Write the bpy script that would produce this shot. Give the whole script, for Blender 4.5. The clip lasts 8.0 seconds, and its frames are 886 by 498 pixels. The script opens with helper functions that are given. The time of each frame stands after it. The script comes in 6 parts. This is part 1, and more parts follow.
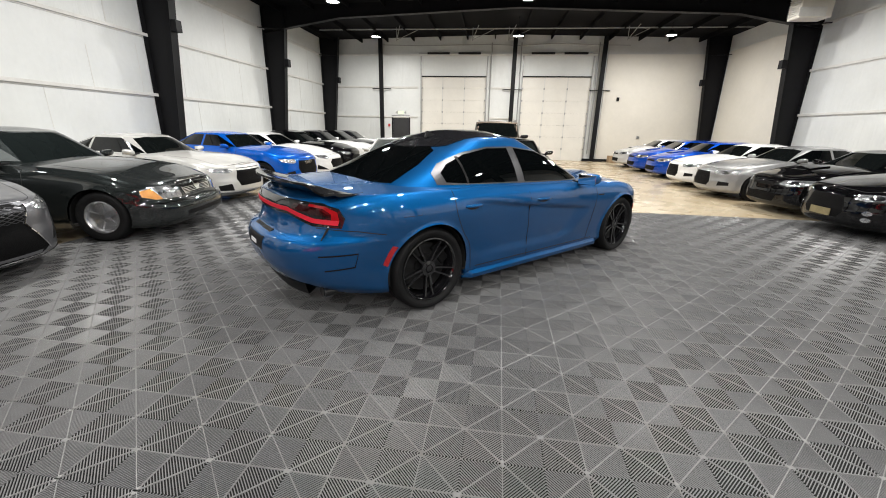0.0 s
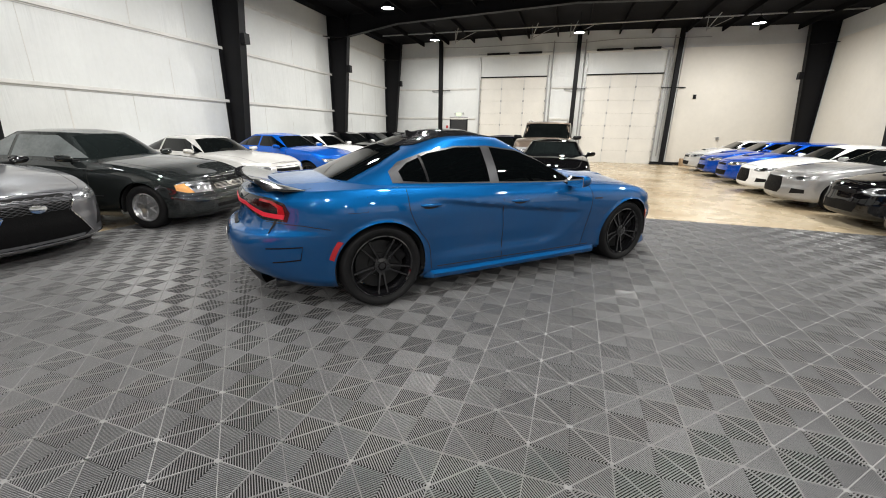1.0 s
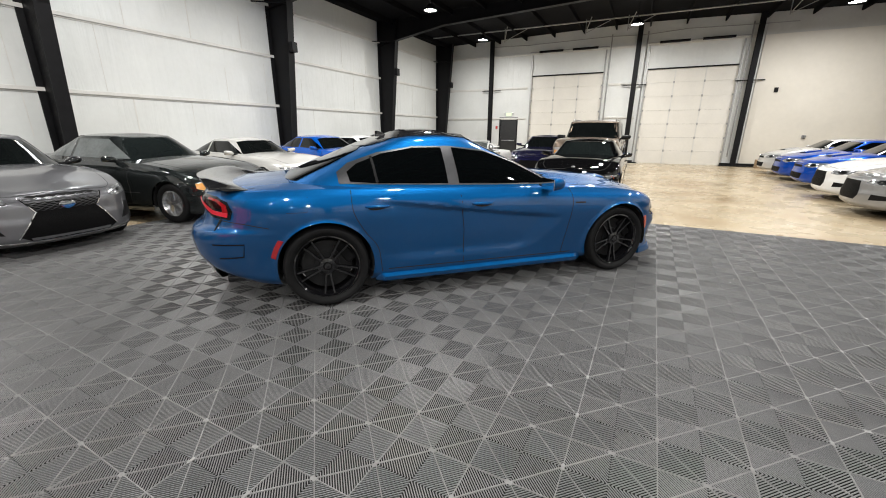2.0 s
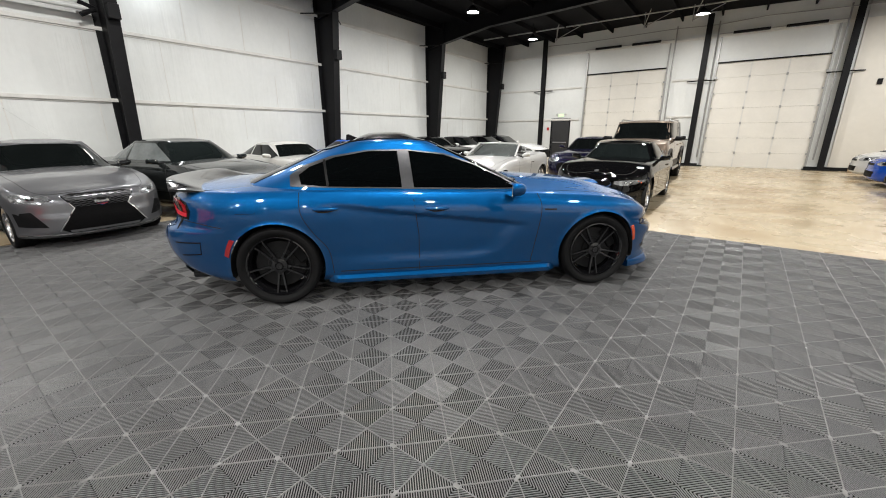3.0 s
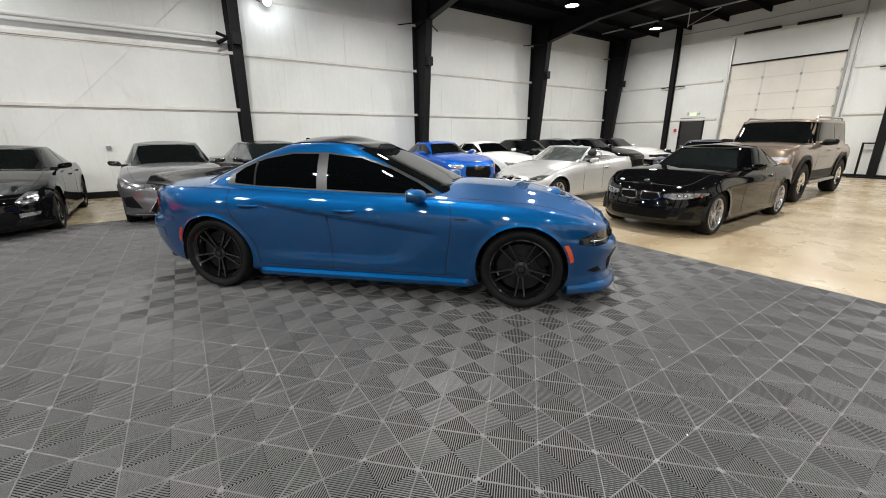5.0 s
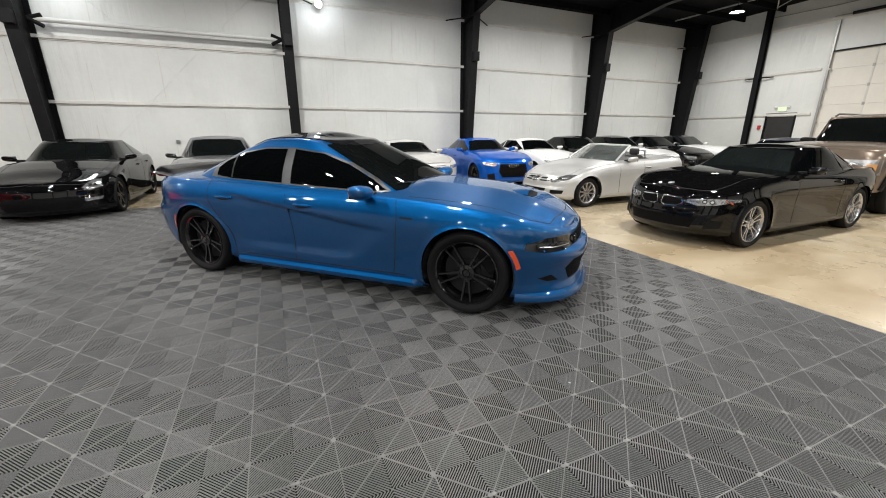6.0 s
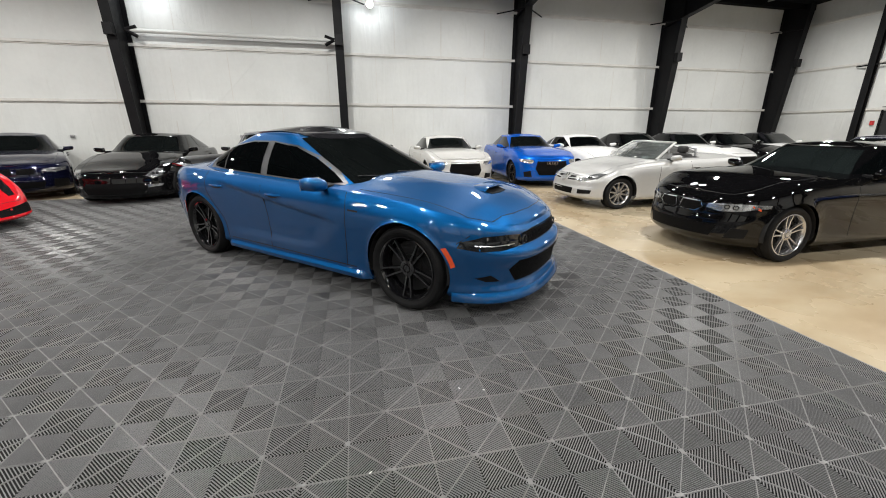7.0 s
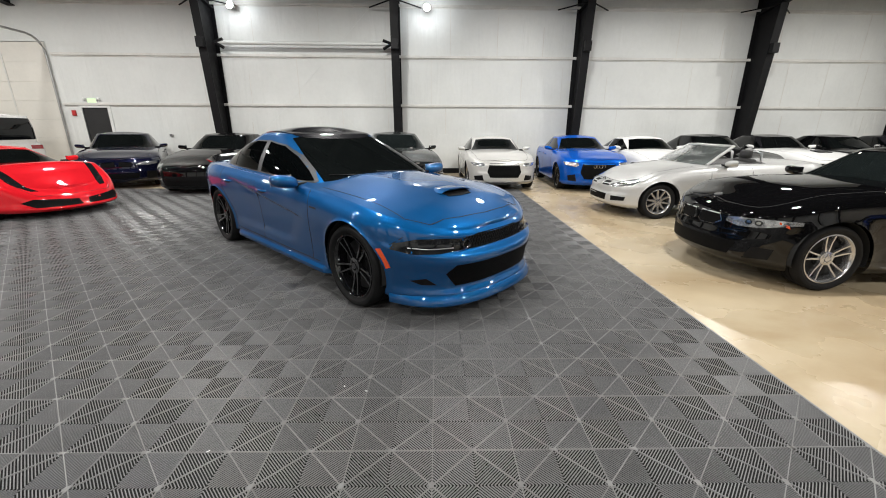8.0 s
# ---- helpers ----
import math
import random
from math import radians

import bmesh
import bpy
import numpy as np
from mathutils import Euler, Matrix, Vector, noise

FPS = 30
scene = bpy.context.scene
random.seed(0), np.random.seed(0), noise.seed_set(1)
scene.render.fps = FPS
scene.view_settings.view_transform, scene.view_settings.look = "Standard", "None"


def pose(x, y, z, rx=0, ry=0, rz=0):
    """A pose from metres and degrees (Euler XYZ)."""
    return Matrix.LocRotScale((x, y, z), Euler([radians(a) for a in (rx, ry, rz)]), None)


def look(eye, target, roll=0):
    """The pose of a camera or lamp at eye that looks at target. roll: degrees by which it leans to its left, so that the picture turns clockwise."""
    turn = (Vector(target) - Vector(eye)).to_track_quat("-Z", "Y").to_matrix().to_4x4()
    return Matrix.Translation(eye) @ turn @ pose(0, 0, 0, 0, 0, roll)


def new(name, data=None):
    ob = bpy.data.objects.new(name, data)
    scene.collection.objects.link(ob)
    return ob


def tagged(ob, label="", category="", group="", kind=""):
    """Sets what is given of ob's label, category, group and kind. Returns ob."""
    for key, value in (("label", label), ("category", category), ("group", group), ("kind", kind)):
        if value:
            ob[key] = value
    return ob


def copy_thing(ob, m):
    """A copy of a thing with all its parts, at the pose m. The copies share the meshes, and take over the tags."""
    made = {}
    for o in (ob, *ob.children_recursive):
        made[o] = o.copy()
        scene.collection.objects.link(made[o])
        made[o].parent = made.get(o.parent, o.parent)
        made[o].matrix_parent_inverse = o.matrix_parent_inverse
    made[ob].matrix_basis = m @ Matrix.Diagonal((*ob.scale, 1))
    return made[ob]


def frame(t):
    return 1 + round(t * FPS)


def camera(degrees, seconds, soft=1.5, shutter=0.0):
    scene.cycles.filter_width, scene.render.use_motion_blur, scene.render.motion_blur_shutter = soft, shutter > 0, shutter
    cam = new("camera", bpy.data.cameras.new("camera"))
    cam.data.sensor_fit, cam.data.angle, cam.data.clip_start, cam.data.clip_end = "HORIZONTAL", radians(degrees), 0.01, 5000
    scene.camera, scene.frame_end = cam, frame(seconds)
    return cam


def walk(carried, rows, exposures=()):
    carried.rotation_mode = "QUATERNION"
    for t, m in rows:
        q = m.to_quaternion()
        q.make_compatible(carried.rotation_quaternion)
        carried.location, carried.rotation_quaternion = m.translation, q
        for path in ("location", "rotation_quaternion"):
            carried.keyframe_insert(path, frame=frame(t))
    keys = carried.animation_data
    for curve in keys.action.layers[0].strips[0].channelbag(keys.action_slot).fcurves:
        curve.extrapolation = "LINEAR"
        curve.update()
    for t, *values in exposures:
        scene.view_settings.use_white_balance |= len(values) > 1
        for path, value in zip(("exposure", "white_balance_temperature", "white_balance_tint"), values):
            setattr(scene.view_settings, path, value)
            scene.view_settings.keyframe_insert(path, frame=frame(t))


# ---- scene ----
cam = camera(97.5, 8.0, soft=1.0)
PATH = [
    (0, (-0.049, 0.144, 1.541), (-0.263, 2.040, 0.956), 1.2),
    (0.5, (0.468, 0.200, 1.548), (0.077, 2.071, 0.973), 1.2),
    (1, (0.935, 0.374, 1.529), (0.378, 2.200, 0.947), 0.9),
    (1.5, (1.411, 0.586, 1.516), (0.694, 2.358, 0.941), 0.5),
    (1.7, (1.585, 0.692, 1.523), (0.816, 2.441, 0.947), 0.4),
    (2.8, (2.512, 1.353, 1.528), (1.440, 2.934, 0.953), -0.2),
    (3, (2.670, 1.476, 1.532), (1.548, 3.025, 0.963), -0.3),
    (3.5, (3.039, 1.837, 1.545), (1.791, 3.290, 0.980), -0.4),
    (4, (3.422, 2.218, 1.530), (2.060, 3.563, 0.968), -0.4),
    (4.5, (3.736, 2.632, 1.509), (2.262, 3.860, 0.960), -0.1),
    (4.7, (3.860, 2.804, 1.535), (2.334, 3.967, 0.984), -0.3),
    (5.8, (4.400, 3.857, 1.508), (2.690, 4.718, 0.942), 0.0),
    (6, (4.475, 4.055, 1.527), (2.729, 4.837, 0.957), -0.1),
    (6.5, (4.673, 4.567, 1.518), (2.866, 5.180, 0.935), -0.2),
    (7, (4.789, 5.094, 1.500), (2.934, 5.541, 0.916), -0.0),
    (7.5, (4.887, 5.649, 1.499), (2.995, 5.904, 0.919), 0.2),
    (8, (4.916, 6.191, 1.506), (3.008, 6.257, 0.924), 0.2),
]
walk(cam, [(t, look(eye, target, roll)) for t, eye, target, roll in PATH], exposures=[(0.0, 0.22), (1.7, 0.18), (3.0, 0.07), (8.0, -0.04)])

from mathutils import geometry
from mathutils.bvhtree import BVHTree

# ---- light ----
world = bpy.data.worlds.new("hall_world")
scene.world = world
world.use_nodes = True
world.node_tree.nodes["Background"].inputs[0].default_value = (0.02, 0.022, 0.025, 1)
world.node_tree.nodes["Background"].inputs[1].default_value = 1.0

LAMP_X = (-5.8, 0.95, 7.65)
# The -11.65 row is unseen, added to brighten the south end.
LAMP_Y = (-11.65, -6.3, -0.95, 4.4, 9.75, 15.1, 20.45)
LAMP_Z = 5.75
LAMP_W = 222.0
lamp_data = bpy.data.lights.new("high_bay_light", "AREA")
lamp_data.shape, lamp_data.size, lamp_data.energy = "DISK", 0.34, LAMP_W
lamp_data.color = (1.0, 0.985, 0.955)
lamp_data.spread = radians(180)
for lx in LAMP_X:
    for ly in LAMP_Y:
        lo = new("high_bay_light", lamp_data)
        lo.location = (lx, ly, LAMP_Z - 0.012)

# Assumed lights, added to make the two bright spots on the west wall.
flood_data = bpy.data.lights.new("assumed_flood_light", "POINT")
flood_data.energy, flood_data.shadow_soft_size, flood_data.color = 40.0, 0.2, (0.93, 0.97, 1.0)
FLOOD = ((-0.2, 5.35), (6.13, 5.35))
for fy, fz in FLOOD:
    lo = new("assumed_flood_light", flood_data)
    lo.location = (-9.2, fy, fz)

# ---- materials ----
def material(name, colour, rough=0.5, metal=0.0, coat=0.0, vary=0.0, scale=6.0, bump=0.0, bump_scale=60.0, rough_vary=0.0, spec=0.5, trans=0.0):
    m = bpy.data.materials.new(name)
    m.use_nodes = True
    nt = m.node_tree
    b = nt.nodes["Principled BSDF"]
    b.inputs["Base Color"].default_value = (*colour, 1)
    b.inputs["Roughness"].default_value = rough
    b.inputs["Metallic"].default_value = metal
    b.inputs["Coat Weight"].default_value = coat
    b.inputs["Coat Roughness"].default_value = 0.03
    b.inputs["Specular IOR Level"].default_value = spec
    b.inputs["Transmission Weight"].default_value = trans
    co = nt.nodes.new("ShaderNodeTexCoord")
    if vary or rough_vary:
        n1 = nt.nodes.new("ShaderNodeTexNoise")
        n1.inputs["Scale"].default_value, n1.inputs["Detail"].default_value = scale, 6
        nt.links.new(co.outputs["Object"], n1.inputs["Vector"])
        n2 = nt.nodes.new("ShaderNodeTexNoise")
        n2.inputs["Scale"].default_value, n2.inputs["Detail"].default_value = scale * 9, 4
        nt.links.new(co.outputs["Object"], n2.inputs["Vector"])
        mx = nt.nodes.new("ShaderNodeMath")
        mx.operation = "MULTIPLY_ADD"
        nt.links.new(n2.outputs["Fac"], mx.inputs[0])
        mx.inputs[1].default_value = 0.4
        nt.links.new(n1.outputs["Fac"], mx.inputs[2])
        if vary:
            r = nt.nodes.new("ShaderNodeMapRange")
            r.inputs["From Min"].default_value, r.inputs["From Max"].default_value = 0.45, 0.95
            r.inputs["To Min"].default_value, r.inputs["To Max"].default_value = 1 - vary, 1 + vary
            nt.links.new(mx.outputs[0], r.inputs["Value"])
            h = nt.nodes.new("ShaderNodeHueSaturation")
            h.inputs["Color"].default_value = (*colour, 1)
            nt.links.new(r.outputs[0], h.inputs["Value"])
            nt.links.new(h.outputs[0], b.inputs["Base Color"])
        if rough_vary:
            r2 = nt.nodes.new("ShaderNodeMapRange")
            r2.inputs["From Min"].default_value, r2.inputs["From Max"].default_value = 0.45, 0.95
            r2.inputs["To Min"].default_value, r2.inputs["To Max"].default_value = max(0.02, rough - rough_vary), rough + rough_vary
            nt.links.new(mx.outputs[0], r2.inputs["Value"])
            nt.links.new(r2.outputs[0], b.inputs["Roughness"])
    if bump:
        n3 = nt.nodes.new("ShaderNodeTexNoise")
        n3.inputs["Scale"].default_value, n3.inputs["Detail"].default_value = bump_scale, 5
        nt.links.new(co.outputs["Object"], n3.inputs["Vector"])
        bp = nt.nodes.new("ShaderNodeBump")
        bp.inputs["Strength"].default_value, bp.inputs["Distance"].default_value = bump, 0.02
        nt.links.new(n3.outputs["Fac"], bp.inputs["Height"])
        nt.links.new(bp.outputs[0], b.inputs["Normal"])
    return m


def glow(name, colour, strength):
    m = material(name, colour, 0.4)
    b = m.node_tree.nodes["Principled BSDF"]
    b.inputs["Emission Color"].default_value = (*colour, 1)
    b.inputs["Emission Strength"].default_value = strength
    return m


def paint(name, colour, flake=0.35, rough=0.32, ior=1.5):
    """Clear-coated car paint with fine metal flake."""
    m = material(name, colour, rough, flake, 1.0, 0.05, 2.0, spec=0.0)
    b = m.node_tree.nodes["Principled BSDF"]
    b.inputs["Coat Roughness"].default_value = 0.012
    b.inputs["Coat IOR"].default_value = ior
    return m


def wrapped_wall():
    """Vinyl-faced insulation: faint upright creases and patches over a smooth white skin."""
    m = material("wall_white", (0.655, 0.667, 0.652), 0.42, 0, 0, 0.05, 0.9, 0, 1, 0.1)
    nt = m.node_tree
    b = nt.nodes["Principled BSDF"]
    co = nt.nodes.new("ShaderNodeTexCoord")
    mp = nt.nodes.new("ShaderNodeMapping")
    mp.inputs["Scale"].default_value = (3.2, 3.2, 0.35)
    nt.links.new(co.outputs["Object"], mp.inputs["Vector"])
    n1 = nt.nodes.new("ShaderNodeTexNoise")
    n1.inputs["Scale"].default_value, n1.inputs["Detail"].default_value, n1.inputs["Distortion"].default_value = 1.0, 5, 0.8
    nt.links.new(mp.outputs[0], n1.inputs["Vector"])
    n2 = nt.nodes.new("ShaderNodeTexNoise")
    n2.inputs["Scale"].default_value, n2.inputs["Detail"].default_value = 1.3, 3
    nt.links.new(co.outputs["Object"], n2.inputs["Vector"])
    ad = nt.nodes.new("ShaderNodeMath")
    nt.links.new(n1.outputs["Fac"], ad.inputs[0])
    nt.links.new(n2.outputs["Fac"], ad.inputs[1])
    bp = nt.nodes.new("ShaderNodeBump")
    bp.inputs["Strength"].default_value, bp.inputs["Distance"].default_value = 0.35, 0.06
    nt.links.new(ad.outputs[0], bp.inputs["Height"])
    nt.links.new(bp.outputs[0], b.inputs["Normal"])
    return m


WALL = wrapped_wall()
WALL_SMOOTH = material("wall_board", (0.665, 0.63, 0.56), 0.6, 0, 0, 0.05, 0.7, 0.05, 14)
WALL_GREY = material("wall_grey_band", (0.52, 0.52, 0.50), 0.55, 0, 0, 0.08, 1.2, 0.1, 5)
# Dark tone for the unseen south wall, chosen to keep car reflections deep.
WALL_DARK = material("wall_dark_grey", (0.09, 0.09, 0.092), 0.6, 0, 0, 0.1, 1.2, 0.1, 5)
GIRT = material("girt_wrap", (0.62, 0.61, 0.58), 0.45, 0, 0, 0.1, 2.5, 0.2, 9)
DOORSKIN = material("door_skin", (0.69, 0.665, 0.61), 0.5, 0, 0, 0.05, 1.4, 0.06, 11)
BLACKSTEEL = material("black_steel", (0.008, 0.008, 0.009), 0.5, 0, 0, 0.25, 5, 0.1, 30, 0.12, spec=0.15)
CEIL = material("ceiling_black", (0.005, 0.005, 0.006), 0.8, 0, 0, 0.3, 1.2, 0.2, 8, spec=0.08)
STEEL = material("galvanised_steel", (0.35, 0.35, 0.34), 0.45, 0.7, 0, 0.12, 8)
BASEB = material("black_base", (0.008, 0.008, 0.008), 0.6, 0, 0, 0.2, 4, spec=0.2)
DARKDOOR = material("dark_door", (0.02, 0.02, 0.021), 0.45, 0, 0, 0.15, 4)
TILE = material("grey_plastic_tile", (0.16, 0.16, 0.162), 0.38, 0, 0, 0.16, 1.1, 0.05, 240, 0.1)
TILE_LINE = material("tile_bright_line", (0.185, 0.183, 0.18), 0.45, 0, 0, 0.25, 2.0)
# Near-black colour standing in for the shade down in the rib gaps.
TILE_GAP_SHADE = material("tile_gap_shade", (0.014, 0.014, 0.014), 0.8, 0, 0, 0.2, 6, spec=0.1)
RUBBER = material("tyre_rubber", (0.009, 0.009, 0.0095), 0.6, 0, 0, 0.2, 9, 0.1, 120, spec=0.15)
TINT = material("tinted_glass", (0.0015, 0.002, 0.0022), 0.015, 0, 0, spec=0.38)
TINT_SOFT = material("windscreen_glass", (0.004, 0.005, 0.005), 0.015, 0, 0, 0.3, 3, spec=0.4)
TRIM_BLACK = material("black_trim", (0.006, 0.006, 0.0066), 0.45, 0, 0, 0.2, 12, spec=0.15)
GLOSS_BLACK = material("gloss_black", (0.01, 0.01, 0.011), 0.12, 0, 0.6, 0.2, 10)
LINER = material("wheel_arch_liner", (0.006, 0.006, 0.006), 0.85, 0, 0, 0.2, 8)
CHROME = material("chrome", (0.78, 0.78, 0.78), 0.08, 1.0)
SATIN = material("satin_metal", (0.42, 0.42, 0.43), 0.32, 1.0, 0, 0.08, 14)
RIM_BLACK = material("black_rim", (0.006, 0.006, 0.007), 0.1, 0.0, 0.8, 0.15, 12)
RIM_SILVER = material("silver_rim", (0.55, 0.55, 0.56), 0.25, 0.9, 0.3, 0.08, 12)
LAMP_CLEAR = material("lamp_lens", (0.40, 0.41, 0.42), 0.16, 0.75, 1.0, 0.6, 16)
LAMP_DARK = material("smoked_lamp_lens", (0.010, 0.011, 0.012), 0.06, 0.0, 0.45, 0.5, 22, spec=0.3)
RED_LENS = material("red_lens", (0.32, 0.008, 0.012), 0.08, 0, 1.0, 0.2, 12)
RED_BRIGHT = glow("red_light_bar", (0.55, 0.012, 0.03), 0.06)
PLATE_TAN = material("tan_plate", (0.22, 0.18, 0.09), 0.45, 0, 0, 0.2, 14)
PALE_AMBER = material("pale_amber_lens", (0.78, 0.36, 0.10), 0.14, 0, 1.0, 0.15, 12)
AMBER = material("amber_lens", (0.75, 0.09, 0.02), 0.12, 0, 1.0, 0.1, 12)
MESHBLACK = material("grille_black", (0.003, 0.003, 0.0033), 0.6, 0, 0, 0.4, 40, 0.3, 90, spec=0.08)
LEATHER = material("black_leather", (0.02, 0.019, 0.018), 0.55, 0, 0, 0.2, 9, 0.1, 60)
WHITEBAR = material("white_mark", (0.7, 0.7, 0.7), 0.4)
LAMP_GLOW = glow("lamp_glow", (1.0, 0.95, 0.85), 40.0)
EXIT_GREEN = glow("exit_green", (0.62, 0.78, 0.5), 0.45)
REDPLASTIC = material("red_plastic", (0.45, 0.03, 0.03), 0.4, 0, 0, 0.1, 8)


def concrete():
    m = material("polished_concrete", (0.5, 0.42, 0.3), 0.22)
    nt = m.node_tree
    b = nt.nodes["Principled BSDF"]
    co = nt.nodes.new("ShaderNodeTexCoord")
    n1 = nt.nodes.new("ShaderNodeTexNoise")
    n1.inputs["Scale"].default_value, n1.inputs["Detail"].default_value, n1.inputs["Roughness"].default_value = 0.5, 7, 0.6
    n1.inputs["Distortion"].default_value = 0.6
    n2 = nt.nodes.new("ShaderNodeTexNoise")
    n2.inputs["Scale"].default_value, n2.inputs["Detail"].default_value = 1.6, 5
    for n in (n1, n2):
        nt.links.new(co.outputs["Object"], n.inputs["Vector"])
    r1 = nt.nodes.new("ShaderNodeValToRGB")
    e = r1.color_ramp.elements
    e[0].position, e[0].color = 0.36, (0.35, 0.26, 0.155, 1)
    e[1].position, e[1].color = 0.64, (0.51, 0.43, 0.305, 1)
    x = r1.color_ramp.elements.new(0.52)
    x.color = (0.46, 0.375, 0.25, 1)
    nt.links.new(n1.outputs["Fac"], r1.inputs["Fac"])
    mr = nt.nodes.new("ShaderNodeMapRange")
    mr.inputs["From Min"].default_value, mr.inputs["From Max"].default_value = 0.3, 0.7
    mr.inputs["To Min"].default_value, mr.inputs["To Max"].default_value = 0.96, 1.03
    nt.links.new(n2.outputs["Fac"], mr.inputs["Value"])
    h = nt.nodes.new("ShaderNodeHueSaturation")
    nt.links.new(r1.outputs[0], h.inputs["Color"])
    nt.links.new(mr.outputs[0], h.inputs["Value"])
    nt.links.new(h.outputs[0], b.inputs["Base Color"])
    r2 = nt.nodes.new("ShaderNodeMapRange")
    r2.inputs["From Min"].default_value, r2.inputs["From Max"].default_value = 0.3, 0.7
    r2.inputs["To Min"].default_value, r2.inputs["To Max"].default_value = 0.22, 0.34
    nt.links.new(n2.outputs["Fac"], r2.inputs["Value"])
    nt.links.new(r2.outputs[0], b.inputs["Roughness"])
    return m


CONCRETE = concrete()


# ---- mesh helpers ----
def mesh_object(name, bm, mat, parent=None, smooth=False, label=""):
    me = bpy.data.meshes.new(name)
    bm.normal_update()
    bm.to_mesh(me)
    bm.free()
    me.materials.append(mat)
    if smooth:
        me.polygons.foreach_set("use_smooth", [True] * len(me.polygons))
        me.set_sharp_from_angle(angle=radians(smooth if smooth > 1 else 38))
    ob = new(name, me)
    if parent is not None:
        ob.parent = parent
    if label:
        ob["label"] = label
    return ob


def part(name, bm, mat, parent, label="", smooth=False):
    return mesh_object(name, bm, mat, parent, smooth, label)


def empty(name, m=None):
    ob = new(name)
    ob.empty_display_size = 0.2
    if m is not None:
        ob.matrix_basis = m
    return ob


def box(bm, x0, x1, y0, y1, z0, z1, bevel=0.0):
    before = set(bm.verts)
    r = bmesh.ops.create_cube(bm, size=1.0)
    vs = r["verts"]
    for v in vs:
        v.co = Vector(((x0 + x1) / 2 + v.co.x * (x1 - x0), (y0 + y1) / 2 + v.co.y * (y1 - y0), (z0 + z1) / 2 + v.co.z * (z1 - z0)))
    if bevel:
        es = list({e for v in vs for e in v.link_edges})
        bmesh.ops.bevel(bm, geom=es, offset=bevel, segments=2, affect="EDGES", profile=0.5)
    return bm


def boxes(*specs, bevel=0.0):
    bm = bmesh.new()
    for s in specs:
        box(bm, *s, bevel=bevel)
    return bm


def tube(bm, pts, r, seg=8, closed=False):
    """A round bar along points."""
    pts = [Vector(p) for p in pts]
    n = len(pts)
    rings = []
    for i, p in enumerate(pts):
        a = pts[i - 1] if (i or closed) else p
        c = pts[(i + 1) % n] if (i < n - 1 or closed) else p
        d = (c - a).normalized()
        up = Vector((0, 0, 1)) if abs(d.z) < 0.95 else Vector((1, 0, 0))
        s = d.cross(up).normalized()
        u = s.cross(d)
        rr = r[i] if isinstance(r, (list, tuple)) else r
        rings.append([bm.verts.new(p + s * rr * math.cos(k * math.tau / seg) + u * rr * math.sin(k * math.tau / seg)) for k in range(seg)])
    for i in range(n if closed else n - 1):
        a, c = rings[i], rings[(i + 1) % n]
        for k in range(seg):
            bm.faces.new((a[k], a[(k + 1) % seg], c[(k + 1) % seg], c[k]))
    if not closed:
        bm.faces.new(rings[0][::-1])
        bm.faces.new(rings[-1])
    return bm


def lathe(bm, prof, seg=40, y0=0.0):
    """Turns a profile of (radius, y) about the y axis."""
    rings = []
    for r, y in prof:
        rings.append([bm.verts.new((r * math.cos(k * math.tau / seg), y0 + y, r * math.sin(k * math.tau / seg))) for k in range(seg)])
    for a, c in zip(rings, rings[1:]):
        for k in range(seg):
            bm.faces.new((a[k], a[(k + 1) % seg], c[(k + 1) % seg], c[k]))
    return bm


def lerp_table(table):
    xs = [p[0] for p in table]
    ys = [p[1] for p in table]
    n = len(xs)
    m = []
    for i in range(n):
        if i == 0:
            m.append((ys[1] - ys[0]) / (xs[1] - xs[0]))
        elif i == n - 1:
            m.append((ys[-1] - ys[-2]) / (xs[-1] - xs[-2]))
        else:
            a = (ys[i] - ys[i - 1]) / (xs[i] - xs[i - 1])
            c = (ys[i + 1] - ys[i]) / (xs[i + 1] - xs[i])
            m.append(0.0 if a * c <= 0 else 2 * a * c / (a + c))

    def f(x):
        if x <= xs[0]:
            return ys[0]
        if x >= xs[-1]:
            return ys[-1]
        i = 0
        while x > xs[i + 1]:
            i += 1
        h = xs[i + 1] - xs[i]
        t = (x - xs[i]) / h
        return (ys[i] * (1 + 2 * t) * (1 - t) ** 2 + m[i] * h * t * (1 - t) ** 2 + ys[i + 1] * t * t * (3 - 2 * t) + m[i + 1] * h * t * t * (t - 1))
    return f


def smoothstep(a, c, x):
    t = min(1.0, max(0.0, (x - a) / (c - a)))
    return t * t * (3 - 2 * t)


def spline(pts, n=6, closed=True):
    """A smooth line through 2D points."""
    out = []
    k = len(pts)
    rng = range(k) if closed else range(k - 1)
    for i in rng:
        g = lambda j: Vector(pts[j % k]) if closed else Vector(pts[min(max(j, 0), k - 1)])
        p0, p1, p2, p3 = g(i - 1), g(i), g(i + 1), g(i + 2)
        for s in range(n):
            t = s / n
            out.append(0.5 * (2 * p1 + (p2 - p0) * t + (2 * p0 - 5 * p1 + 4 * p2 - p3) * t * t + (3 * p1 - p0 - 3 * p2 + p3) * t ** 3))
    if not closed:
        out.append(Vector(pts[-1]))
    return out


def band(line, w):
    """A closed strip of width w along an open 2D line."""
    line = [Vector(p) for p in line]
    a, c = [], []
    for i, p in enumerate(line):
        d = (line[min(i + 1, len(line) - 1)] - line[max(i - 1, 0)]).normalized()
        nrm = Vector((-d.y, d.x)) * w / 2
        a.append(p + nrm)
        c.append(p - nrm)
    return a + c[::-1]


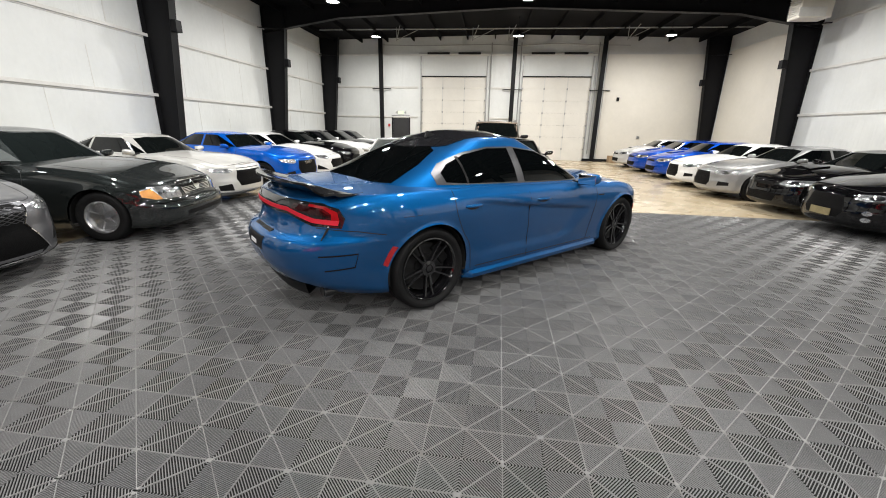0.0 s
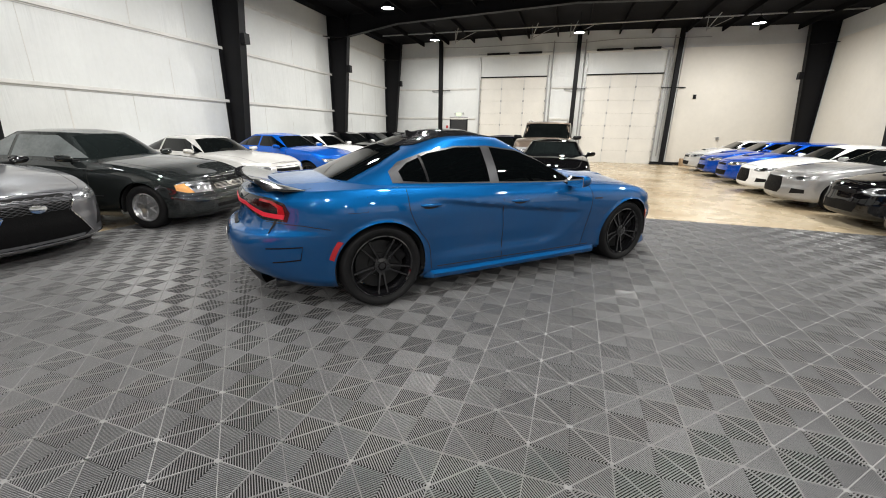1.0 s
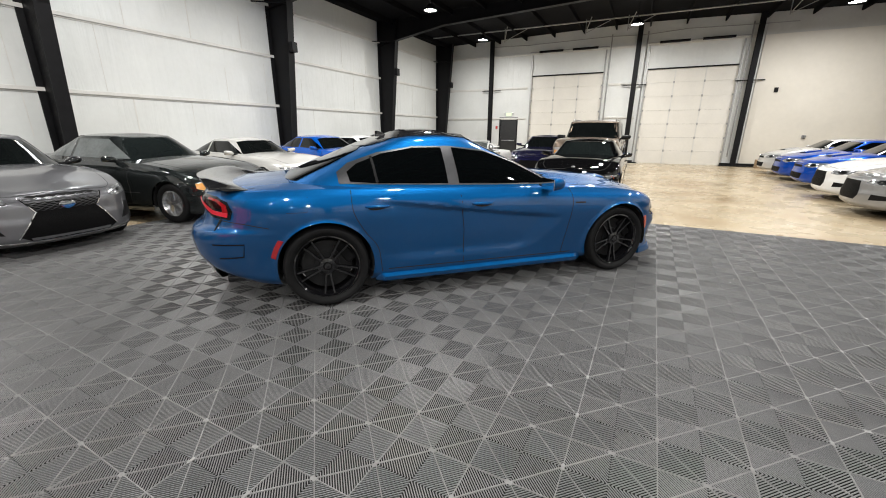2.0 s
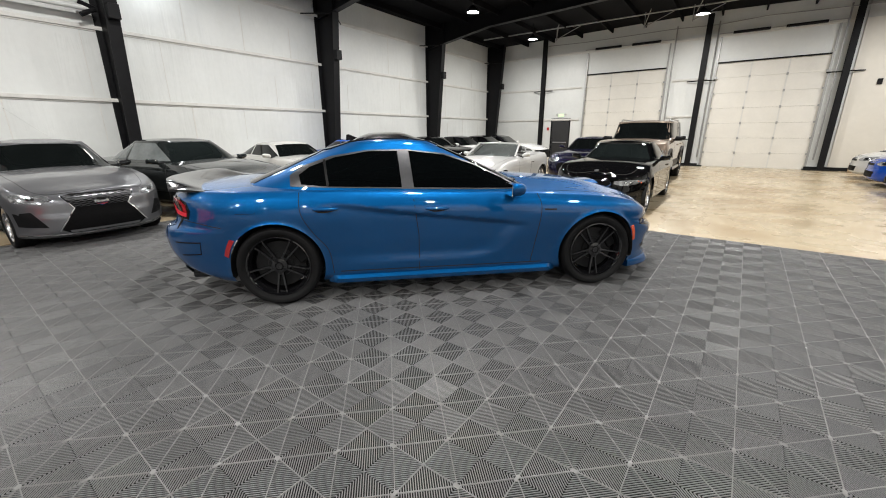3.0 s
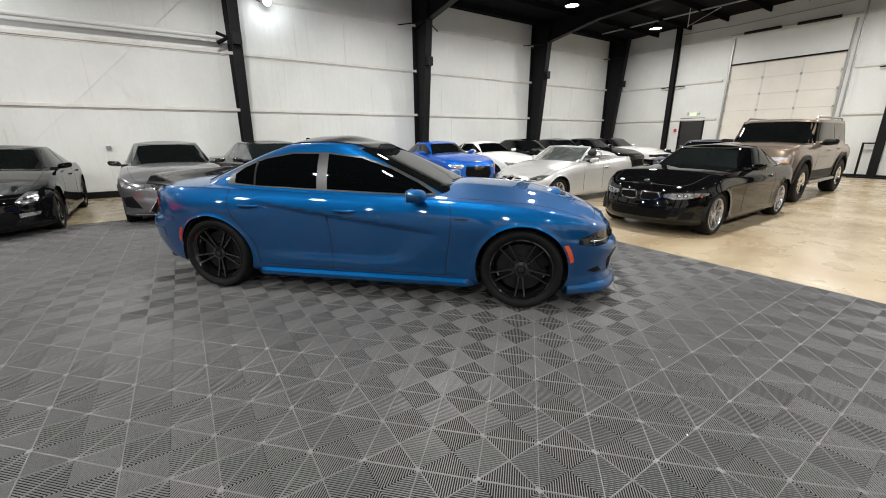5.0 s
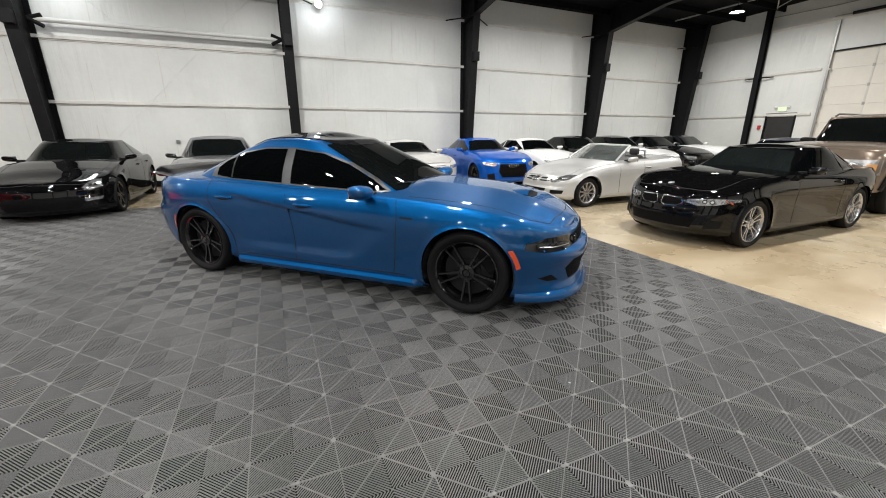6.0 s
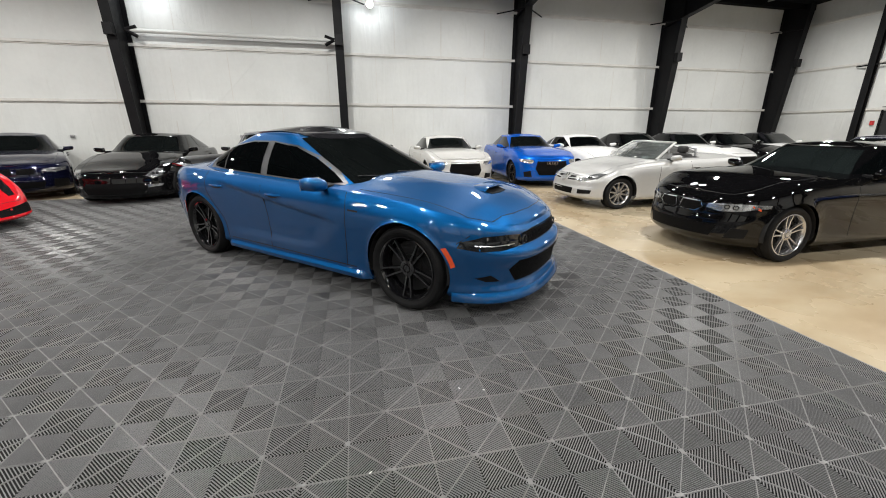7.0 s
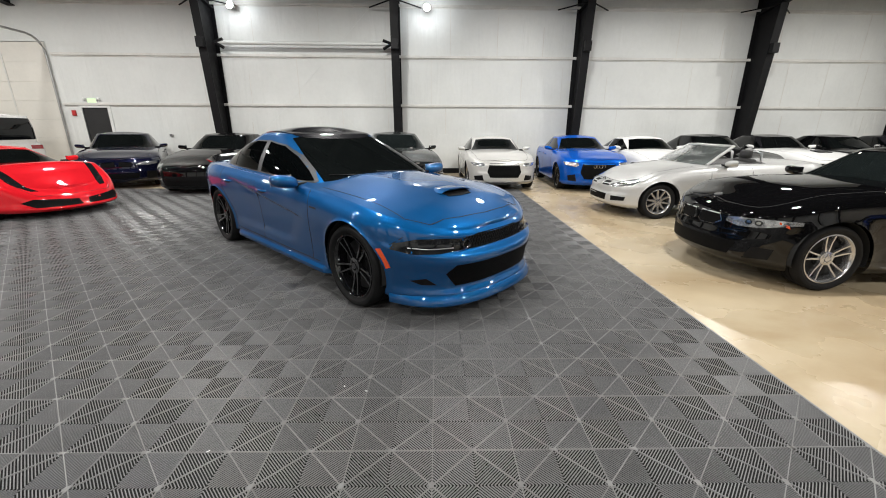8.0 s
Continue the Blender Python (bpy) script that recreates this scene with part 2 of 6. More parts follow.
def inside(poly, x, y):
    r = False
    j = len(poly) - 1
    for i in range(len(poly)):
        xi, yi, xj, yj = poly[i][0], poly[i][1], poly[j][0], poly[j][1]
        if (yi > y) != (yj > y) and x < (xj - xi) * (y - yi) / (yj - yi) + xi:
            r = not r
        j = i
    return r


def patch(tree, poly, view, sign=1, off=0.004, step=0.05, sink=0.006):
    """A thin panel of outline poly, laid on a shell as seen from one side: 'side' (x, z), 'front' or 'rear' (y, z), 'top' (x, y)."""
    poly = [Vector((p[0], p[1])) for p in poly]
    ring = []
    for i, p in enumerate(poly):
        q = poly[(i + 1) % len(poly)]
        k = max(1, int((q - p).length / step))
        ring += [p.lerp(q, s / k) for s in range(k)]
    n = len(ring)
    pts = list(ring)
    x0, x1 = min(p.x for p in ring), max(p.x for p in ring)
    y0, y1 = min(p.y for p in ring), max(p.y for p in ring)
    gx = x0 + step
    while gx < x1:
        gy = y0 + step
        while gy < y1:
            if inside(ring, gx, gy) and min((p.x - gx) ** 2 + (p.y - gy) ** 2 for p in ring) > (0.45 * step) ** 2:
                pts.append(Vector((gx, gy)))
            gy += step
        gx += step
    vs, es, fs, _, _, _ = geometry.delaunay_2d_cdt(pts, [(i, (i + 1) % n) for i in range(n)], [], 1, 1e-5)
    bm = bmesh.new()
    made, met = [], []
    for p in vs:
        if view == "side":
            o, d = Vector((p.x, sign * 3, p.y)), Vector((0, -sign, 0))
        elif view == "front":
            o, d = Vector((6, p.x, p.y)), Vector((-1, 0, 0))
        elif view == "rear":
            o, d = Vector((-6, p.x, p.y)), Vector((1, 0, 0))
        else:
            o, d = Vector((p.x, p.y, 4)), Vector((0, 0, -1))
        hit, nrm, _, dist = tree.ray_cast(o, d)
        if hit is None:
            made.append(None)
            continue
        met.append((len(made), hit, nrm, nrm.dot(d)))
        made.append(None)
    back = sum(1 for m in met if m[3] > 0) > len(met) / 2
    for i, hit, nrm, c in met:
        if back:
            nrm, c = -nrm, -c
        if c < -0.02:
            made[i] = bm.verts.new(hit + nrm * off)
    want = Vector((0, sign, 0)) if view == "side" else Vector((1, 0, 0)) if view == "front" else Vector((-1, 0, 0)) if view == "rear" else Vector((0, 0, 1))
    for f in fs:
        c = [made[i] for i in f]
        if None in c or len(set(c)) < 3:
            continue
        nrm = (c[1].co - c[0].co).cross(c[2].co - c[0].co)
        if nrm.dot(want) < 0:
            c = c[::-1]
        try:
            bm.faces.new(c)
        except ValueError:
            pass
    bm.normal_update()
    rim = [e for e in bm.edges if len(e.link_faces) == 1]
    if rim:
        nrms = {v: v.normal.copy() for v in bm.verts}
        r = bmesh.ops.extrude_edge_only(bm, edges=rim)
        for v in [g for g in r["geom"] if isinstance(g, bmesh.types.BMVert)]:
            near = min((w for e in v.link_edges for w in (e.other_vert(v),) if w in nrms), key=lambda w: (w.co - v.co).length, default=None)
            if near is not None:
                v.co = v.co - nrms[near] * (off + sink)
    return bm


# ---- the hall ----
XL, XR, YF, YN = -9.9, 11.7, 23.98, -21.0
EAVE, RIDGE, MIDX = 6.32, 6.57, 0.8
COL_Y = (-7.3, -1.0, 5.1, 11.35, 17.6, 23.5)


def structure(name, bm, mat, label="", smooth=False):
    ob = mesh_object(name, bm, mat, None, smooth)
    tagged(ob, label, name.rstrip("0123456789").rstrip("_").replace("_", " "), kind="structure")
    return ob


def thing(ob, label, category, group=""):
    return tagged(ob, label, category, group)


floor = structure("floor", boxes((XL - 0.3, XR + 0.3, YN - 0.3, YF + 0.3, -0.32, -0.018)), CONCRETE, "polished tan concrete slab with cloudy mottling")

# far wall, with two sectional doors and a personnel door let into it
D_A, D_B, D_M = (-4.2, -0.45, 4.46), (1.5, 5.26, 4.48), (-5.9, -4.92, 2.25)
structure("wall_north", boxes(
    (XL - 0.3, D_M[0], YF, YF + 0.3, -0.02, 6.6), (D_M[0], D_M[1], YF, YF + 0.3, D_M[2], 6.6),
    (D_M[1], D_A[0], YF, YF + 0.3, -0.02, 6.6), (D_A[0], D_A[1], YF, YF + 0.3, D_A[2], 6.6),
    (D_A[1], D_B[0], YF, YF + 0.3, -0.02, 6.6), (D_B[0], D_B[1], YF, YF + 0.3, D_B[2], 6.6),
    (D_B[1], XR + 0.3, YF, YF + 0.3, -0.02, 6.6)), WALL, "white vinyl-faced insulated metal wall")
structure("wall_panel_north", boxes((5.95, XR, YF - 0.05, YF - 0.004, 0.12, 5.58)), WALL_SMOOTH, "smooth cream painted wall boarding")
structure("wall_band_north", boxes((5.95, XR, YF - 0.04, YF - 0.004, 5.58, 6.42)), WALL_GREY, "grey insulated band above the boarding")

LD_Y, LO_Y = (-5.91, -5.04), (-11.2, -6.62)
structure("wall_west", boxes(
    (XL - 0.3, XL, YN, LO_Y[0], -0.02, 6.6), (XL - 0.3, XL, LO_Y[0], LO_Y[1], 4.3, 6.6), (XL - 0.3, XL, LO_Y[1], LD_Y[0], -0.02, 6.6),
    (XL - 0.3, XL, LD_Y[0], LD_Y[1], 2.23, 6.6), (XL - 0.3, XL, LD_Y[1], YF, -0.02, 6.6)), WALL, "white vinyl-faced insulated metal wall")
structure("wall_east", boxes((XR, XR + 0.3, YN, YF, -0.02, 6.6)), WALL, "white vinyl-faced insulated metal wall")
structure("wall_panel_east", boxes((XR - 0.05, XR - 0.004, 17.85, 23.2, 0.12, 5.58)), WALL_SMOOTH, "smooth cream painted wall boarding")
# Unseen closing wall, dark and set far back to darken what the cars reflect.
structure("wall_south", boxes((XL - 0.3, XR + 0.3, YN - 0.3, YN, -0.02, 6.6)), WALL_DARK, "unseen end wall, set dark grey to deepen reflections")
structure("wall_liner_west", boxes((XL + 0.003, XL + 0.02, LD_Y[1] + 0.14, YF, 0.16, 1.36)), WALL, "white liner sheet along the foot of the wall")

bm = bmesh.new()
for a, c in ((XL - 0.3, MIDX), (MIDX, XR + 0.3)):
    za, zc = (EAVE, RIDGE) if a < MIDX - 1 else (RIDGE, EAVE)
    vs = [bm.verts.new(p) for p in ((a, YN - 0.3, za), (c, YN - 0.3, zc), (c, YF + 0.3, zc), (a, YF + 0.3, za), (a, YN - 0.3, za + 0.4), (c, YN - 0.3, zc + 0.4), (c, YF + 0.3, zc + 0.4), (a, YF + 0.3, za + 0.4))]
    for f in ((0, 3, 2, 1), (4, 5, 6, 7), (0, 1, 5, 4), (1, 2, 6, 5), (2, 3, 7, 6), (3, 0, 4, 7)):
        bm.faces.new([vs[i] for i in f])
structure("ceiling", bm, CEIL, "black-painted metal roof deck")

purlins = empty("roof_purlins")
tagged(purlins, "black steel purlins under the roof deck", "purlins", kind="structure")
tube_rows = [x for x in np.arange(XL + 0.8, XR, 1.5)]
for x in tube_rows:
    z = EAVE + (RIDGE - EAVE) * (1 - abs(x - MIDX) / 10.7)
    part("purlin", boxes((x - 0.03, x + 0.03, YN, YF, z - 0.2, z - 0.002)), CEIL, purlins)


def girts(name, fixed, along, lo, hi, heights, face):
    ob = empty(name)
    tagged(ob, "pale wrapped horizontal wall girts", "girts", kind="structure")
    for z in heights:
        bm = bmesh.new()
        for z0, z1, d in ((z - 0.05, z + 0.035, 0.055), (z - 0.085, z - 0.05, 0.02)):
            if along == "y":
                box(bm, min(fixed, fixed + face * d), max(fixed, fixed + face * d), lo, hi, z0, z1, 0.008)
            else:
                box(bm, lo, hi, min(fixed, fixed + face * d), max(fixed, fixed + face * d), z0, z1, 0.008)
        part("girt", bm, GIRT, ob)
    return ob


girts("wall_girts_west", XL + 0.002, "y", LO_Y[1] + 0.15, YF, (2.36, 3.94, 5.49), 1)
girts("wall_girts_east", XR - 0.002, "y", YN, 17.5, (2.36, 3.94, 5.49), -1)
girts("wall_girts_north", YF - 0.002, "x", XL, -4.4, (2.25, 3.87), -1)
girts("wall_girts_mid", YF - 0.002, "x", -0.2, 1.2, (2.25, 3.87), -1)
girts("wall_girts_high", YF - 0.002, "x", XL, 5.9, (5.58,), -1)

seams = empty("wall_seams_west")
tagged(seams, "taped upright joints in the white wall facing", "wall joints", kind="structure")
rng = random.Random(11)
for z0, z1 in ((0.2, 1.34), (1.38, 2.27), (2.4, 3.85), (3.98, 5.4)):
    y = -4.6
    while y < 22.5:
        y += rng.choice((1.55, 1.55, 2.1, 3.1)) + rng.uniform(-0.12, 0.12)
        if all(abs(y - cy) > 0.3 for cy in COL_Y):
            part("joint", boxes((XL + (0.021 if z1 < 1.36 else 0.001), XL + (0.026 if z1 < 1.36 else 0.006), y, y + rng.uniform(0.012, 0.03), z0, z1 - rng.choice((0, 0, 0.2, 0.5)))), GIRT, seams)

structure("baseboard_west", boxes((XL + 0.003, XL + 0.03, LD_Y[1] + 0.14, YF, -0.017, 0.16)), BASEB, "black rubber base along the wall")
structure("baseboard_north", boxes((5.22, XR, YF - 0.075, YF - 0.006, -0.017, 0.12)), BASEB, "black rubber base along the wall")
structure("baseboard_mid", boxes((-0.3, 1.4, YF - 0.06, YF - 0.004, -0.017, 0.1)), BASEB, "black rubber base along the wall")
structure("baseboard_east", boxes((XR - 0.075, XR - 0.006, YN, YF - 0.08, -0.017, 0.14)), BASEB, "black rubber base along the wall")


def column(x_out, face, y, m_label="black-painted tapered steel frame column"):
    """Tapered I-section: flange along the wall, web deepening upwards, bracket plate near mid height."""
    ob = empty("steel_column", pose(x_out, y, -0.018))
    thing(ob, m_label + " standing against the white wall", "column", "frame columns")
    top = 6.38
    d0, d1 = 0.50, 1.07
    t = 0.02

    def slab(y0, y1, xa0, xb0, xa1, xb1):
        bm = bmesh.new()
        vs = [bm.verts.new((face * p[0], p[1], p[2])) for p in ((xa0, y0, 0), (xb0, y0, 0), (xb0, y1, 0), (xa0, y1, 0), (xa1, y0, top), (xb1, y0, top), (xb1, y1, top), (xa1, y1, top))]
        for f in ((0, 1, 2, 3), (4, 7, 6, 5), (0, 4, 5, 1), (1, 5, 6, 2), (2, 6, 7, 3), (3, 7, 4, 0)):
            bm.faces.new([vs[i] for i in f])
        bmesh.ops.recalc_face_normals(bm, faces=bm.faces)
        return bm
    part("outer_flange", slab(-0.13, 0.13, 0.02, 0.045, 0.02, 0.045), BLACKSTEEL, ob)
    part("inner_flange", slab(-0.13, 0.13, d0, d0 + t, d1, d1 + t), BLACKSTEEL, ob)
    part("web", slab(-0.006, 0.006, 0.045, d0, 0.045, d1), BLACKSTEEL, ob)
    xb = d0 + (d1 - d0) * 4.1 / top
    part("bracket", boxes((min(face * (xb + 0.02), face * (xb + 0.19)), max(face * (xb + 0.02), face * (xb + 0.19)), -0.11, 0.11, 4.02, 4.32), bevel=0.006), BLACKSTEEL, ob)
    part("base_plate", boxes((min(0, face * 0.58), max(0, face * 0.58), -0.17, 0.17, 0, 0.025)), BLACKSTEEL, ob)
    for s in (-1, 1):
        bmb = bmesh.new()
        tube(bmb, [(face * 0.92, s * 0.02, 5.45), (face * 0.25, s * 0.85, 5.38)], 0.022, 6)
        part("flange_brace", bmb, BLACKSTEEL, ob)
    return ob


for y in COL_Y:
    if y > -5:
        column(XL, 1, y)
    column(XR, -1, y)

for y in COL_Y[:-1]:
    bm = bmesh.new()
    vs = []
    for x, zt, d in ((XL + 0.05, EAVE, 1.0), (-6.5, EAVE + 0.08, 0.55), (MIDX, RIDGE, 0.42), (8.8, EAVE + 0.08, 0.55), (XR - 0.05, EAVE, 1.0)):
        vs.append([bm.verts.new((x, y + s * 0.12, z)) for s, z in ((-1, zt - d), (1, zt - d), (1, zt - d + 0.03), (-1, zt - d + 0.03))])
        vs[-1] += [bm.verts.new((x, y + s * 0.008, z)) for s, z in ((-1, zt - d + 0.03), (1, zt - d + 0.03), (1, zt - 0.01), (-1, zt - 0.01))]
    for a, c in zip(vs, vs[1:]):
        for base in (0, 4):
            for k in range(4):
                bm.faces.new((a[base + k], a[base + (k + 1) % 4], c[base + (k + 1) % 4], c[base + k]))
    bmesh.ops.recalc_face_normals(bm, faces=bm.faces)
    structure("roof_rafter", bm, BLACKSTEEL, "black tapered steel roof rafter")


def wind_post(x, w, foot):
    ob = empty("wind_post", pose(x, YF - 0.2, -0.018))
    thing(ob, "slim black steel post before the white end wall", "post", "end wall posts")
    part("shaft", boxes((-w / 2, w / 2, -0.1, -0.08, 0.02, 6.47), (-w / 2, w / 2, 0.08, 0.1, 0.02, 6.47), (-0.006, 0.006, -0.08, 0.08, 0.02, 6.47)), BLACKSTEEL, ob)
    part("base_plate", boxes((-foot / 2, foot / 2, -0.12, 0.12, 0, 0.05)), BLACKSTEEL, ob)
    for s in (-1, 1):
        bm = bmesh.new()
        tube(bm, [(s * 0.05, 0, 3.78), (s * 0.55, 0.1, 3.78)], 0.025, 6)
        part("girt_clip", bm, BLACKSTEEL, ob)
    return ob


wind_post(-6.5, 0.2, 0.4)
wind_post(1.0, 0.22, 1.2)
wind_post(5.72, 0.2, 1.1)


def sectional_door(name, x0, x1, top):
    """Door of stacked panels in a track, with hinges and a header rod."""
    ob = empty(name, pose(0, YF, -0.018))
    tagged(ob, "closed white sectional overhead door with hinged panels", "overhead door", kind="structure")
    n = 7
    h = (top + 0.018) / n
    for i in range(n):
        part("door_panel", boxes((x0 + 0.01, x1 - 0.01, 0.03, 0.08, i * h + 0.0015, (i + 1) * h - 0.0015), bevel=0.004), DOORSKIN, ob)
    for k in (1, 2):
        xs = x0 + (x1 - x0) * k / 3
        part("stile", boxes((xs - 0.025, xs + 0.025, 0.018, 0.029, 0.01, top - 0.04)), GIRT, ob)
        for i in range(1, n):
            part("hinge", boxes((xs - 0.035, xs + 0.035, 0.0, 0.018, i * h - 0.05, i * h + 0.05), bevel=0.004), STEEL, ob)
    for s, xs in ((-1, x0), (1, x1)):
        part("track", boxes((xs - 0.035, xs + 0.035, -0.07, -0.003, 0.02, top + 1.05), bevel=0.006), STEEL, ob)
        for i in range(1, n):
            part("roller_bracket", boxes((xs - 0.055 - s * 0.04, xs + 0.055 - s * 0.04, -0.085, -0.07, i * h - 0.04, i * h + 0.04)), STEEL, ob)
    part("head_seal", boxes((x0, x1, -0.035, -0.003, top - 0.03, top + 0.03)), TRIM_BLACK, ob)
    bm = bmesh.new()
    tube(bm, [(x0 - 0.1, -0.22, 5.62), (x1 + 0.15, -0.22, 5.62)], 0.022, 8)
    part("torsion_shaft", bm, STEEL, ob)
    for c in (0.27, 0.73):
        bm = bmesh.new()
        xs = x0 + (x1 - x0) * c
        tube(bm, [(xs - 0.62, -0.22, 5.62), (xs + 0.62, -0.22, 5.62)], 0.055, 10)
        part("torsion_spring", bm, BLACKSTEEL, ob)
    return ob


sectional_door("overhead_door_1", *D_A)
sectional_door("overhead_door_2", *D_B)

bm = boxes((D_M[0], D_M[1], YF + 0.02, YF + 0.07, -0.01, D_M[2]), bevel=0.004)
d1 = structure("door_1", bm, DARKDOOR, "dark closed steel personnel door")
part("door_frame", boxes((D_M[0] - 0.06, D_M[0], YF - 0.03, YF + 0.08, -0.017, D_M[2] + 0.06), (D_M[1], D_M[1] + 0.06, YF - 0.03, YF + 0.08, -0.017, D_M[2] + 0.06), (D_M[0], D_M[1], YF - 0.03, YF + 0.08, D_M[2], D_M[2] + 0.06)), BLACKSTEEL, d1)
part("push_bar", boxes((D_M[0] + 0.1, D_M[1] - 0.1, YF - 0.03, YF + 0.02, 0.98, 1.04), bevel=0.01), SATIN, d1)

bm = boxes((XL - 0.07, XL - 0.02, LD_Y[0], LD_Y[1], -0.01, 2.23), bevel=0.004)
d2 = structure("door_2", bm, DARKDOOR, "dark closed steel personnel door")
part("door_frame", boxes((XL - 0.08, XL + 0.03, LD_Y[0] - 0.1, LD_Y[0], -0.017, 2.33), (XL - 0.08, XL + 0.03, LD_Y[1], LD_Y[1] + 0.1, -0.017, 2.33), (XL - 0.08, XL + 0.03, LD_Y[0], LD_Y[1], 2.23, 2.33)), WALL, d2, "white painted frame")
part("push_bar", boxes((XL - 0.02, XL + 0.03, LD_Y[0] + 0.1, LD_Y[1] - 0.1, 0.98, 1.04), bevel=0.01), SATIN, d2)

# the overhead door in the west wall
o3 = empty("overhead_door_3", pose(XL, 0, -0.018))
tagged(o3, "closed white sectional overhead door in the side wall", "overhead door", kind="structure")
for i in range(7):
    part("door_panel", boxes((-0.08, -0.03, LO_Y[0] + 0.01, LO_Y[1] - 0.01, i * 0.615 + 0.0015, (i + 1) * 0.615 - 0.0015), bevel=0.004), DOORSKIN, o3)
for ys in (LO_Y[0] + 1.5, LO_Y[0] + 3.05):
    part("stile", boxes((-0.029, -0.018, ys - 0.025, ys + 0.025, 0.01, 4.3)), GIRT, o3)
bm = bmesh.new()
yt = LO_Y[1] + 0.02
tube(bm, [(0.06, yt, 0.02), (0.06, yt, 3.9)] + [(0.06 + 0.55 * (1 - math.cos(a)), yt, 3.9 + 0.55 * math.sin(a)) for a in (0.3, 0.6, 0.9, 1.2, 1.57)] + [(4.0, yt, 4.5)], 0.035, 8)
part("track", bm, STEEL, o3)


def exit_sign(m, name="exit_sign"):
    ob = empty(name, m)
    thing(ob, "small pale green lit exit sign above a dark door", "exit sign", "exit signs")
    part("housing", boxes((-0.17, 0.17, -0.035, 0.0, -0.1, 0.1), bevel=0.01), WALL, ob)
    part("face", boxes((-0.15, 0.15, -0.042, -0.036, -0.08, 0.08)), EXIT_GREEN, ob, "pale green lit face")
    for s in (-1, 1):
        bm = bmesh.new()
        bmesh.ops.create_uvsphere(bm, u_segments=12, v_segments=8, radius=0.055)
        for v in bm.verts:
            v.co += Vector((s * 0.24, -0.05, 0.06))
        part("emergency_lamp", bm, WALL, ob, smooth=True)


exit_sign(pose(-5.4, YF, 2.47))
exit_sign(pose(XL, -5.5, 2.45, 0, 0, 90))


def wall_box(name, m, w, h, d, mat, label, cat):
    ob = empty(name, m)
    thing(ob, label, cat)
    part("case", boxes((-w / 2, w / 2, -d, 0, -h / 2, h / 2), bevel=0.008), mat, ob)
    part("cover", boxes((-w / 2 + 0.012, w / 2 - 0.012, -d - 0.006, -d, -h / 2 + 0.012, h / 2 - 0.012)), mat, ob)
    return ob


wall_box("fire_alarm_pull", pose(-6.12, YF, 1.75), 0.12, 0.16, 0.06, REDPLASTIC, "red fire alarm pull station beside the door", "alarm")
wall_box("fire_alarm_pull", pose(XL, -6.2, 2.05, 0, 0, 90), 0.12, 0.18, 0.06, REDPLASTIC, "red fire alarm box beside the door", "alarm")
wall_box("wall_thermostat", pose(6.75, YF - 0.05, 3.33), 0.14, 0.2, 0.05, TRIM_BLACK, "small dark control box on the cream wall", "control box")
wall_box("socket_box", pose(XL + 0.02, -3.0, 1.32, 0, 0, 90), 0.1, 0.09, 0.06, SATIN, "small metal socket outlet on the white wall", "socket")
wall_box("socket_box", pose(XL + 0.02, 1.75, 1.3, 0, 0, 90), 0.1, 0.1, 0.06, SATIN, "small metal socket outlet on the white wall", "socket")
wall_box("socket_box", pose(8.1, YF - 0.05, 1.35), 0.14, 0.14, 0.07, SATIN, "small metal socket outlet on the cream wall", "socket")

# wall bracing between two columns
ob = empty("wall_strut", pose(XL, 0, 4.26))
thing(ob, "white horizontal strut pipe between two black columns", "strut")
bm = bmesh.new()
tube(bm, [(0.35, -0.85, 0), (0.35, 4.95, 0)], 0.06, 12)
part("pipe", bm, WALL, ob, smooth=True)
for y, s in ((-0.85, 1), (4.95, -1)):
    for dz in (-0.16, 0.1):
        bm = bmesh.new()
        tube(bm, [(0.4, y, 0), (0.38, y + s * 0.28, dz)], 0.05, 8)
        part("gusset", bm, BLACKSTEEL, ob)
for a, c in (((-0.9, 0.2), (4.95, 6.1)), ((-0.9, 6.1), (4.95, 0.2))):
    ob = empty("brace_rod", pose(XL, 0, 0))
    thing(ob, "thin pale diagonal bracing rod on the wall", "brace rod", "brace rods")
    bm = bmesh.new()
    tube(bm, [(0.12, a[0], a[1]), (0.12, c[0], c[1])], 0.006, 6)
    part("rod", bm, WALL, ob)

# pipework under the roof by the end wall
for x in (-5.0, -1.2, 0.55, 6.1):
    ob = empty("pipe_hanger", pose(x, 21.4, 0))
    thing(ob, "thin grey sway brace hanging under the black roof", "pipe hanger", "pipe hangers")
    bm = bmesh.new()
    tube(bm, [(0, 0, 6.35), (0, 0, 5.75)], 0.018, 6)
    part("drop_rod", bm, STEEL, ob)
    bm = bmesh.new()
    tube(bm, [(0, 0, 5.8), (1.0, 0.3, 6.3)], 0.016, 6)
    part("sway_rod", bm, STEEL, ob)
    bm = bmesh.new()
    tube(bm, [(0, 0, 5.8), (0.3, -0.6, 6.3)], 0.016, 6)
    part("sway_rod", bm, STEEL, ob)
ob = empty("sprinkler_pipe", pose(0, 21.4, 6.28))
thing(ob, "long grey pipe run under the black roof", "pipe")
bm = bmesh.new()
tube(bm, [(-9.0, 0, 0), (11.5, 0, 0)], 0.03, 8)
part("pipe", bm, STEEL, ob)
ob = empty("conduit_run", pose(0, YF - 0.12, 0))
thing(ob, "thin dark conduit along the top of the end wall", "conduit")
bm = bmesh.new()
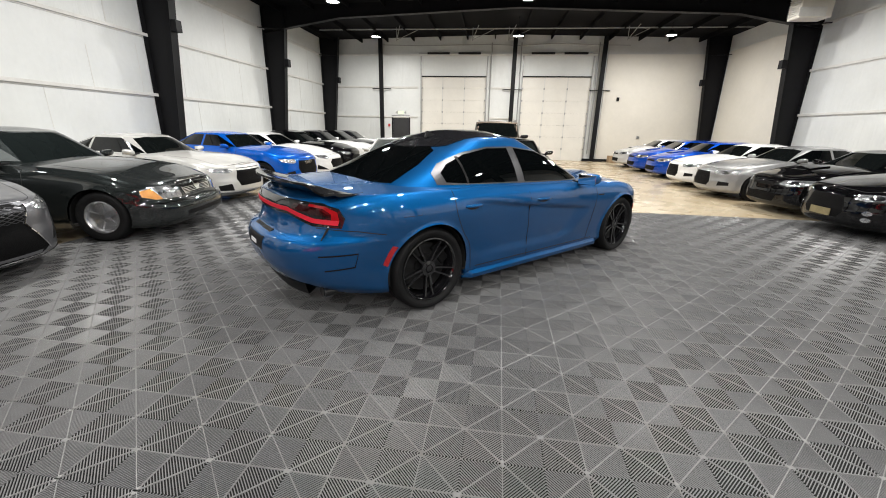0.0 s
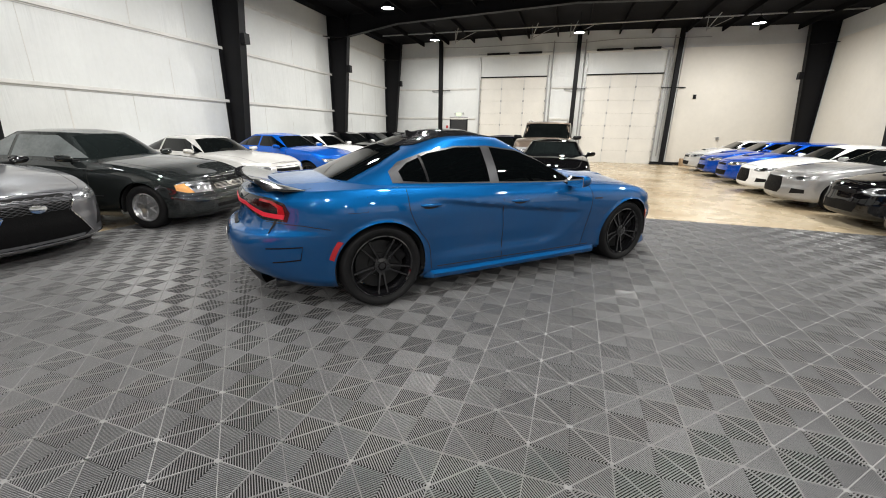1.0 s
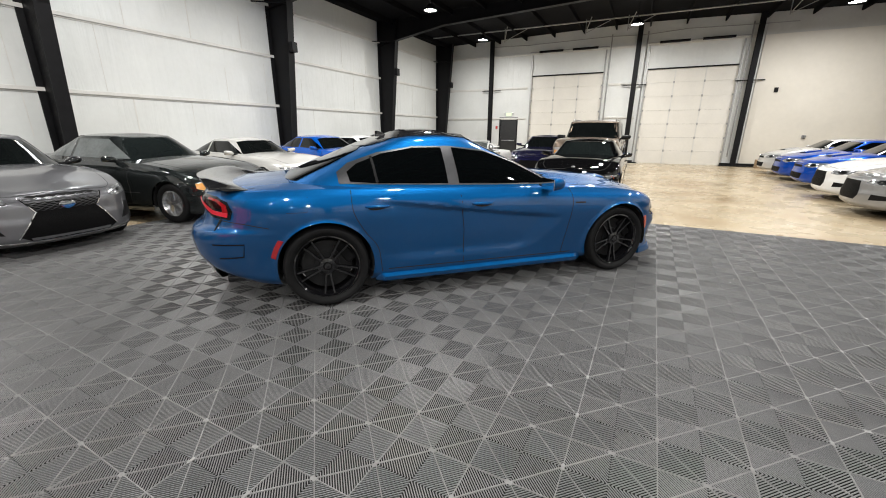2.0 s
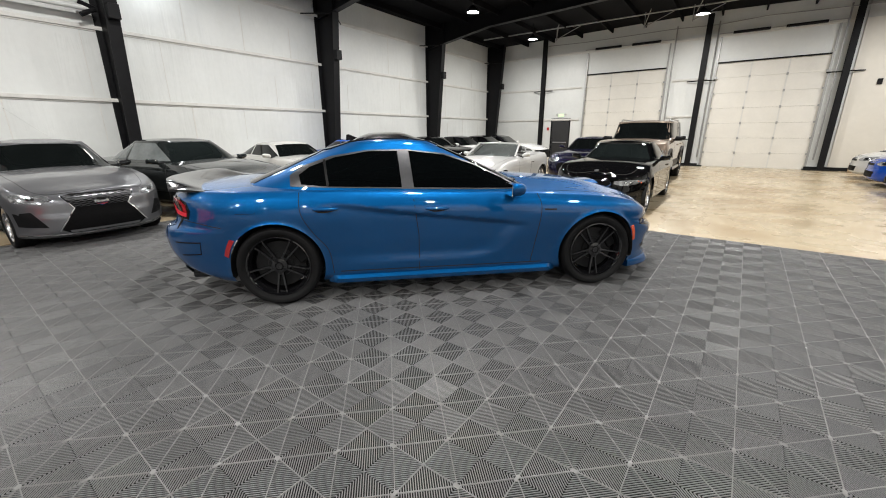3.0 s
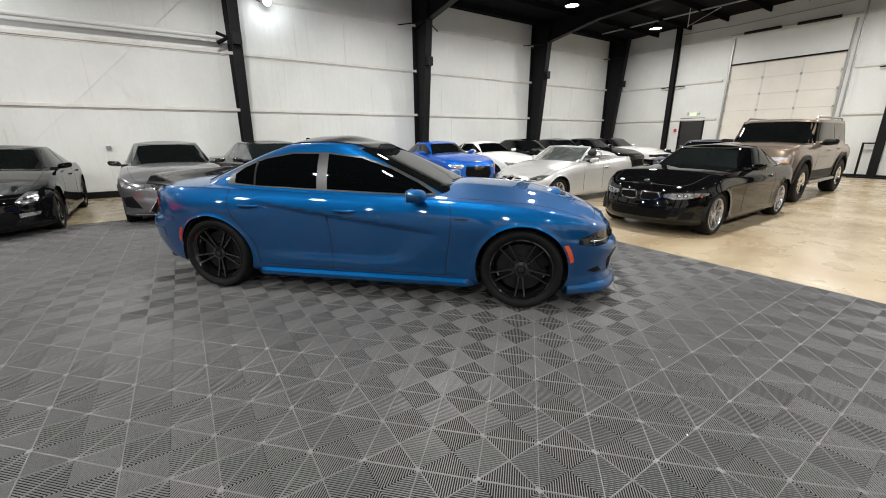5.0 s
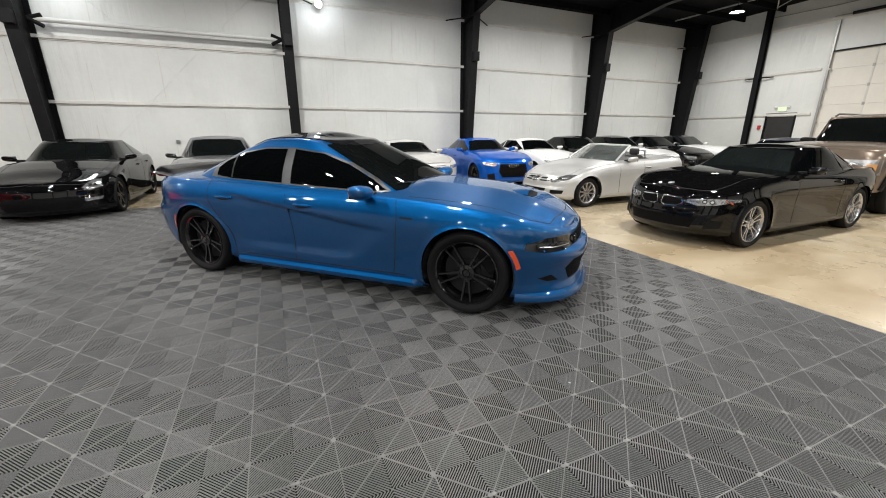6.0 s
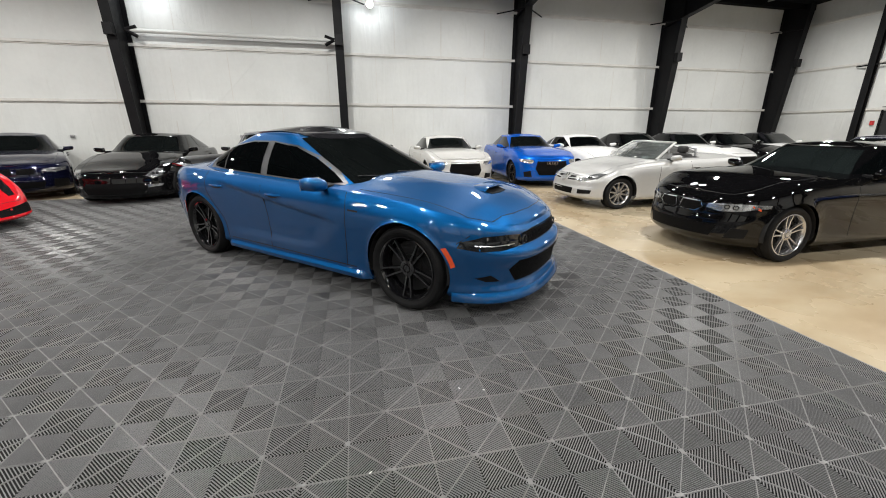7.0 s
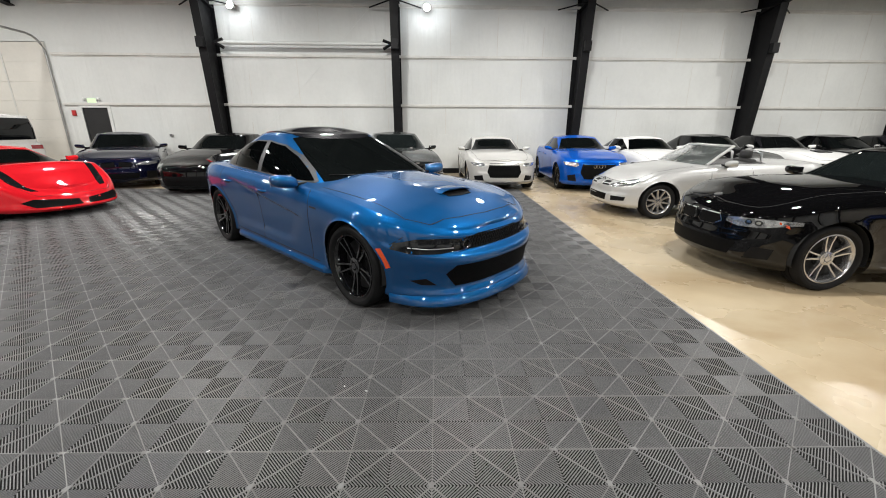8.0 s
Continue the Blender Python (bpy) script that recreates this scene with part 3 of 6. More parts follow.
tube(bm, [(-6.4, 0, 6.05), (-4.4, 0, 6.0), (-0.4, 0, 6.06), (1.3, 0, 6.0), (3.0, 0, 6.1), (5.6, 0, 6.02), (7.0, 0, 6.0)], 0.018, 6)
part("pipe", bm, STEEL, ob)
for x in (-0.25, 1.35, 5.45):
    ob = empty("conduit_drop", pose(x, YF - 0.1, 0))
    thing(ob, "grey conduit dropping down the end wall", "conduit", "conduit drops")
    bm = bmesh.new()
    tube(bm, [(0, 0, 6.15), (0, 0, 0.4)], 0.03, 8)
    part("pipe", bm, STEEL, ob)


def high_bay(m):
    ob = empty("high_bay_lamp", m)
    thing(ob, "round lit high-bay lamp hung from the black roof", "ceiling lamp", "high bay lamps")
    bm = bmesh.new()
    for r0, r1, z0, z1 in ((0.06, 0.14, 0.22, 0.14), (0.14, 0.24, 0.14, 0.07), (0.24, 0.25, 0.07, -0.005), (0.25, 0.22, -0.005, -0.006)):
        a = [bm.verts.new((r0 * math.cos(k * math.tau / 24), r0 * math.sin(k * math.tau / 24), z0)) for k in range(24)]
        c = [bm.verts.new((r1 * math.cos(k * math.tau / 24), r1 * math.sin(k * math.tau / 24), z1)) for k in range(24)]
        for k in range(24):
            bm.faces.new((a[k], a[(k + 1) % 24], c[(k + 1) % 24], c[k]))
    part("housing", bm, BLACKSTEEL, ob, smooth=True)
    bm = bmesh.new()
    bmesh.ops.create_circle(bm, cap_ends=True, radius=0.24, segments=24)
    for v in bm.verts:
        v.co.z += 0.02
    part("lens", bm, LAMP_GLOW, ob, "glowing warm white lens")
    bm = bmesh.new()
    tube(bm, [(0, 0, 0.2), (0, 0, 0.84)], 0.012, 6)
    part("hanger", bm, BLACKSTEEL, ob)
    return ob


# Lamp bodies are assumed; each marks a bright spot of unknown source.
for fy, fz in FLOOD:
    ob = empty("assumed_flood_lamp", pose(XL, fy, fz))
    thing(ob, "assumed round lit flood lamp for a bright spot on the white wall", "wall lamp", "wall flood lamps")
    bm = bmesh.new()
    tube(bm, [(0.0, 0, 0), (0.3, 0, 0.02)], 0.02, 8)
    part("arm", bm, WALL, ob)
    bm = bmesh.new()
    bmesh.ops.create_uvsphere(bm, u_segments=20, v_segments=12, radius=0.12)
    for v in bm.verts:
        v.co = Vector((0.34 + min(v.co.x, 0.03), v.co.y, v.co.z))
    part("housing", bm, WALL, ob, smooth=60)
    bm = bmesh.new()
    bmesh.ops.create_circle(bm, cap_ends=True, radius=0.1, segments=24)
    for v in bm.verts:
        v.co = Vector((0.374, v.co.x, v.co.y))
    part("lens", bm, LAMP_GLOW, ob, "glowing white lens")

first = None
for lx in LAMP_X:
    for ly in LAMP_Y:
        m = pose(lx, ly, LAMP_Z)
        first = copy_thing(first, m) if first else high_bay(m)


# ---- vehicles ----
WHEELS = {}


def wheel_meshes(R, width, rim_r, style, spokes, rim_mat):
    """Tyre, rim with spokes, brake disc: turned about the y axis, outer face towards +y."""
    key = (R, width, rim_r, style, spokes, rim_mat.name)
    if key in WHEELS:
        return WHEELS[key]
    h = width / 2
    bm = bmesh.new()
    sh = R - rim_r
    prof = [(rim_r, -h * 0.82), (rim_r + sh * 0.35, -h * 0.98), (R - sh * 0.25, -h * 0.99), (R - 0.012, -h * 0.86), (R, -h * 0.7), (R, -h * 0.28), (R - 0.008, -h * 0.26), (R - 0.008, -h * 0.2), (R, -h * 0.18), (R, h * 0.18), (R - 0.008, h * 0.2), (R - 0.008, h * 0.26), (R, h * 0.28),
            (R, h * 0.7), (R - 0.012, h * 0.86), (R - sh * 0.25, h * 0.99), (R - sh * 0.3, h), (rim_r + sh * 0.4, h * 1.0), (rim_r + sh * 0.35, h * 0.98), (rim_r + 0.006, h * 0.86), (rim_r - 0.004, h * 0.8)]
    lathe(bm, prof, 56)
    tyre = mesh_data("tyre", bm, RUBBER, 50)
    bm = bmesh.new()
    ri = rim_r
    lathe(bm, [(ri, h * 0.84), (ri + 0.002, h * 0.9), (ri - 0.008, h * 0.92), (ri - 0.018, h * 0.84), (ri - 0.03, h * 0.6), (ri - 0.035, -h * 0.75), (ri - 0.005, -h * 0.84)], 56)
    face = h * (0.62 if style == "dish" else 0.72)
    hub = 0.065

    def spoke(ang, w0, w1, r0, r1, yf, yr, off0=0.0, off1=0.0):
        c, s = math.cos(ang), math.sin(ang)
        q = []
        for r, w, yy, o, dep in ((r0, w0, yf, off0, 0.03), (r0 + (r1 - r0) * 0.55, (w0 + w1) / 2, (yf * 0.55 + yr * 0.45) - 0.004, (off0 + off1) / 2, 0.026), (r1, w1, yr, off1, 0.03)):
            q.append([bm.verts.new((r * c - (o + t) * s, y, r * s + (o + t) * c)) for t, y in ((-w / 2, yy - dep), (-w * 0.36, yy), (w * 0.36, yy), (w / 2, yy - dep))])
        for a, e in zip(q, q[1:]):
            for k in range(3):
                bm.faces.new((a[k], a[k + 1], e[k + 1], e[k]))
    for i in range(spokes):
        a = math.pi / 2 + i * math.tau / spokes
        if style == "twin":
            for s in (-1, 1):
                spoke(a, 0.022, 0.02, hub * 0.7, ri - 0.015, face, face + 0.012, s * 0.016, s * 0.036)
            spoke(a, 0.05, 0.03, 0.03, hub * 1.5, face - 0.006, face - 0.006)
        elif style == "fork":
            for s in (-1, 1):
                spoke(a, 0.024, 0.019, hub * 0.7, ri - 0.012, face - 0.012, face + 0.014, s * 0.014, s * 0.043)
            spoke(a, 0.05, 0.034, 0.03, hub * 1.35, face - 0.018, face - 0.018)
        elif style == "dish":
            spoke(a, 0.085, 0.12, hub * 0.5, ri - 0.02, face + 0.02, face - 0.005)
        else:
            spoke(a, 0.05, 0.038, hub * 0.6, ri - 0.012, face, face + 0.012)
    lathe(bm, [(hub * 1.15, face - 0.03), (hub * 1.05, face - 0.004), (hub * 0.6, face + 0.002), (hub * 0.52, face - 0.008), (0.03, face - 0.006), (0.028, face + 0.004), (0.0005, face + 0.006)], 28)
    for k in range(5):
        a = k * math.tau / 5 + 0.3
        tube(bm, [(0.042 * math.cos(a), face - 0.02, 0.042 * math.sin(a)), (0.042 * math.cos(a), face + 0.004, 0.042 * math.sin(a))], 0.009, 6)
    if style == "dish":
        lathe(bm, [(ri - 0.02, face - 0.022), (ri * 0.8, face - 0.012), (0.02, face - 0.01)], 40)
    bmesh.ops.recalc_face_normals(bm, faces=bm.faces)
    rim = mesh_data("rim", bm, rim_mat, 35)
    bm = bmesh.new()
    lathe(bm, [(ri * 0.78, h * 0.05), (ri * 0.78, h * 0.18), (ri * 0.4, h * 0.18), (ri * 0.38, h * 0.3), (0.01, h * 0.3)], 40)
    lathe(bm, [(ri - 0.04, -h * 0.6), (0.01, -h * 0.6)], 32)
    disc = mesh_data("wheel", bm, DISC, 30)
    bm = bmesh.new()
    box(bm, -ri * 0.86, -ri * 0.5, -h * 0.1, h * 0.34, -ri * 0.42, ri * 0.34, 0.015)
    calip = mesh_data("brake_caliper", bm, TRIM_BLACK, 0)
    WHEELS[key] = (disc, tyre, rim, calip)
    return WHEELS[key]


DISC = material("brake_disc", (0.03, 0.03, 0.031), 0.45, 0.8, 0, 0.1, 20)


def mesh_data(name, bm, mat, smooth):
    me = bpy.data.meshes.new(name)
    bm.normal_update()
    bm.to_mesh(me)
    bm.free()
    me.materials.append(mat)
    if smooth:
        me.polygons.foreach_set("use_smooth", [True] * len(me.polygons))
        me.set_sharp_from_angle(angle=radians(smooth))
    return me


def outline(L, W, nf, nr, count, cf=None, cr=None):
    """Half plan outline from the nose centre round to the tail centre, evenly spaced. cf, cr: where the front and rear corners begin."""
    pts = []
    h = L / 2
    for i in range(801):
        a = math.pi * i / 800
        c, s = math.cos(a), math.sin(a)
        n, start = (nf, cf) if c > 0 else (nr, cr)
        x, y = abs(c) ** (2 / n), abs(s) ** (2 / n)
        if start is not None:
            x = (start + x * (h - start)) if i not in (400,) else 0.0
        else:
            x *= h
        pts.append((math.copysign(x, c) if abs(c) > 1e-9 else 0.0, y * W / 2))
    acc = [0.0]
    for p, q in zip(pts, pts[1:]):
        acc.append(acc[-1] + math.hypot(q[0] - p[0], q[1] - p[1]))
    out = []
    j = 0
    for i in range(count):
        d = acc[-1] * i / (count - 1)
        while j < 799 and acc[j + 1] < d:
            j += 1
        t = (d - acc[j]) / max(1e-9, acc[j + 1] - acc[j])
        out.append((pts[j][0] + (pts[j + 1][0] - pts[j][0]) * t, pts[j][1] + (pts[j + 1][1] - pts[j][1]) * t))
    return out


def full_ring(bm, half, zf):
    vs = [bm.verts.new((x, y, zf(x, y))) for x, y in half]
    other = [bm.verts.new((x, -y, zf(x, y))) for x, y in half[1:-1]]
    return vs + other[::-1]


def tub(sp):
    """Lower body: side shell round the plan outline plus the bonnet and boot surface, with wheel openings cut."""
    L, W = sp["L"], sp["W"]
    xf = L / 2 - sp["fo"]
    xr = xf - sp["wb"]
    half = outline(L, W, sp.get("nf", 3.2), sp.get("nr", 3.6), sp.get("count", 96), sp.get("cf", xf + 0.02), sp.get("cr", -xr + 0.02))
    zs, zb = lerp_table(sp["shoulder"]), lerp_table(sp["sill"])
    crown = lerp_table(sp["crown"])
    df, dr, ds = lerp_table(sp["nose"]), lerp_table(sp["tail"]), lerp_table(sp["side"])
    waist = lerp_table(sp.get("waist", [(-3, 0), (3, 0)]))
    rows = sp.get("rows", 22)
    rel = sp.get("relief", lambda x, z: 0.0)
    hood = sp.get("hood", lambda x, y: 0.0)

    def at(bx, by, v):
        x = bx - df(v) * smoothstep(xf - 0.1, L / 2, bx) + dr(v) * smoothstep(-(xr + 0.1), L / 2, -bx)
        z = zb(bx) + v * (zs(bx) - zb(bx))
        k = by / (W / 2)
        y = by - (ds(v) + waist(bx)) * smoothstep(0.3, 0.95, k) * k + rel(x, z) * smoothstep(0.6, 0.95, k)
        return x, y, z
    bm = bmesh.new()
    grid = []
    for r in range(rows + 1):
        v = r / rows
        vs = [bm.verts.new(at(x, y, v)) for x, y in half]
        ot = [bm.verts.new((p.co.x, -p.co.y, p.co.z)) for p in vs[1:-1]]
        grid.append(vs + ot[::-1])
    n = len(grid[0])
    for a, c in zip(grid, grid[1:]):
        for k in range(n):
            bm.faces.new((a[k], c[k], c[(k + 1) % n], a[(k + 1) % n]))
    top = grid[-1]
    m = len(half)
    ts = (0.985, 0.95, 0.88, 0.76, 0.6, 0.4, 0.2)
    prev = {i: top[i] for i in range(n)}
    for t in ts + (0.0,):
        cur = {}
        for i in range(m):
            p = top[i].co
            cr = crown(p.x)
            z = p.z + cr * (1 - t ** 2.6) + hood(p.x, p.y * t)
            if t == 0.0 or i in (0, m - 1):
                w = bm.verts.new((p.x, 0, z)) if i not in (0, m - 1) else top[i]
                cur[i] = w
                if 0 < i < m - 1:
                    cur[n - i] = w
            else:
                cur[i] = bm.verts.new((p.x, p.y * t, z))
                cur[n - i] = bm.verts.new((p.x, -p.y * t, z))
        for i in range(n):
            j = (i + 1) % n
            q = [prev[i], cur[i], cur[j], prev[j]]
            u = []
            for w in q:
                if w not in u:
                    u.append(w)
            if len(u) >= 3:
                try:
                    bm.faces.new(u)
                except ValueError:
                    pass
        prev = cur
    Ra = sp["arch"]
    cut = []
    lip = set()
    for f in bm.faces:
        c = f.calc_center_median()
        if abs(c.y) > 0.35 * W / 2 and c.z < sp.get("arch_top", 0.86):
            for xw in (xf, xr):
                if (c.x - xw) ** 2 + (c.z - sp["R"]) ** 2 < Ra ** 2:
                    cut.append(f)
                    break
    for f in cut:
        lip.update(f.verts)
    bmesh.ops.delete(bm, geom=cut, context="FACES")
    for v in lip:
        if v.is_valid and v.link_faces:
            for xw in (xf, xr):
                d = Vector((v.co.x - xw, v.co.z - sp["R"]))
                if 0.6 * Ra < d.length < 1.35 * Ra and v.co.z > zb(v.co.x) + 0.02:
                    d = d.normalized() * Ra
                    v.co.x, v.co.z = xw + d.x, sp["R"] + d.y
                    v.co.y += math.copysign(sp.get("flare", 0.012), v.co.y)
    bmesh.ops.recalc_face_normals(bm, faces=bm.faces)
    return bm, xf, xr


def cabin(sp, zs, crown):
    """Greenhouse: rings from the belt up to the roof, then the roof skin."""
    g = sp["cabin"]
    gf, gr, gw = lerp_table(g["front"]), lerp_table(g["rear"]), lerp_table(g["width"])
    roof = lerp_table(g["roof"])
    bm = bmesh.new()
    rings = []
    levels = g.get("levels", 9)
    for r in range(levels + 1):
        v = r / levels
        a, c = gf(v), gr(v)
        mid, ln = (a + c) / 2, a - c
        half = [(mid + x, y) for x, y in outline(ln, 2 * gw(v), g.get("nf", 3.4), g.get("nr", 3.4), 54)]

        def z(x, y):
            k = abs(y) / gw(v)
            lo = zs(x) - 0.03
            return lo + v * (roof(x) - 0.02 - lo)
        rings.append(full_ring(bm, half, z))
    n = len(rings[0])
    for a, c in zip(rings, rings[1:]):
        for k in range(n):
            bm.faces.new((a[k], c[k], c[(k + 1) % n], a[(k + 1) % n]))
    top = rings[-1]
    m = 54
    prev = {i: top[i] for i in range(n)}
    for t in (0.97, 0.9, 0.75, 0.5, 0.25, 0.0):
        cur = {}
        for i in range(m):
            p = top[i].co
            k = min(1.0, abs(p.y * t) / gw(1))
            ends = smoothstep(0, 0.3, gf(1) - p.x) * smoothstep(0, 0.3, p.x - gr(1))
            z = p.z + ends * (0.02 * (1 - k ** 2) + g.get("roof_crown", 0.045) * (1 - k ** 2.2))
            if i in (0, m - 1):
                cur[i] = top[i]
            elif t == 0.0:
                cur[i] = cur[n - i] = bm.verts.new((p.x, 0, z))
            else:
                cur[i] = bm.verts.new((p.x, p.y * t, z))
                cur[n - i] = bm.verts.new((p.x, -p.y * t, z))
        for i in range(n):
            j = (i + 1) % n
            u = []
            for w in (prev[i], cur[i], cur[j], prev[j]):
                if w not in u:
                    u.append(w)
            if len(u) >= 3:
                try:
                    bm.faces.new(u)
                except ValueError:
                    pass
        prev = cur
    bmesh.ops.recalc_face_normals(bm, faces=bm.faces)
    return bm


def mirror_part(car, x, y, z, mat, s, size=1.0):
    bm = bmesh.new()
    bmesh.ops.create_uvsphere(bm, u_segments=20, v_segments=12, radius=1.0)
    for v in bm.verts:
        q = v.co.copy()
        bx = max(-0.55, q.x)
        v.co = Vector((x + bx * 0.085 * size, s * (y + 0.1 * size + math.copysign(abs(q.y) ** 0.7, q.y) * 0.115 * size), z + math.copysign(abs(q.z) ** 0.75, q.z) * 0.056 * size + 0.02 * q.y))
    bmesh.ops.recalc_face_normals(bm, faces=bm.faces)
    ob = part("wing_mirror", bm, mat, car, smooth=60)
    bm = bmesh.new()
    box(bm, x - 0.03, x + 0.03, s * (y - 0.06) - 0.06, s * (y - 0.06) + 0.08, z - 0.07, z - 0.02, 0.01)
    part("mirror_stalk", bm, TRIM_BLACK, ob)
    bm = bmesh.new()
    box(bm, x - 0.052 * size, x - 0.046 * size, s * (y + 0.1 * size) - 0.095 * size, s * (y + 0.1 * size) + 0.095 * size, z - 0.045 * size, z + 0.05 * size, 0.002)
    part("mirror_glass", bm, CHROME, ob)


def handle_part(car, tree, x, z, s, mat):
    hit, nrm, _, _ = tree.ray_cast(Vector((x, s * 3, z)), Vector((0, -s, 0)))
    if hit is None:
        return
    # Flat near-black oval stands in for the shaded scoop behind the grip.
    bm = patch(tree, spline([(x - 0.07, z - 0.016), (x, z - 0.026), (x + 0.07, z - 0.014), (x + 0.07, z + 0.006), (x, z + 0.014), (x - 0.07, z + 0.008)], 4), "side", s, 0.0025, 0.03, 0.004)
    rec = part("door_handle", bm, LINER, car, smooth=40)
    bm = bmesh.new()
    y = hit.y + s * 0.02
    tube(bm, [(x - 0.105, hit.y - s * 0.005, z + 0.006), (x - 0.08, y, z + 0.008), (x, y + s * 0.006, z + 0.008), (x + 0.08, y, z + 0.006), (x + 0.105, hit.y - s * 0.005, z + 0.004)], [0.008, 0.013, 0.014, 0.013, 0.008], 8)
    part("grip", bm, mat, rec, smooth=60)


def build_car(sp, m, label, group="parked cars", name="parked_car"):
    """A car from its table of sizes: shell, cabin, glass, lamps, grille, wheels."""
    car = empty(name, m)
    tagged(car, label, "car", group)
    body_mat = sp["paint"]
    zs, crown = lerp_table(sp["shoulder"]), lerp_table(sp["crown"])
    bm, xf, xr = tub(sp)
    tree = BVHTree.FromBMesh(bm)
    W, L = sp["W"], sp["L"]
    body = part("body", bm, body_mat, car, smooth=45)
    both = tree
    if "cabin" in sp:
        bmc = cabin(sp, zs, crown)
        ctree = BVHTree.FromBMesh(bmc)
        part("roof", bmc, sp.get("roof_paint", body_mat), car, sp.get("roof_label", ""), smooth=40)
    else:
        ctree = tree

    def pane(nm, poly, view, mat, off=0.004, step=0.05, tr=None, lab="", pair=False, parent=None):
        signs = (1, -1) if view == "side" else (1,)
        obs = []
        for s in signs:
            obs.append(part(nm, patch(tr or tree, poly, view, s, off, step), mat, parent or car, lab, smooth=40))
        if pair:
            obs.append(part(nm, patch(tr or tree, [(p[0], -p[1]) if view == "top" else (-p[0], p[1]) for p in poly][::-1], view, 1, off, step), mat, parent or car, lab, smooth=40))
        return obs
    for it in sp.get("panes", ()):
        tr = ctree if it.get("on") == "cabin" else tree
        if "poly" in it:
            poly = spline(it["poly"], 5) if it.get("smooth") else it["poly"]
        else:
            poly = band(spline(it["line"], 5, False) if it.get("smooth") else it["line"], it["w"])
        pane(it["name"], poly, it["view"], it["mat"], it.get("off", 0.004), it.get("step", 0.06), tr, it.get("label", ""), it.get("pair", False))
    for s in (1, -1):
        mx = sp["mirror"]
        mirror_part(car, mx[0], mx[1], mx[2], sp.get("mirror_paint", body_mat), s, sp.get("mirror_size", 1.0))
        for x, z in sp.get("handles", ()):
            handle_part(car, tree, x, z, s, sp.get("handle_mat", body_mat))
    # wheels and arch liners
    R, tw, rr = sp["R"], sp.get("tyre_w", 0.235), sp["rim_r"]
    disc, tyre, rim, calip = wheel_meshes(R, tw, rr, sp["spoke"], sp["spokes"], sp["rim"])
    track = W / 2 - sp.get("tuck", 0.03) - tw / 2
    for xw in (xf, xr):
        for s in (1, -1):
            w = new("wheel", disc)
            w.parent = car
            w.matrix_basis = pose(xw, s * track, R, 0, sp.get("spin", 8), 0 if s > 0 else 180)
            for nm, me in (("tyre", tyre), ("rim", rim), ("brake_caliper", calip)):
                o = new(nm, me)
                o.parent = w
            bm = bmesh.new()
            Ra = sp["arch"] - 0.003
            seg = 22
            a0, a1 = -0.35, math.pi + 0.35
            rows = []
            for yy in (W / 2 - 0.035 - sp.get("liner_in", 0.0), 0.42):
                rows.append([bm.verts.new((xw + Ra * math.cos(a0 + (a1 - a0) * k / seg), s * yy, max(sp["sill"][0][1] + 0.01, R + Ra * math.sin(a0 + (a1 - a0) * k / seg)))) for k in range(seg + 1)])
            for k in range(seg):
                bm.faces.new((rows[0][k], rows[0][k + 1], rows[1][k + 1], rows[1][k]))
            bm.faces.new(rows[1])
            part("wheel_arch_liner", bm, LINER, car)
    bm = boxes((-L / 2 + 0.5, L / 2 - 0.6, -W / 2 + 0.2, W / 2 - 0.2, sp["sill"][0][1] + 0.005, sp["sill"][0][1] + 0.06), bevel=0.01)
    part("underbody", bm, LINER, car)
    return car, tree, ctree, xf, xr


# ---- the blue sports saloon ----
BLUE = paint("blue_metallic_paint", (0.0033, 0.083, 0.252), 0.74, 0.5, 1.6)
SURROUND = material("brushed_surround", (0.08, 0.08, 0.084), 0.42, 0.9, 0, 0.1, 20)
BLACK_ROOF = paint("black_roof_paint", (0.012, 0.012, 0.014), 0.1, 0.3)


def hero_relief(x, z):
    """Scalloped door panel, sharp along its top and curling up behind the front wheel, and raised haunches over the wheels."""
    top = 0.815 - 0.125 * (x + 0.26) + 0.02 * smoothstep(-0.3, -1.1, x)
    u = min(1.0, max(0.0, (z - 0.33) / 0.36))
    fwd = 0.26 + 0.58 * u ** 0.42
    r = -0.034 * smoothstep(-1.2, -0.4, x) * smoothstep(fwd + 0.1, fwd - 0.22, x) * smoothstep(top + 0.012, top - 0.022, z) * smoothstep(0.33, 0.44, z) * (0.55 + 0.45 * smoothstep(0.35, 0.75, z))
    r += 0.026 * math.exp(-((x + 1.5) / 0.62) ** 2) * math.exp(-((z - 0.84) / 0.2) ** 2)
    r += 0.018 * math.exp(-((x - 1.62) / 0.55) ** 2) * math.exp(-((z - 0.76) / 0.16) ** 2)
    return r


def hero_hood(x, y):
    e = smoothstep(0.75, 1.05, x) * smoothstep(2.45, 2.2, x)
    return e * 0.028 * smoothstep(0.53, 0.46, abs(y)) 


SMOKE_RED = material("smoked_red_lens", (0.035, 0.006, 0.007), 0.1, 0.3, 1.0, 0.5, 18)

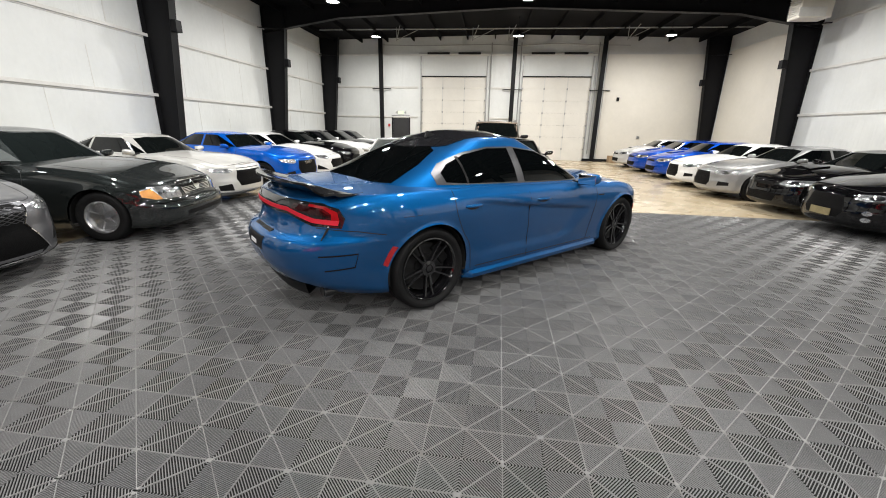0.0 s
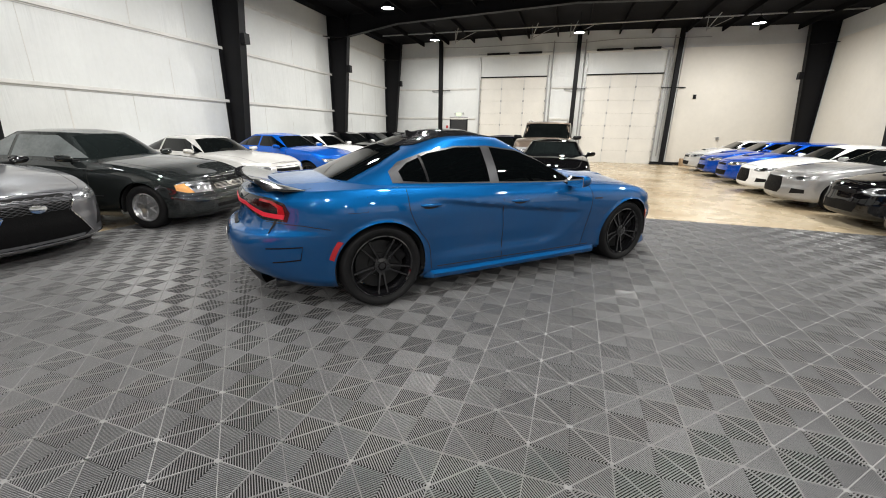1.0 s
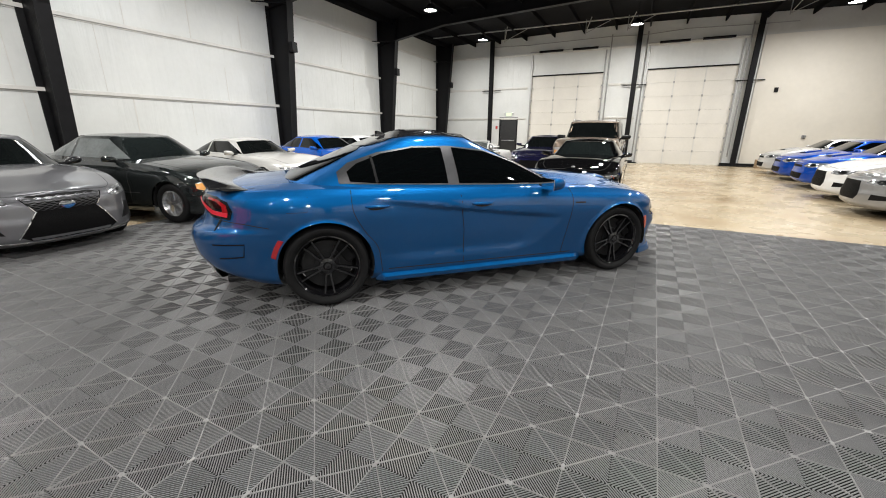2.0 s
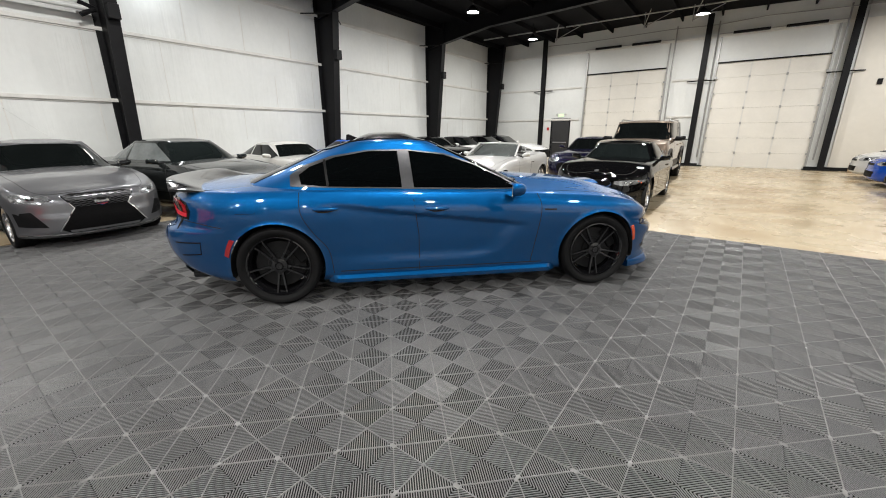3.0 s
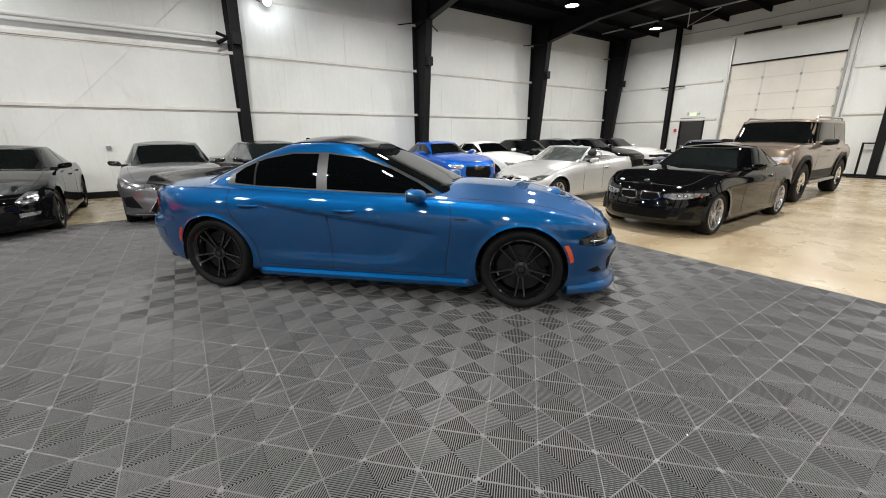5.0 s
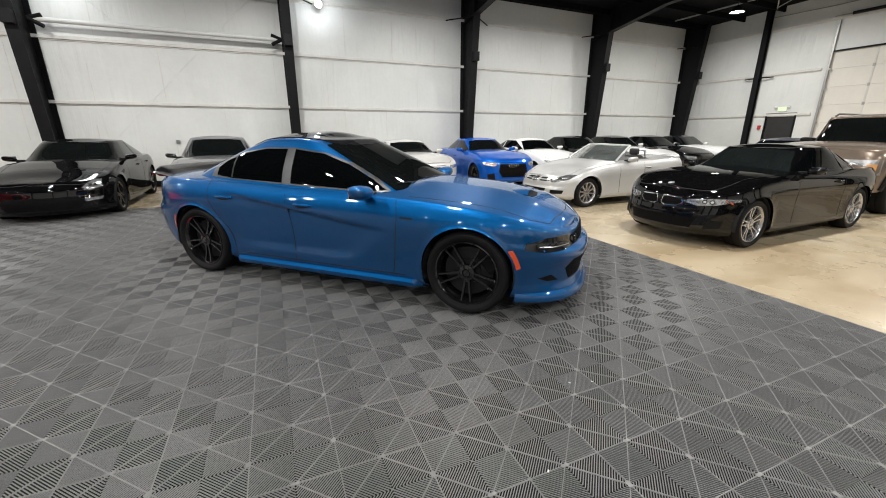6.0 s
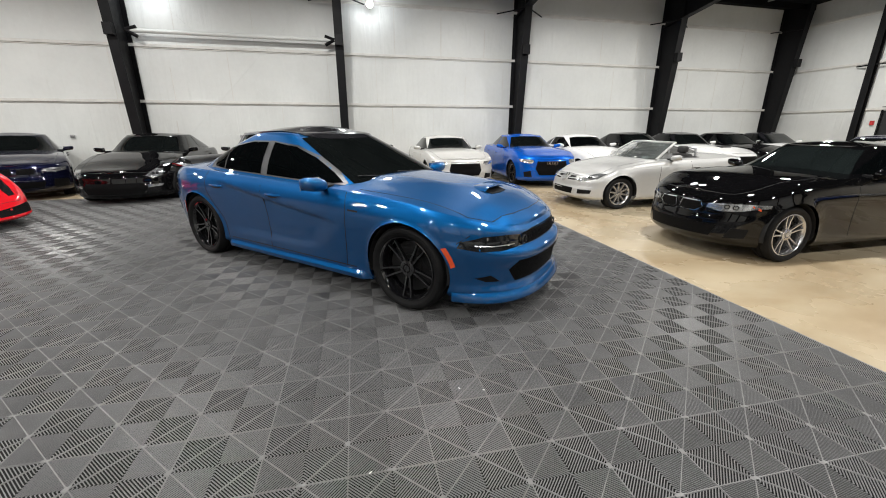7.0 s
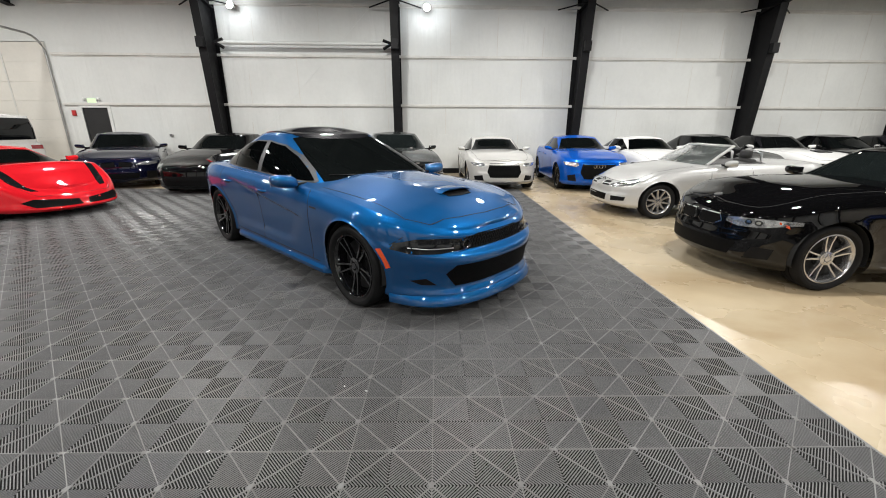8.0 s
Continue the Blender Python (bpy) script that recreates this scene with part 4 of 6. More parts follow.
HERO = dict(
    L=5.10, W=1.905, fo=0.93, wb=3.055, R=0.364, rim_r=0.276, tyre_w=0.275, spoke="fork", spokes=5, rim=RIM_BLACK, paint=BLUE, spin=36,
    arch=0.405, nf=2.5, nr=2.6, count=210, rows=44, flare=0.014, tuck=0.012,
    shoulder=[(-2.55, 0.985), (-2.2, 1.025), (-1.6, 1.035), (-1.0, 1.02), (0.0, 0.99), (0.9, 0.96), (1.6, 0.915), (2.1, 0.84), (2.4, 0.755), (2.55, 0.715)],
    sill=[(-2.55, 0.27), (-2.0, 0.22), (-1.5, 0.2), (1.5, 0.19), (2.1, 0.17), (2.55, 0.17)],
    crown=[(-2.55, 0.015), (-2.0, 0.045), (-1.0, 0.06), (0.9, 0.07), (1.6, 0.065), (2.3, 0.045), (2.55, 0.015)],
    nose=[(0, 0.06), (0.08, 0.02), (0.2, 0.05), (0.4, 0.035), (0.58, 0.0), (0.66, 0.01), (0.72, 0.07), (0.84, 0.085), (0.93, 0.09), (1.0, 0.13)],
    tail=[(0, 0.17), (0.12, 0.04), (0.3, -0.035), (0.45, -0.05), (0.58, -0.02), (0.62, 0.05), (0.8, 0.09), (0.92, 0.08), (1.0, 0.12)],
    side=[(0, 0.085), (0.07, 0.05), (0.16, 0.045), (0.3, 0.034), (0.5, 0.013), (0.72, 0.0), (0.82, 0.004), (0.92, 0.025), (1.0, 0.075)],
    relief=hero_relief, hood=hero_hood,
    cabin=dict(front=[(0, 1.10), (0.25, 0.86), (0.5, 0.59), (0.75, 0.30), (1, 0.0)], rear=[(0, -1.98), (0.5, -1.55), (0.85, -1.12), (1, -0.86)], width=[(0, 0.862), (0.35, 0.80), (0.7, 0.705), (1, 0.60)],
               roof=[(-2.0, 1.20), (-1.5, 1.335), (-0.9, 1.43), (-0.35, 1.462), (0.0, 1.45), (0.6, 1.41), (1.1, 1.36)], nf=6.0, nr=3.8, levels=14, roof_crown=0.05),
    mirror=(0.70, 0.90, 1.01), mirror_size=1.12, handles=((-0.99, 0.87), (0.0, 0.845)),
)
DLO_R = [(-1.19, 1.075), (-0.95, 1.055), (-0.31, 1.035), (-0.335, 1.345), (-0.6, 1.345), (-0.9, 1.295), (-1.12, 1.215), (-1.21, 1.15)]
DLO_F = [(-0.2, 1.032), (0.70, 1.0), (0.79, 1.005), (0.65, 1.085), (0.39, 1.205), (0.10, 1.305), (-0.23, 1.345)]
HERO["panes"] = [
    dict(name="window_surround", poly=[(-1.285, 1.06), (-0.2, 1.018), (0.82, 0.985), (0.835, 1.0), (0.67, 1.10), (0.40, 1.222), (0.10, 1.322), (-0.25, 1.362), (-0.6, 1.362), (-0.93, 1.31), (-1.19, 1.225), (-1.295, 1.15)], view="side", mat=SURROUND, on="cabin", off=0.003, step=0.03, label="brushed dark metal window surround"),
    dict(name="side_window", poly=DLO_R, view="side", mat=TINT, on="cabin", off=0.008, step=0.035, label="black tinted side glass"),
    dict(name="side_window", poly=DLO_F, view="side", mat=TINT, on="cabin", off=0.008, step=0.035, label="black tinted side glass"),
    dict(name="quarter_divider", line=[(-0.96, 1.06), (-0.99, 1.275)], w=0.022, view="side", mat=TRIM_BLACK, on="cabin", off=0.011),
    dict(name="windscreen", poly=[(-0.69, 0.995), (0.69, 0.995), (0.63, 1.21), (0.555, 1.385), (0.3, 1.42), (0, 1.43), (-0.3, 1.42), (-0.555, 1.385), (-0.63, 1.21)], view="front", mat=TINT_SOFT, on="cabin", off=0.006, step=0.035, label="dark windscreen glass"),
    dict(name="rear_window", poly=[(-0.62, 1.075), (0.62, 1.075), (0.57, 1.21), (0.47, 1.325), (0.3, 1.365), (0, 1.385), (-0.3, 1.365), (-0.47, 1.325), (-0.57, 1.21)], view="rear", mat=TINT, on="cabin", off=0.006, step=0.035, label="black tinted rear glass"),
    dict(name="door_seam", line=[(-1.2, 1.02), (-1.19, 0.84), (-1.1, 0.66), (-0.99, 0.5), (-0.96, 0.27)], smooth=True, w=0.0065, view="side", mat=LINER, off=0.0016),
    dict(name="door_seam", line=[(-0.22, 1.0), (-0.17, 0.6), (-0.17, 0.26)], w=0.0065, view="side", mat=LINER, off=0.0016),
    dict(name="door_seam", line=[(0.97, 0.95), (1.0, 0.82), (0.97, 0.55), (0.93, 0.27)], smooth=True, w=0.0065, view="side", mat=LINER, off=0.0016),
    dict(name="sill_seam", line=[(-0.9, 0.285), (1.05, 0.275)], w=0.008, view="side", mat=LINER, off=0.0016),
    dict(name="bumper_seam", line=[(-2.3, 0.79), (-2.05, 0.77), (-1.86, 0.735)], w=0.007, view="side", mat=LINER, off=0.0016),
    dict(name="bumper_seam", line=[(2.16, 0.70), (2.08, 0.64), (2.02, 0.56)], w=0.007, view="side", mat=LINER, off=0.0016),
    dict(name="rear_marker", poly=[(-1.435 + r * math.cos(radians(a)), 0.364 + r * math.sin(radians(a))) for r, turn in ((0.418, (142, 148, 154, 160, 166)), (0.46, (165, 160, 154, 148, 144))) for a in turn], view="side", mat=RED_LENS, off=0.005, label="red side marker"),
    dict(name="front_marker", poly=[(1.62 + r * math.cos(radians(a)), 0.364 + r * math.sin(radians(a))) for r, turn in ((0.418, (34, 28, 22, 16, 10)), (0.455, (11, 16, 22, 28, 32))) for a in turn], view="side", mat=AMBER, off=0.005, label="orange side marker"),
    dict(name="fender_badge", poly=[(1.03, 0.80), (1.15, 0.797), (1.15, 0.812), (1.03, 0.815)], view="side", mat=LINER, off=0.0015),
    dict(name="headlight", poly=[(0.40, 0.575), (0.62, 0.57), (0.80, 0.58), (0.885, 0.61), (0.86, 0.655), (0.74, 0.685), (0.56, 0.68), (0.42, 0.665)], view="front", mat=LAMP_DARK, off=0.004, step=0.035, pair=True, label="smoked headlight"),
    dict(name="headlight_bar", line=[(0.50, 0.60), (0.70, 0.605), (0.80, 0.62)], w=0.008, view="front", mat=SATIN, off=0.008, step=0.035, pair=True),
    dict(name="grille", poly=[(-0.41, 0.575), (0.41, 0.575), (0.40, 0.665), (0.25, 0.685), (-0.25, 0.685), (-0.40, 0.665)], view="front", mat=MESHBLACK, off=0.003, step=0.04, label="black honeycomb grille"),
    dict(name="lower_grille", poly=[(-0.50, 0.29), (0.50, 0.29), (0.58, 0.40), (0.52, 0.475), (-0.52, 0.475), (-0.58, 0.40)], view="front", mat=MESHBLACK, off=0.003, step=0.05, label="black lower grille"),
    # Black patch paints the shading inside the body-coloured corner recess.
    dict(name="corner_vent_shade", poly=[(0.63, 0.31), (0.72, 0.315), (0.78, 0.35), (0.70, 0.37)], view="front", mat=TRIM_BLACK, off=0.003, step=0.04, pair=True, label="bumper corner vent with its shade put in as black"),
    dict(name="tail_light", poly=[(-0.79, 0.795), (-0.62, 0.80), (-0.4, 0.87), (0.4, 0.87), (0.62, 0.80), (0.79, 0.795), (0.80, 0.87), (0.77, 0.94), (0.68, 0.975), (0.4, 0.985), (-0.4, 0.985), (-0.68, 0.975), (-0.77, 0.94), (-0.80, 0.87)], view="rear", mat=LAMP_DARK, off=0.004, step=0.03, label="dark full-width tail light"),
    dict(name="light_bar", poly=[(-0.77, 0.815), (-0.62, 0.825), (-0.4, 0.895), (0.4, 0.895), (0.62, 0.825), (0.77, 0.815), (0.775, 0.85), (0.63, 0.86), (0.41, 0.925), (-0.41, 0.925), (-0.63, 0.86), (-0.775, 0.85)], view="rear", mat=RED_BRIGHT, off=0.009, step=0.03, label="red light strip"),
    dict(name="light_bar_end", poly=[(0.735, 0.852), (0.775, 0.852), (0.765, 0.915), (0.70, 0.955), (0.60, 0.965), (0.60, 0.95), (0.69, 0.938), (0.735, 0.90)], view="rear", mat=RED_LENS, off=0.009, step=0.03, pair=True),
    dict(name="reverse_light", poly=[(0.45, 0.925), (0.64, 0.885), (0.755, 0.88), (0.735, 0.925), (0.62, 0.955), (0.47, 0.96)], view="rear", mat=SMOKE_RED, off=0.008, step=0.04, pair=True),
    # Black line paints the shaded edge of the blue inset in the bumper.
    dict(name="bumper_vent_shade", line=[(-2.33, 0.585), (-2.07, 0.60), (-2.09, 0.49), (-2.29, 0.465)], w=0.011, view="side", mat=TRIM_BLACK, off=0.003, step=0.03),
    dict(name="plate_recess", poly=[(-0.2, 0.56), (0.2, 0.56), (0.22, 0.72), (-0.22, 0.72)], view="rear", mat=TRIM_BLACK, off=0.003, step=0.05),
    dict(name="number_plate_bar", poly=[(-0.07, 0.585), (0.07, 0.585), (0.07, 0.615), (-0.07, 0.615)], view="rear", mat=WHITEBAR, off=0.008, step=0.05),
    dict(name="bonnet_seam", line=[(1.05, 0.80), (1.6, 0.78), (2.1, 0.74), (2.24, 0.6), (2.30, 0.3), (2.32, 0.0), (2.30, -0.3), (2.24, -0.6), (2.1, -0.74), (1.6, -0.78), (1.05, -0.80)], w=0.007, view="top", mat=LINER, off=0.0014),
    dict(name="boot_seam", line=[(-1.95, 0.74), (-2.3, 0.72)], w=0.007, view="top", mat=LINER, off=0.0014, pair=True),
    dict(name="fuel_door", line=[(-1.72, 0.86), (-1.56, 0.86), (-1.55, 0.98)], w=0.004, view="side", mat=LINER, off=0.001),
]
HERO_M = pose(-0.138, 5.014, 0.0, 0, 0, 44.8) @ Matrix.Scale(1.02, 4)
hero, htree, hctree, hxf, hxr = build_car(HERO, HERO_M, "blue metallic sports saloon with black wheels on grey tiles", group="", name="sports_saloon")


def girdle(tree, cx, phi0, phi1, n, z):
    """Points round the body at height z, as met from outside towards (cx, 0)."""
    out = []
    for k in range(n):
        p = phi0 + (phi1 - phi0) * k / (n - 1)
        d = Vector((math.cos(p), math.sin(p), 0))
        h = tree.ray_cast(Vector((cx, 0, z)) + d * 4, -d)[0]
        if h is not None:
            out.append((h, d))
    return out


def hero_extras():
    part("roof_panel", patch(hctree, spline([(0.13, 0.0), (0.11, 0.33), (0.0, 0.50), (-0.35, 0.545), (-0.8, 0.51), (-1.0, 0.44), (-1.08, 0.0), (-1.0, -0.44), (-0.8, -0.51), (-0.35, -0.545), (0.0, -0.50), (0.11, -0.33)], 3), "top", 1, 0.009, 0.03), BLACK_ROOF, hero, "gloss black roof panel", smooth=40)
    for s in (1, -1):
        # side skirts
        bm = bmesh.new()
        rows = []
        for x in np.linspace(hxr + 0.42, hxf - 0.42, 64):
            hit = htree.ray_cast(Vector((x, s * 3, 0.24)), Vector((0, -s, 0)))[0]
            y = abs(hit.y) if hit else 0.9
            e = smoothstep(0.0, 0.08, min(x - hxr - 0.42, hxf - 0.42 - x))
            rows.append([bm.verts.new((x, s * yy, zz)) for yy, zz in ((y - 0.05, 0.26), (y - 0.02 + 0.032 * e, 0.245), (y - 0.025 + 0.055 * e, 0.215), (y - 0.03 + 0.052 * e, 0.175), (y - 0.05, 0.16))])
        for a, c in zip(rows, rows[1:]):
            for k in range(4):
                bm.faces.new((a[k], a[k + 1], c[k + 1], c[k]))
        bm.faces.new(rows[0])
        bm.faces.new(rows[-1])
        bmesh.ops.recalc_face_normals(bm, faces=bm.faces)
        part("side_skirt", bm, BLUE, hero, smooth=35)
    # splitter
    bm = bmesh.new()
    rows = []
    for h, d in girdle(htree, 1.75, -1.3, 1.3, 61, 0.235):
        e = smoothstep(1.3, 0.8, abs(math.atan2(d.y, d.x)))
        rows.append([bm.verts.new((h.x + d.x * o, h.y + d.y * o, z)) for o, z in ((-0.03, 0.25), (0.002 + 0.01 * e, 0.215), (0.004 + 0.04 * e, 0.165), (0.002 + 0.04 * e, 0.145), (-0.1, 0.14))])
    for a, c in zip(rows, rows[1:]):
        for k in range(4):
            bm.faces.new((a[k], a[k + 1], c[k + 1], c[k]))
    bm.faces.new(rows[0])
    bm.faces.new(rows[-1])
    bmesh.ops.recalc_face_normals(bm, faces=bm.faces)
    part("front_splitter", bm, BLUE, hero, smooth=40)
    # boot spoiler
    bm = bmesh.new()
    rows = []
    for a in np.linspace(-1, 1, 33):
        y = a * 0.78
        x = -2.40 + 0.20 * abs(a) ** 2.4
        zd = htree.ray_cast(Vector((x + 0.2, y * 0.93, 3)), Vector((0, 0, -1)))[0]
        z = max(zd.z if zd else 1.05, 1.015) + 0.002
        h = 0.075 * (1 - 0.75 * smoothstep(0.78, 1.0, abs(a)))
        rows.append([bm.verts.new((x + dx, y, z + dz)) for dx, dz in ((0.22, -0.01), (0.10, 0.35 * h), (-0.03, 0.95 * h), (-0.075, h), (-0.075, h - 0.018), (0.0, 0.2 * h), (0.04, -0.012))])
    for a, c in zip(rows, rows[1:]):
        for k in range(6):
            bm.faces.new((a[k], a[k + 1], c[k + 1], c[k]))
    bm.faces.new(rows[0])
    bm.faces.new(rows[-1])
    bmesh.ops.recalc_face_normals(bm, faces=bm.faces)
    part("boot_spoiler", bm, GLOSS_BLACK, hero, "gloss black boot spoiler", smooth=40)
    # rear diffuser and exhaust tips
    bm = bmesh.new()
    rows = []
    for h, d in girdle(htree, -1.9, math.pi - 0.85, math.pi + 0.85, 41, 0.33):
        rows.append([bm.verts.new((h.x + d.x * o, h.y + d.y * o, z)) for o, z in ((-0.03, 0.335), (0.002, 0.325), (-0.006, 0.29), (-0.05, 0.22), (-0.2, 0.21))])
    for a, c in zip(rows, rows[1:]):
        for k in range(4):
            bm.faces.new((a[k], a[k + 1], c[k + 1], c[k]))
    bmesh.ops.recalc_face_normals(bm, faces=bm.faces)
    part("diffuser", bm, TRIM_BLACK, hero, "black lower valance", smooth=40)
    for s in (1, -1):
        bm = bmesh.new()
        tube(bm, [(-2.1, s * 0.6, 0.245), (-2.27, s * 0.6, 0.25)], [0.046, 0.05], 20)
        ex = part("exhaust_tip", bm, GLOSS_BLACK, hero, "dark metal exhaust tip", smooth=40)
        bm = bmesh.new()
        tube(bm, [(-2.26, s * 0.6, 0.25), (-2.274, s * 0.6, 0.25)], 0.041, 20)
        part("bore", bm, LINER, ex)
    # bonnet scoop
    zc = htree.ray_cast(Vector((1.98, 0, 3)), Vector((0, 0, -1)))[0].z
    bm = bmesh.new()
    rows = []
    for a in np.linspace(-1, 1, 17):
        y = a * 0.2
        e = 1 - abs(a) ** 4
        rows.append([bm.verts.new((x, y, zc + z)) for x, z in ((1.5, 0.012), (1.75, 0.014 + 0.022 * e), (1.95, 0.012 + 0.036 * e), (1.985, 0.008 + 0.03 * e), (1.975, 0.005 + 0.02 * e))])
    for a, c in zip(rows, rows[1:]):
        for k in range(4):
            bm.faces.new((a[k], a[k + 1], c[k + 1], c[k]))
    bmesh.ops.recalc_face_normals(bm, faces=bm.faces)
    sc = part("bonnet_scoop", bm, BLUE, hero, smooth=40)
    part("scoop_mouth", patch(htree, [(1.93, -0.175), (2.03, -0.15), (2.045, 0.0), (2.03, 0.15), (1.93, 0.175)], "top", 1, 0.004, 0.04), MESHBLACK, sc)
    # grille brow badges, honeycomb bars and air-catcher rings
    for s in (1, -1):
        hit = htree.ray_cast(Vector((6, s * 0.39, 0.62)), Vector((-1, 0, 0)))[0]
        bm = bmesh.new()
        ring = [(hit.x + 0.012, s * 0.39 + 0.042 * math.cos(k * math.tau / 20), 0.62 + 0.034 * math.sin(k * math.tau / 20)) for k in range(20)]
        tube(bm, ring, 0.009, 6, True)
        part("air_ring", bm, GLOSS_BLACK, hero, smooth=60)
    for k in range(27):
        y = -0.39 + 0.03 * k
        for s in (1, -1):
            a = htree.ray_cast(Vector((6, y - s * 0.022, 0.585)), Vector((-1, 0, 0)))[0]
            c = htree.ray_cast(Vector((6, y + s * 0.022, 0.675)), Vector((-1, 0, 0)))[0]
            bm = bmesh.new()
            tube(bm, [a + Vector((0.006, 0, 0)), c + Vector((0.006, 0, 0))], 0.0028, 4)
            part("grille_bar", bm, TRIM_BLACK, hero)
    # wipers and aerial
    for y0, y1 in ((0.62, -0.05), (-0.02, -0.6)):
        bm = bmesh.new()
        pts = []
        for k in range(7):
            y = y0 + (y1 - y0) * k / 6
            z = 1.015 + 0.03 * k / 6
            h = hctree.ray_cast(Vector((6, y, z)), Vector((-1, 0, 0)))[0]
            if h:
                pts.append(h + Vector((0.02, 0, 0.008)))
        if len(pts) > 2:
            tube(bm, pts, 0.007, 6)
            part("wiper", bm, TRIM_BLACK, hero)
    h = hctree.ray_cast(Vector((-0.75, 0, 3)), Vector((0, 0, -1)))[0]
    bm = bmesh.new()
    vs = [bm.verts.new(h + Vector(p)) for p in ((-0.09, -0.02, -0.005), (0.09, -0.012, -0.005), (0.09, 0.012, -0.005), (-0.09, 0.02, -0.005), (-0.085, -0.005, 0.05), (-0.06, -0.004, 0.055), (-0.06, 0.004, 0.055), (-0.085, 0.005, 0.05))]
    for f in ((0, 1, 5, 4), (1, 2, 6, 5), (2, 3, 7, 6), (3, 0, 4, 7), (4, 5, 6, 7)):
        bm.faces.new([vs[i] for i in f])
    bmesh.ops.recalc_face_normals(bm, faces=bm.faces)
    part("roof_aerial", bm, GLOSS_BLACK, hero)


hero_extras()


# ---- the other cars ----
def std(paint_mat, L=4.65, W=1.83, H=1.40, fo=0.85, wb=2.8, R=0.33, rim_r=0.235, nose_z=0.70, cowl_z=0.93, belt=0.97, deck=1.0, ws=0.85, rf=0.15, rr=-0.75, rb=-1.6,
        nf=2.6, nr=2.8, rim=RIM_SILVER, spoke="plain", spokes=5, box_n=0, narrow=0.33, arch=None, sill=0.18, glass=TINT, screen=TINT_SOFT, nose=None, tail=None, doors=2, **more):
    h2 = L / 2
    xf = h2 - fo
    sp = dict(L=L, W=W, fo=fo, wb=wb, R=R, rim_r=rim_r, tyre_w=0.235, spoke=spoke, spokes=spokes, rim=rim, paint=paint_mat, arch=arch or R + 0.05, nf=nf, nr=nr, count=84, rows=18, arch_top=2 * R + 0.16,
              shoulder=[(-h2, deck - 0.05), (-h2 + 0.4, deck), (-0.6, belt + 0.02), (ws - 0.05, cowl_z), (xf, cowl_z * 0.45 + nose_z * 0.55 + 0.06), (h2 - 0.3, nose_z + 0.05), (h2, nose_z)],
              sill=[(-h2, sill + 0.06), (-h2 + 0.6, sill), (h2 - 0.6, sill), (h2, sill)],
              crown=[(-h2, 0.015), (-h2 + 0.5, 0.04), (ws, 0.06), (xf, 0.06), (h2 - 0.25, 0.05), (h2, 0.012)],
              nose=nose or [(0, 0.1), (0.1, 0.02), (0.2, 0.0), (0.45, 0.0), (0.58, 0.02), (0.8, 0.035), (0.92, 0.06), (1.0, 0.14)],
              tail=tail or [(0, 0.2), (0.15, 0.06), (0.35, 0.0), (0.55, 0.02), (0.8, 0.06), (1.0, 0.12)],
              side=[(0, 0.06), (0.08, 0.02), (0.2, 0.02), (0.45, 0.012), (0.72, 0.0), (0.88, 0.02), (1.0, 0.075)],
              mirror=(ws - 0.42, W / 2 - 0.06, belt + 0.06), mirror_size=0.95, handles=((-0.45, belt - 0.13),) if doors == 2 else ((-0.1, belt - 0.14), (-1.0, belt - 0.12)))
    w0 = W / 2 - 0.085
    g = dict(front=[(0, ws + 0.04), (0.5, (ws + rf) / 2 + 0.03), (1, rf)], rear=[(0, rb), (0.5, (rb + rr) / 2 - 0.06), (1, rr)],
             width=[(0, w0), (0.4, w0 - 0.3 * narrow), (1, W / 2 - narrow)],
             roof=[(rb, H - 0.16), (rr - 0.2, H - 0.05), ((rf + rr) / 2, H - 0.03), (rf, H - 0.045), (ws, H - 0.2)], nf=box_n or 4.2, nr=box_n or 3.4, levels=9, roof_crown=0.03)
    sp["cabin"] = g
    gf, gr, roof, zs, gw = lerp_table(g["front"]), lerp_table(g["rear"]), lerp_table(g["roof"]), lerp_table(sp["shoulder"]), lerp_table(g["width"])

    def zz(x, v):
        lo = zs(x) - 0.03
        return lo + v * (roof(x) - 0.02 - lo)
    ins = 0.1 if box_n else 0.2
    lo_v, hi_v = 0.2, 0.9
    fr = lambda v: gf(v) - ins - 0.05 * v
    re = lambda v: gr(v) + ins + 0.08
    split = (fr(0.5) + re(0.5)) / 2 - (0.25 if doors == 2 else 0.0)
    panes = []
    A = [(re(lo_v), zz(re(lo_v), lo_v)), (split - 0.03, zz(split, lo_v)), (split - 0.03, zz(split, hi_v)), ((split + re(hi_v)) / 2, zz((split + re(hi_v)) / 2, hi_v)), (re(hi_v), zz(re(hi_v), hi_v)), (re(0.55), zz(re(0.55), 0.55))]
    B = [(split + 0.03, zz(split, lo_v)), (fr(lo_v), zz(fr(lo_v), lo_v)), (fr(0.55), zz(fr(0.55), 0.55)), (fr(hi_v), zz(fr(hi_v), hi_v)), (split + 0.03, zz(split, hi_v))]
    panes.append(dict(name="side_window", poly=A, view="side", mat=glass, on="cabin", off=0.004))
    panes.append(dict(name="side_window", poly=B, view="side", mat=glass, on="cabin", off=0.004))
    xa, xc = gf(0.12), gf(0.93)
    wa, wm, wc = gw(0.12) * (0.95 if box_n else 0.87), gw(0.55) * (0.94 if box_n else 0.86), gw(0.93) * (0.93 if box_n else 0.85)
    za, zm, zc = zz(xa, 0.14), zz(gf(0.55), 0.55), zz(xc, 0.95)
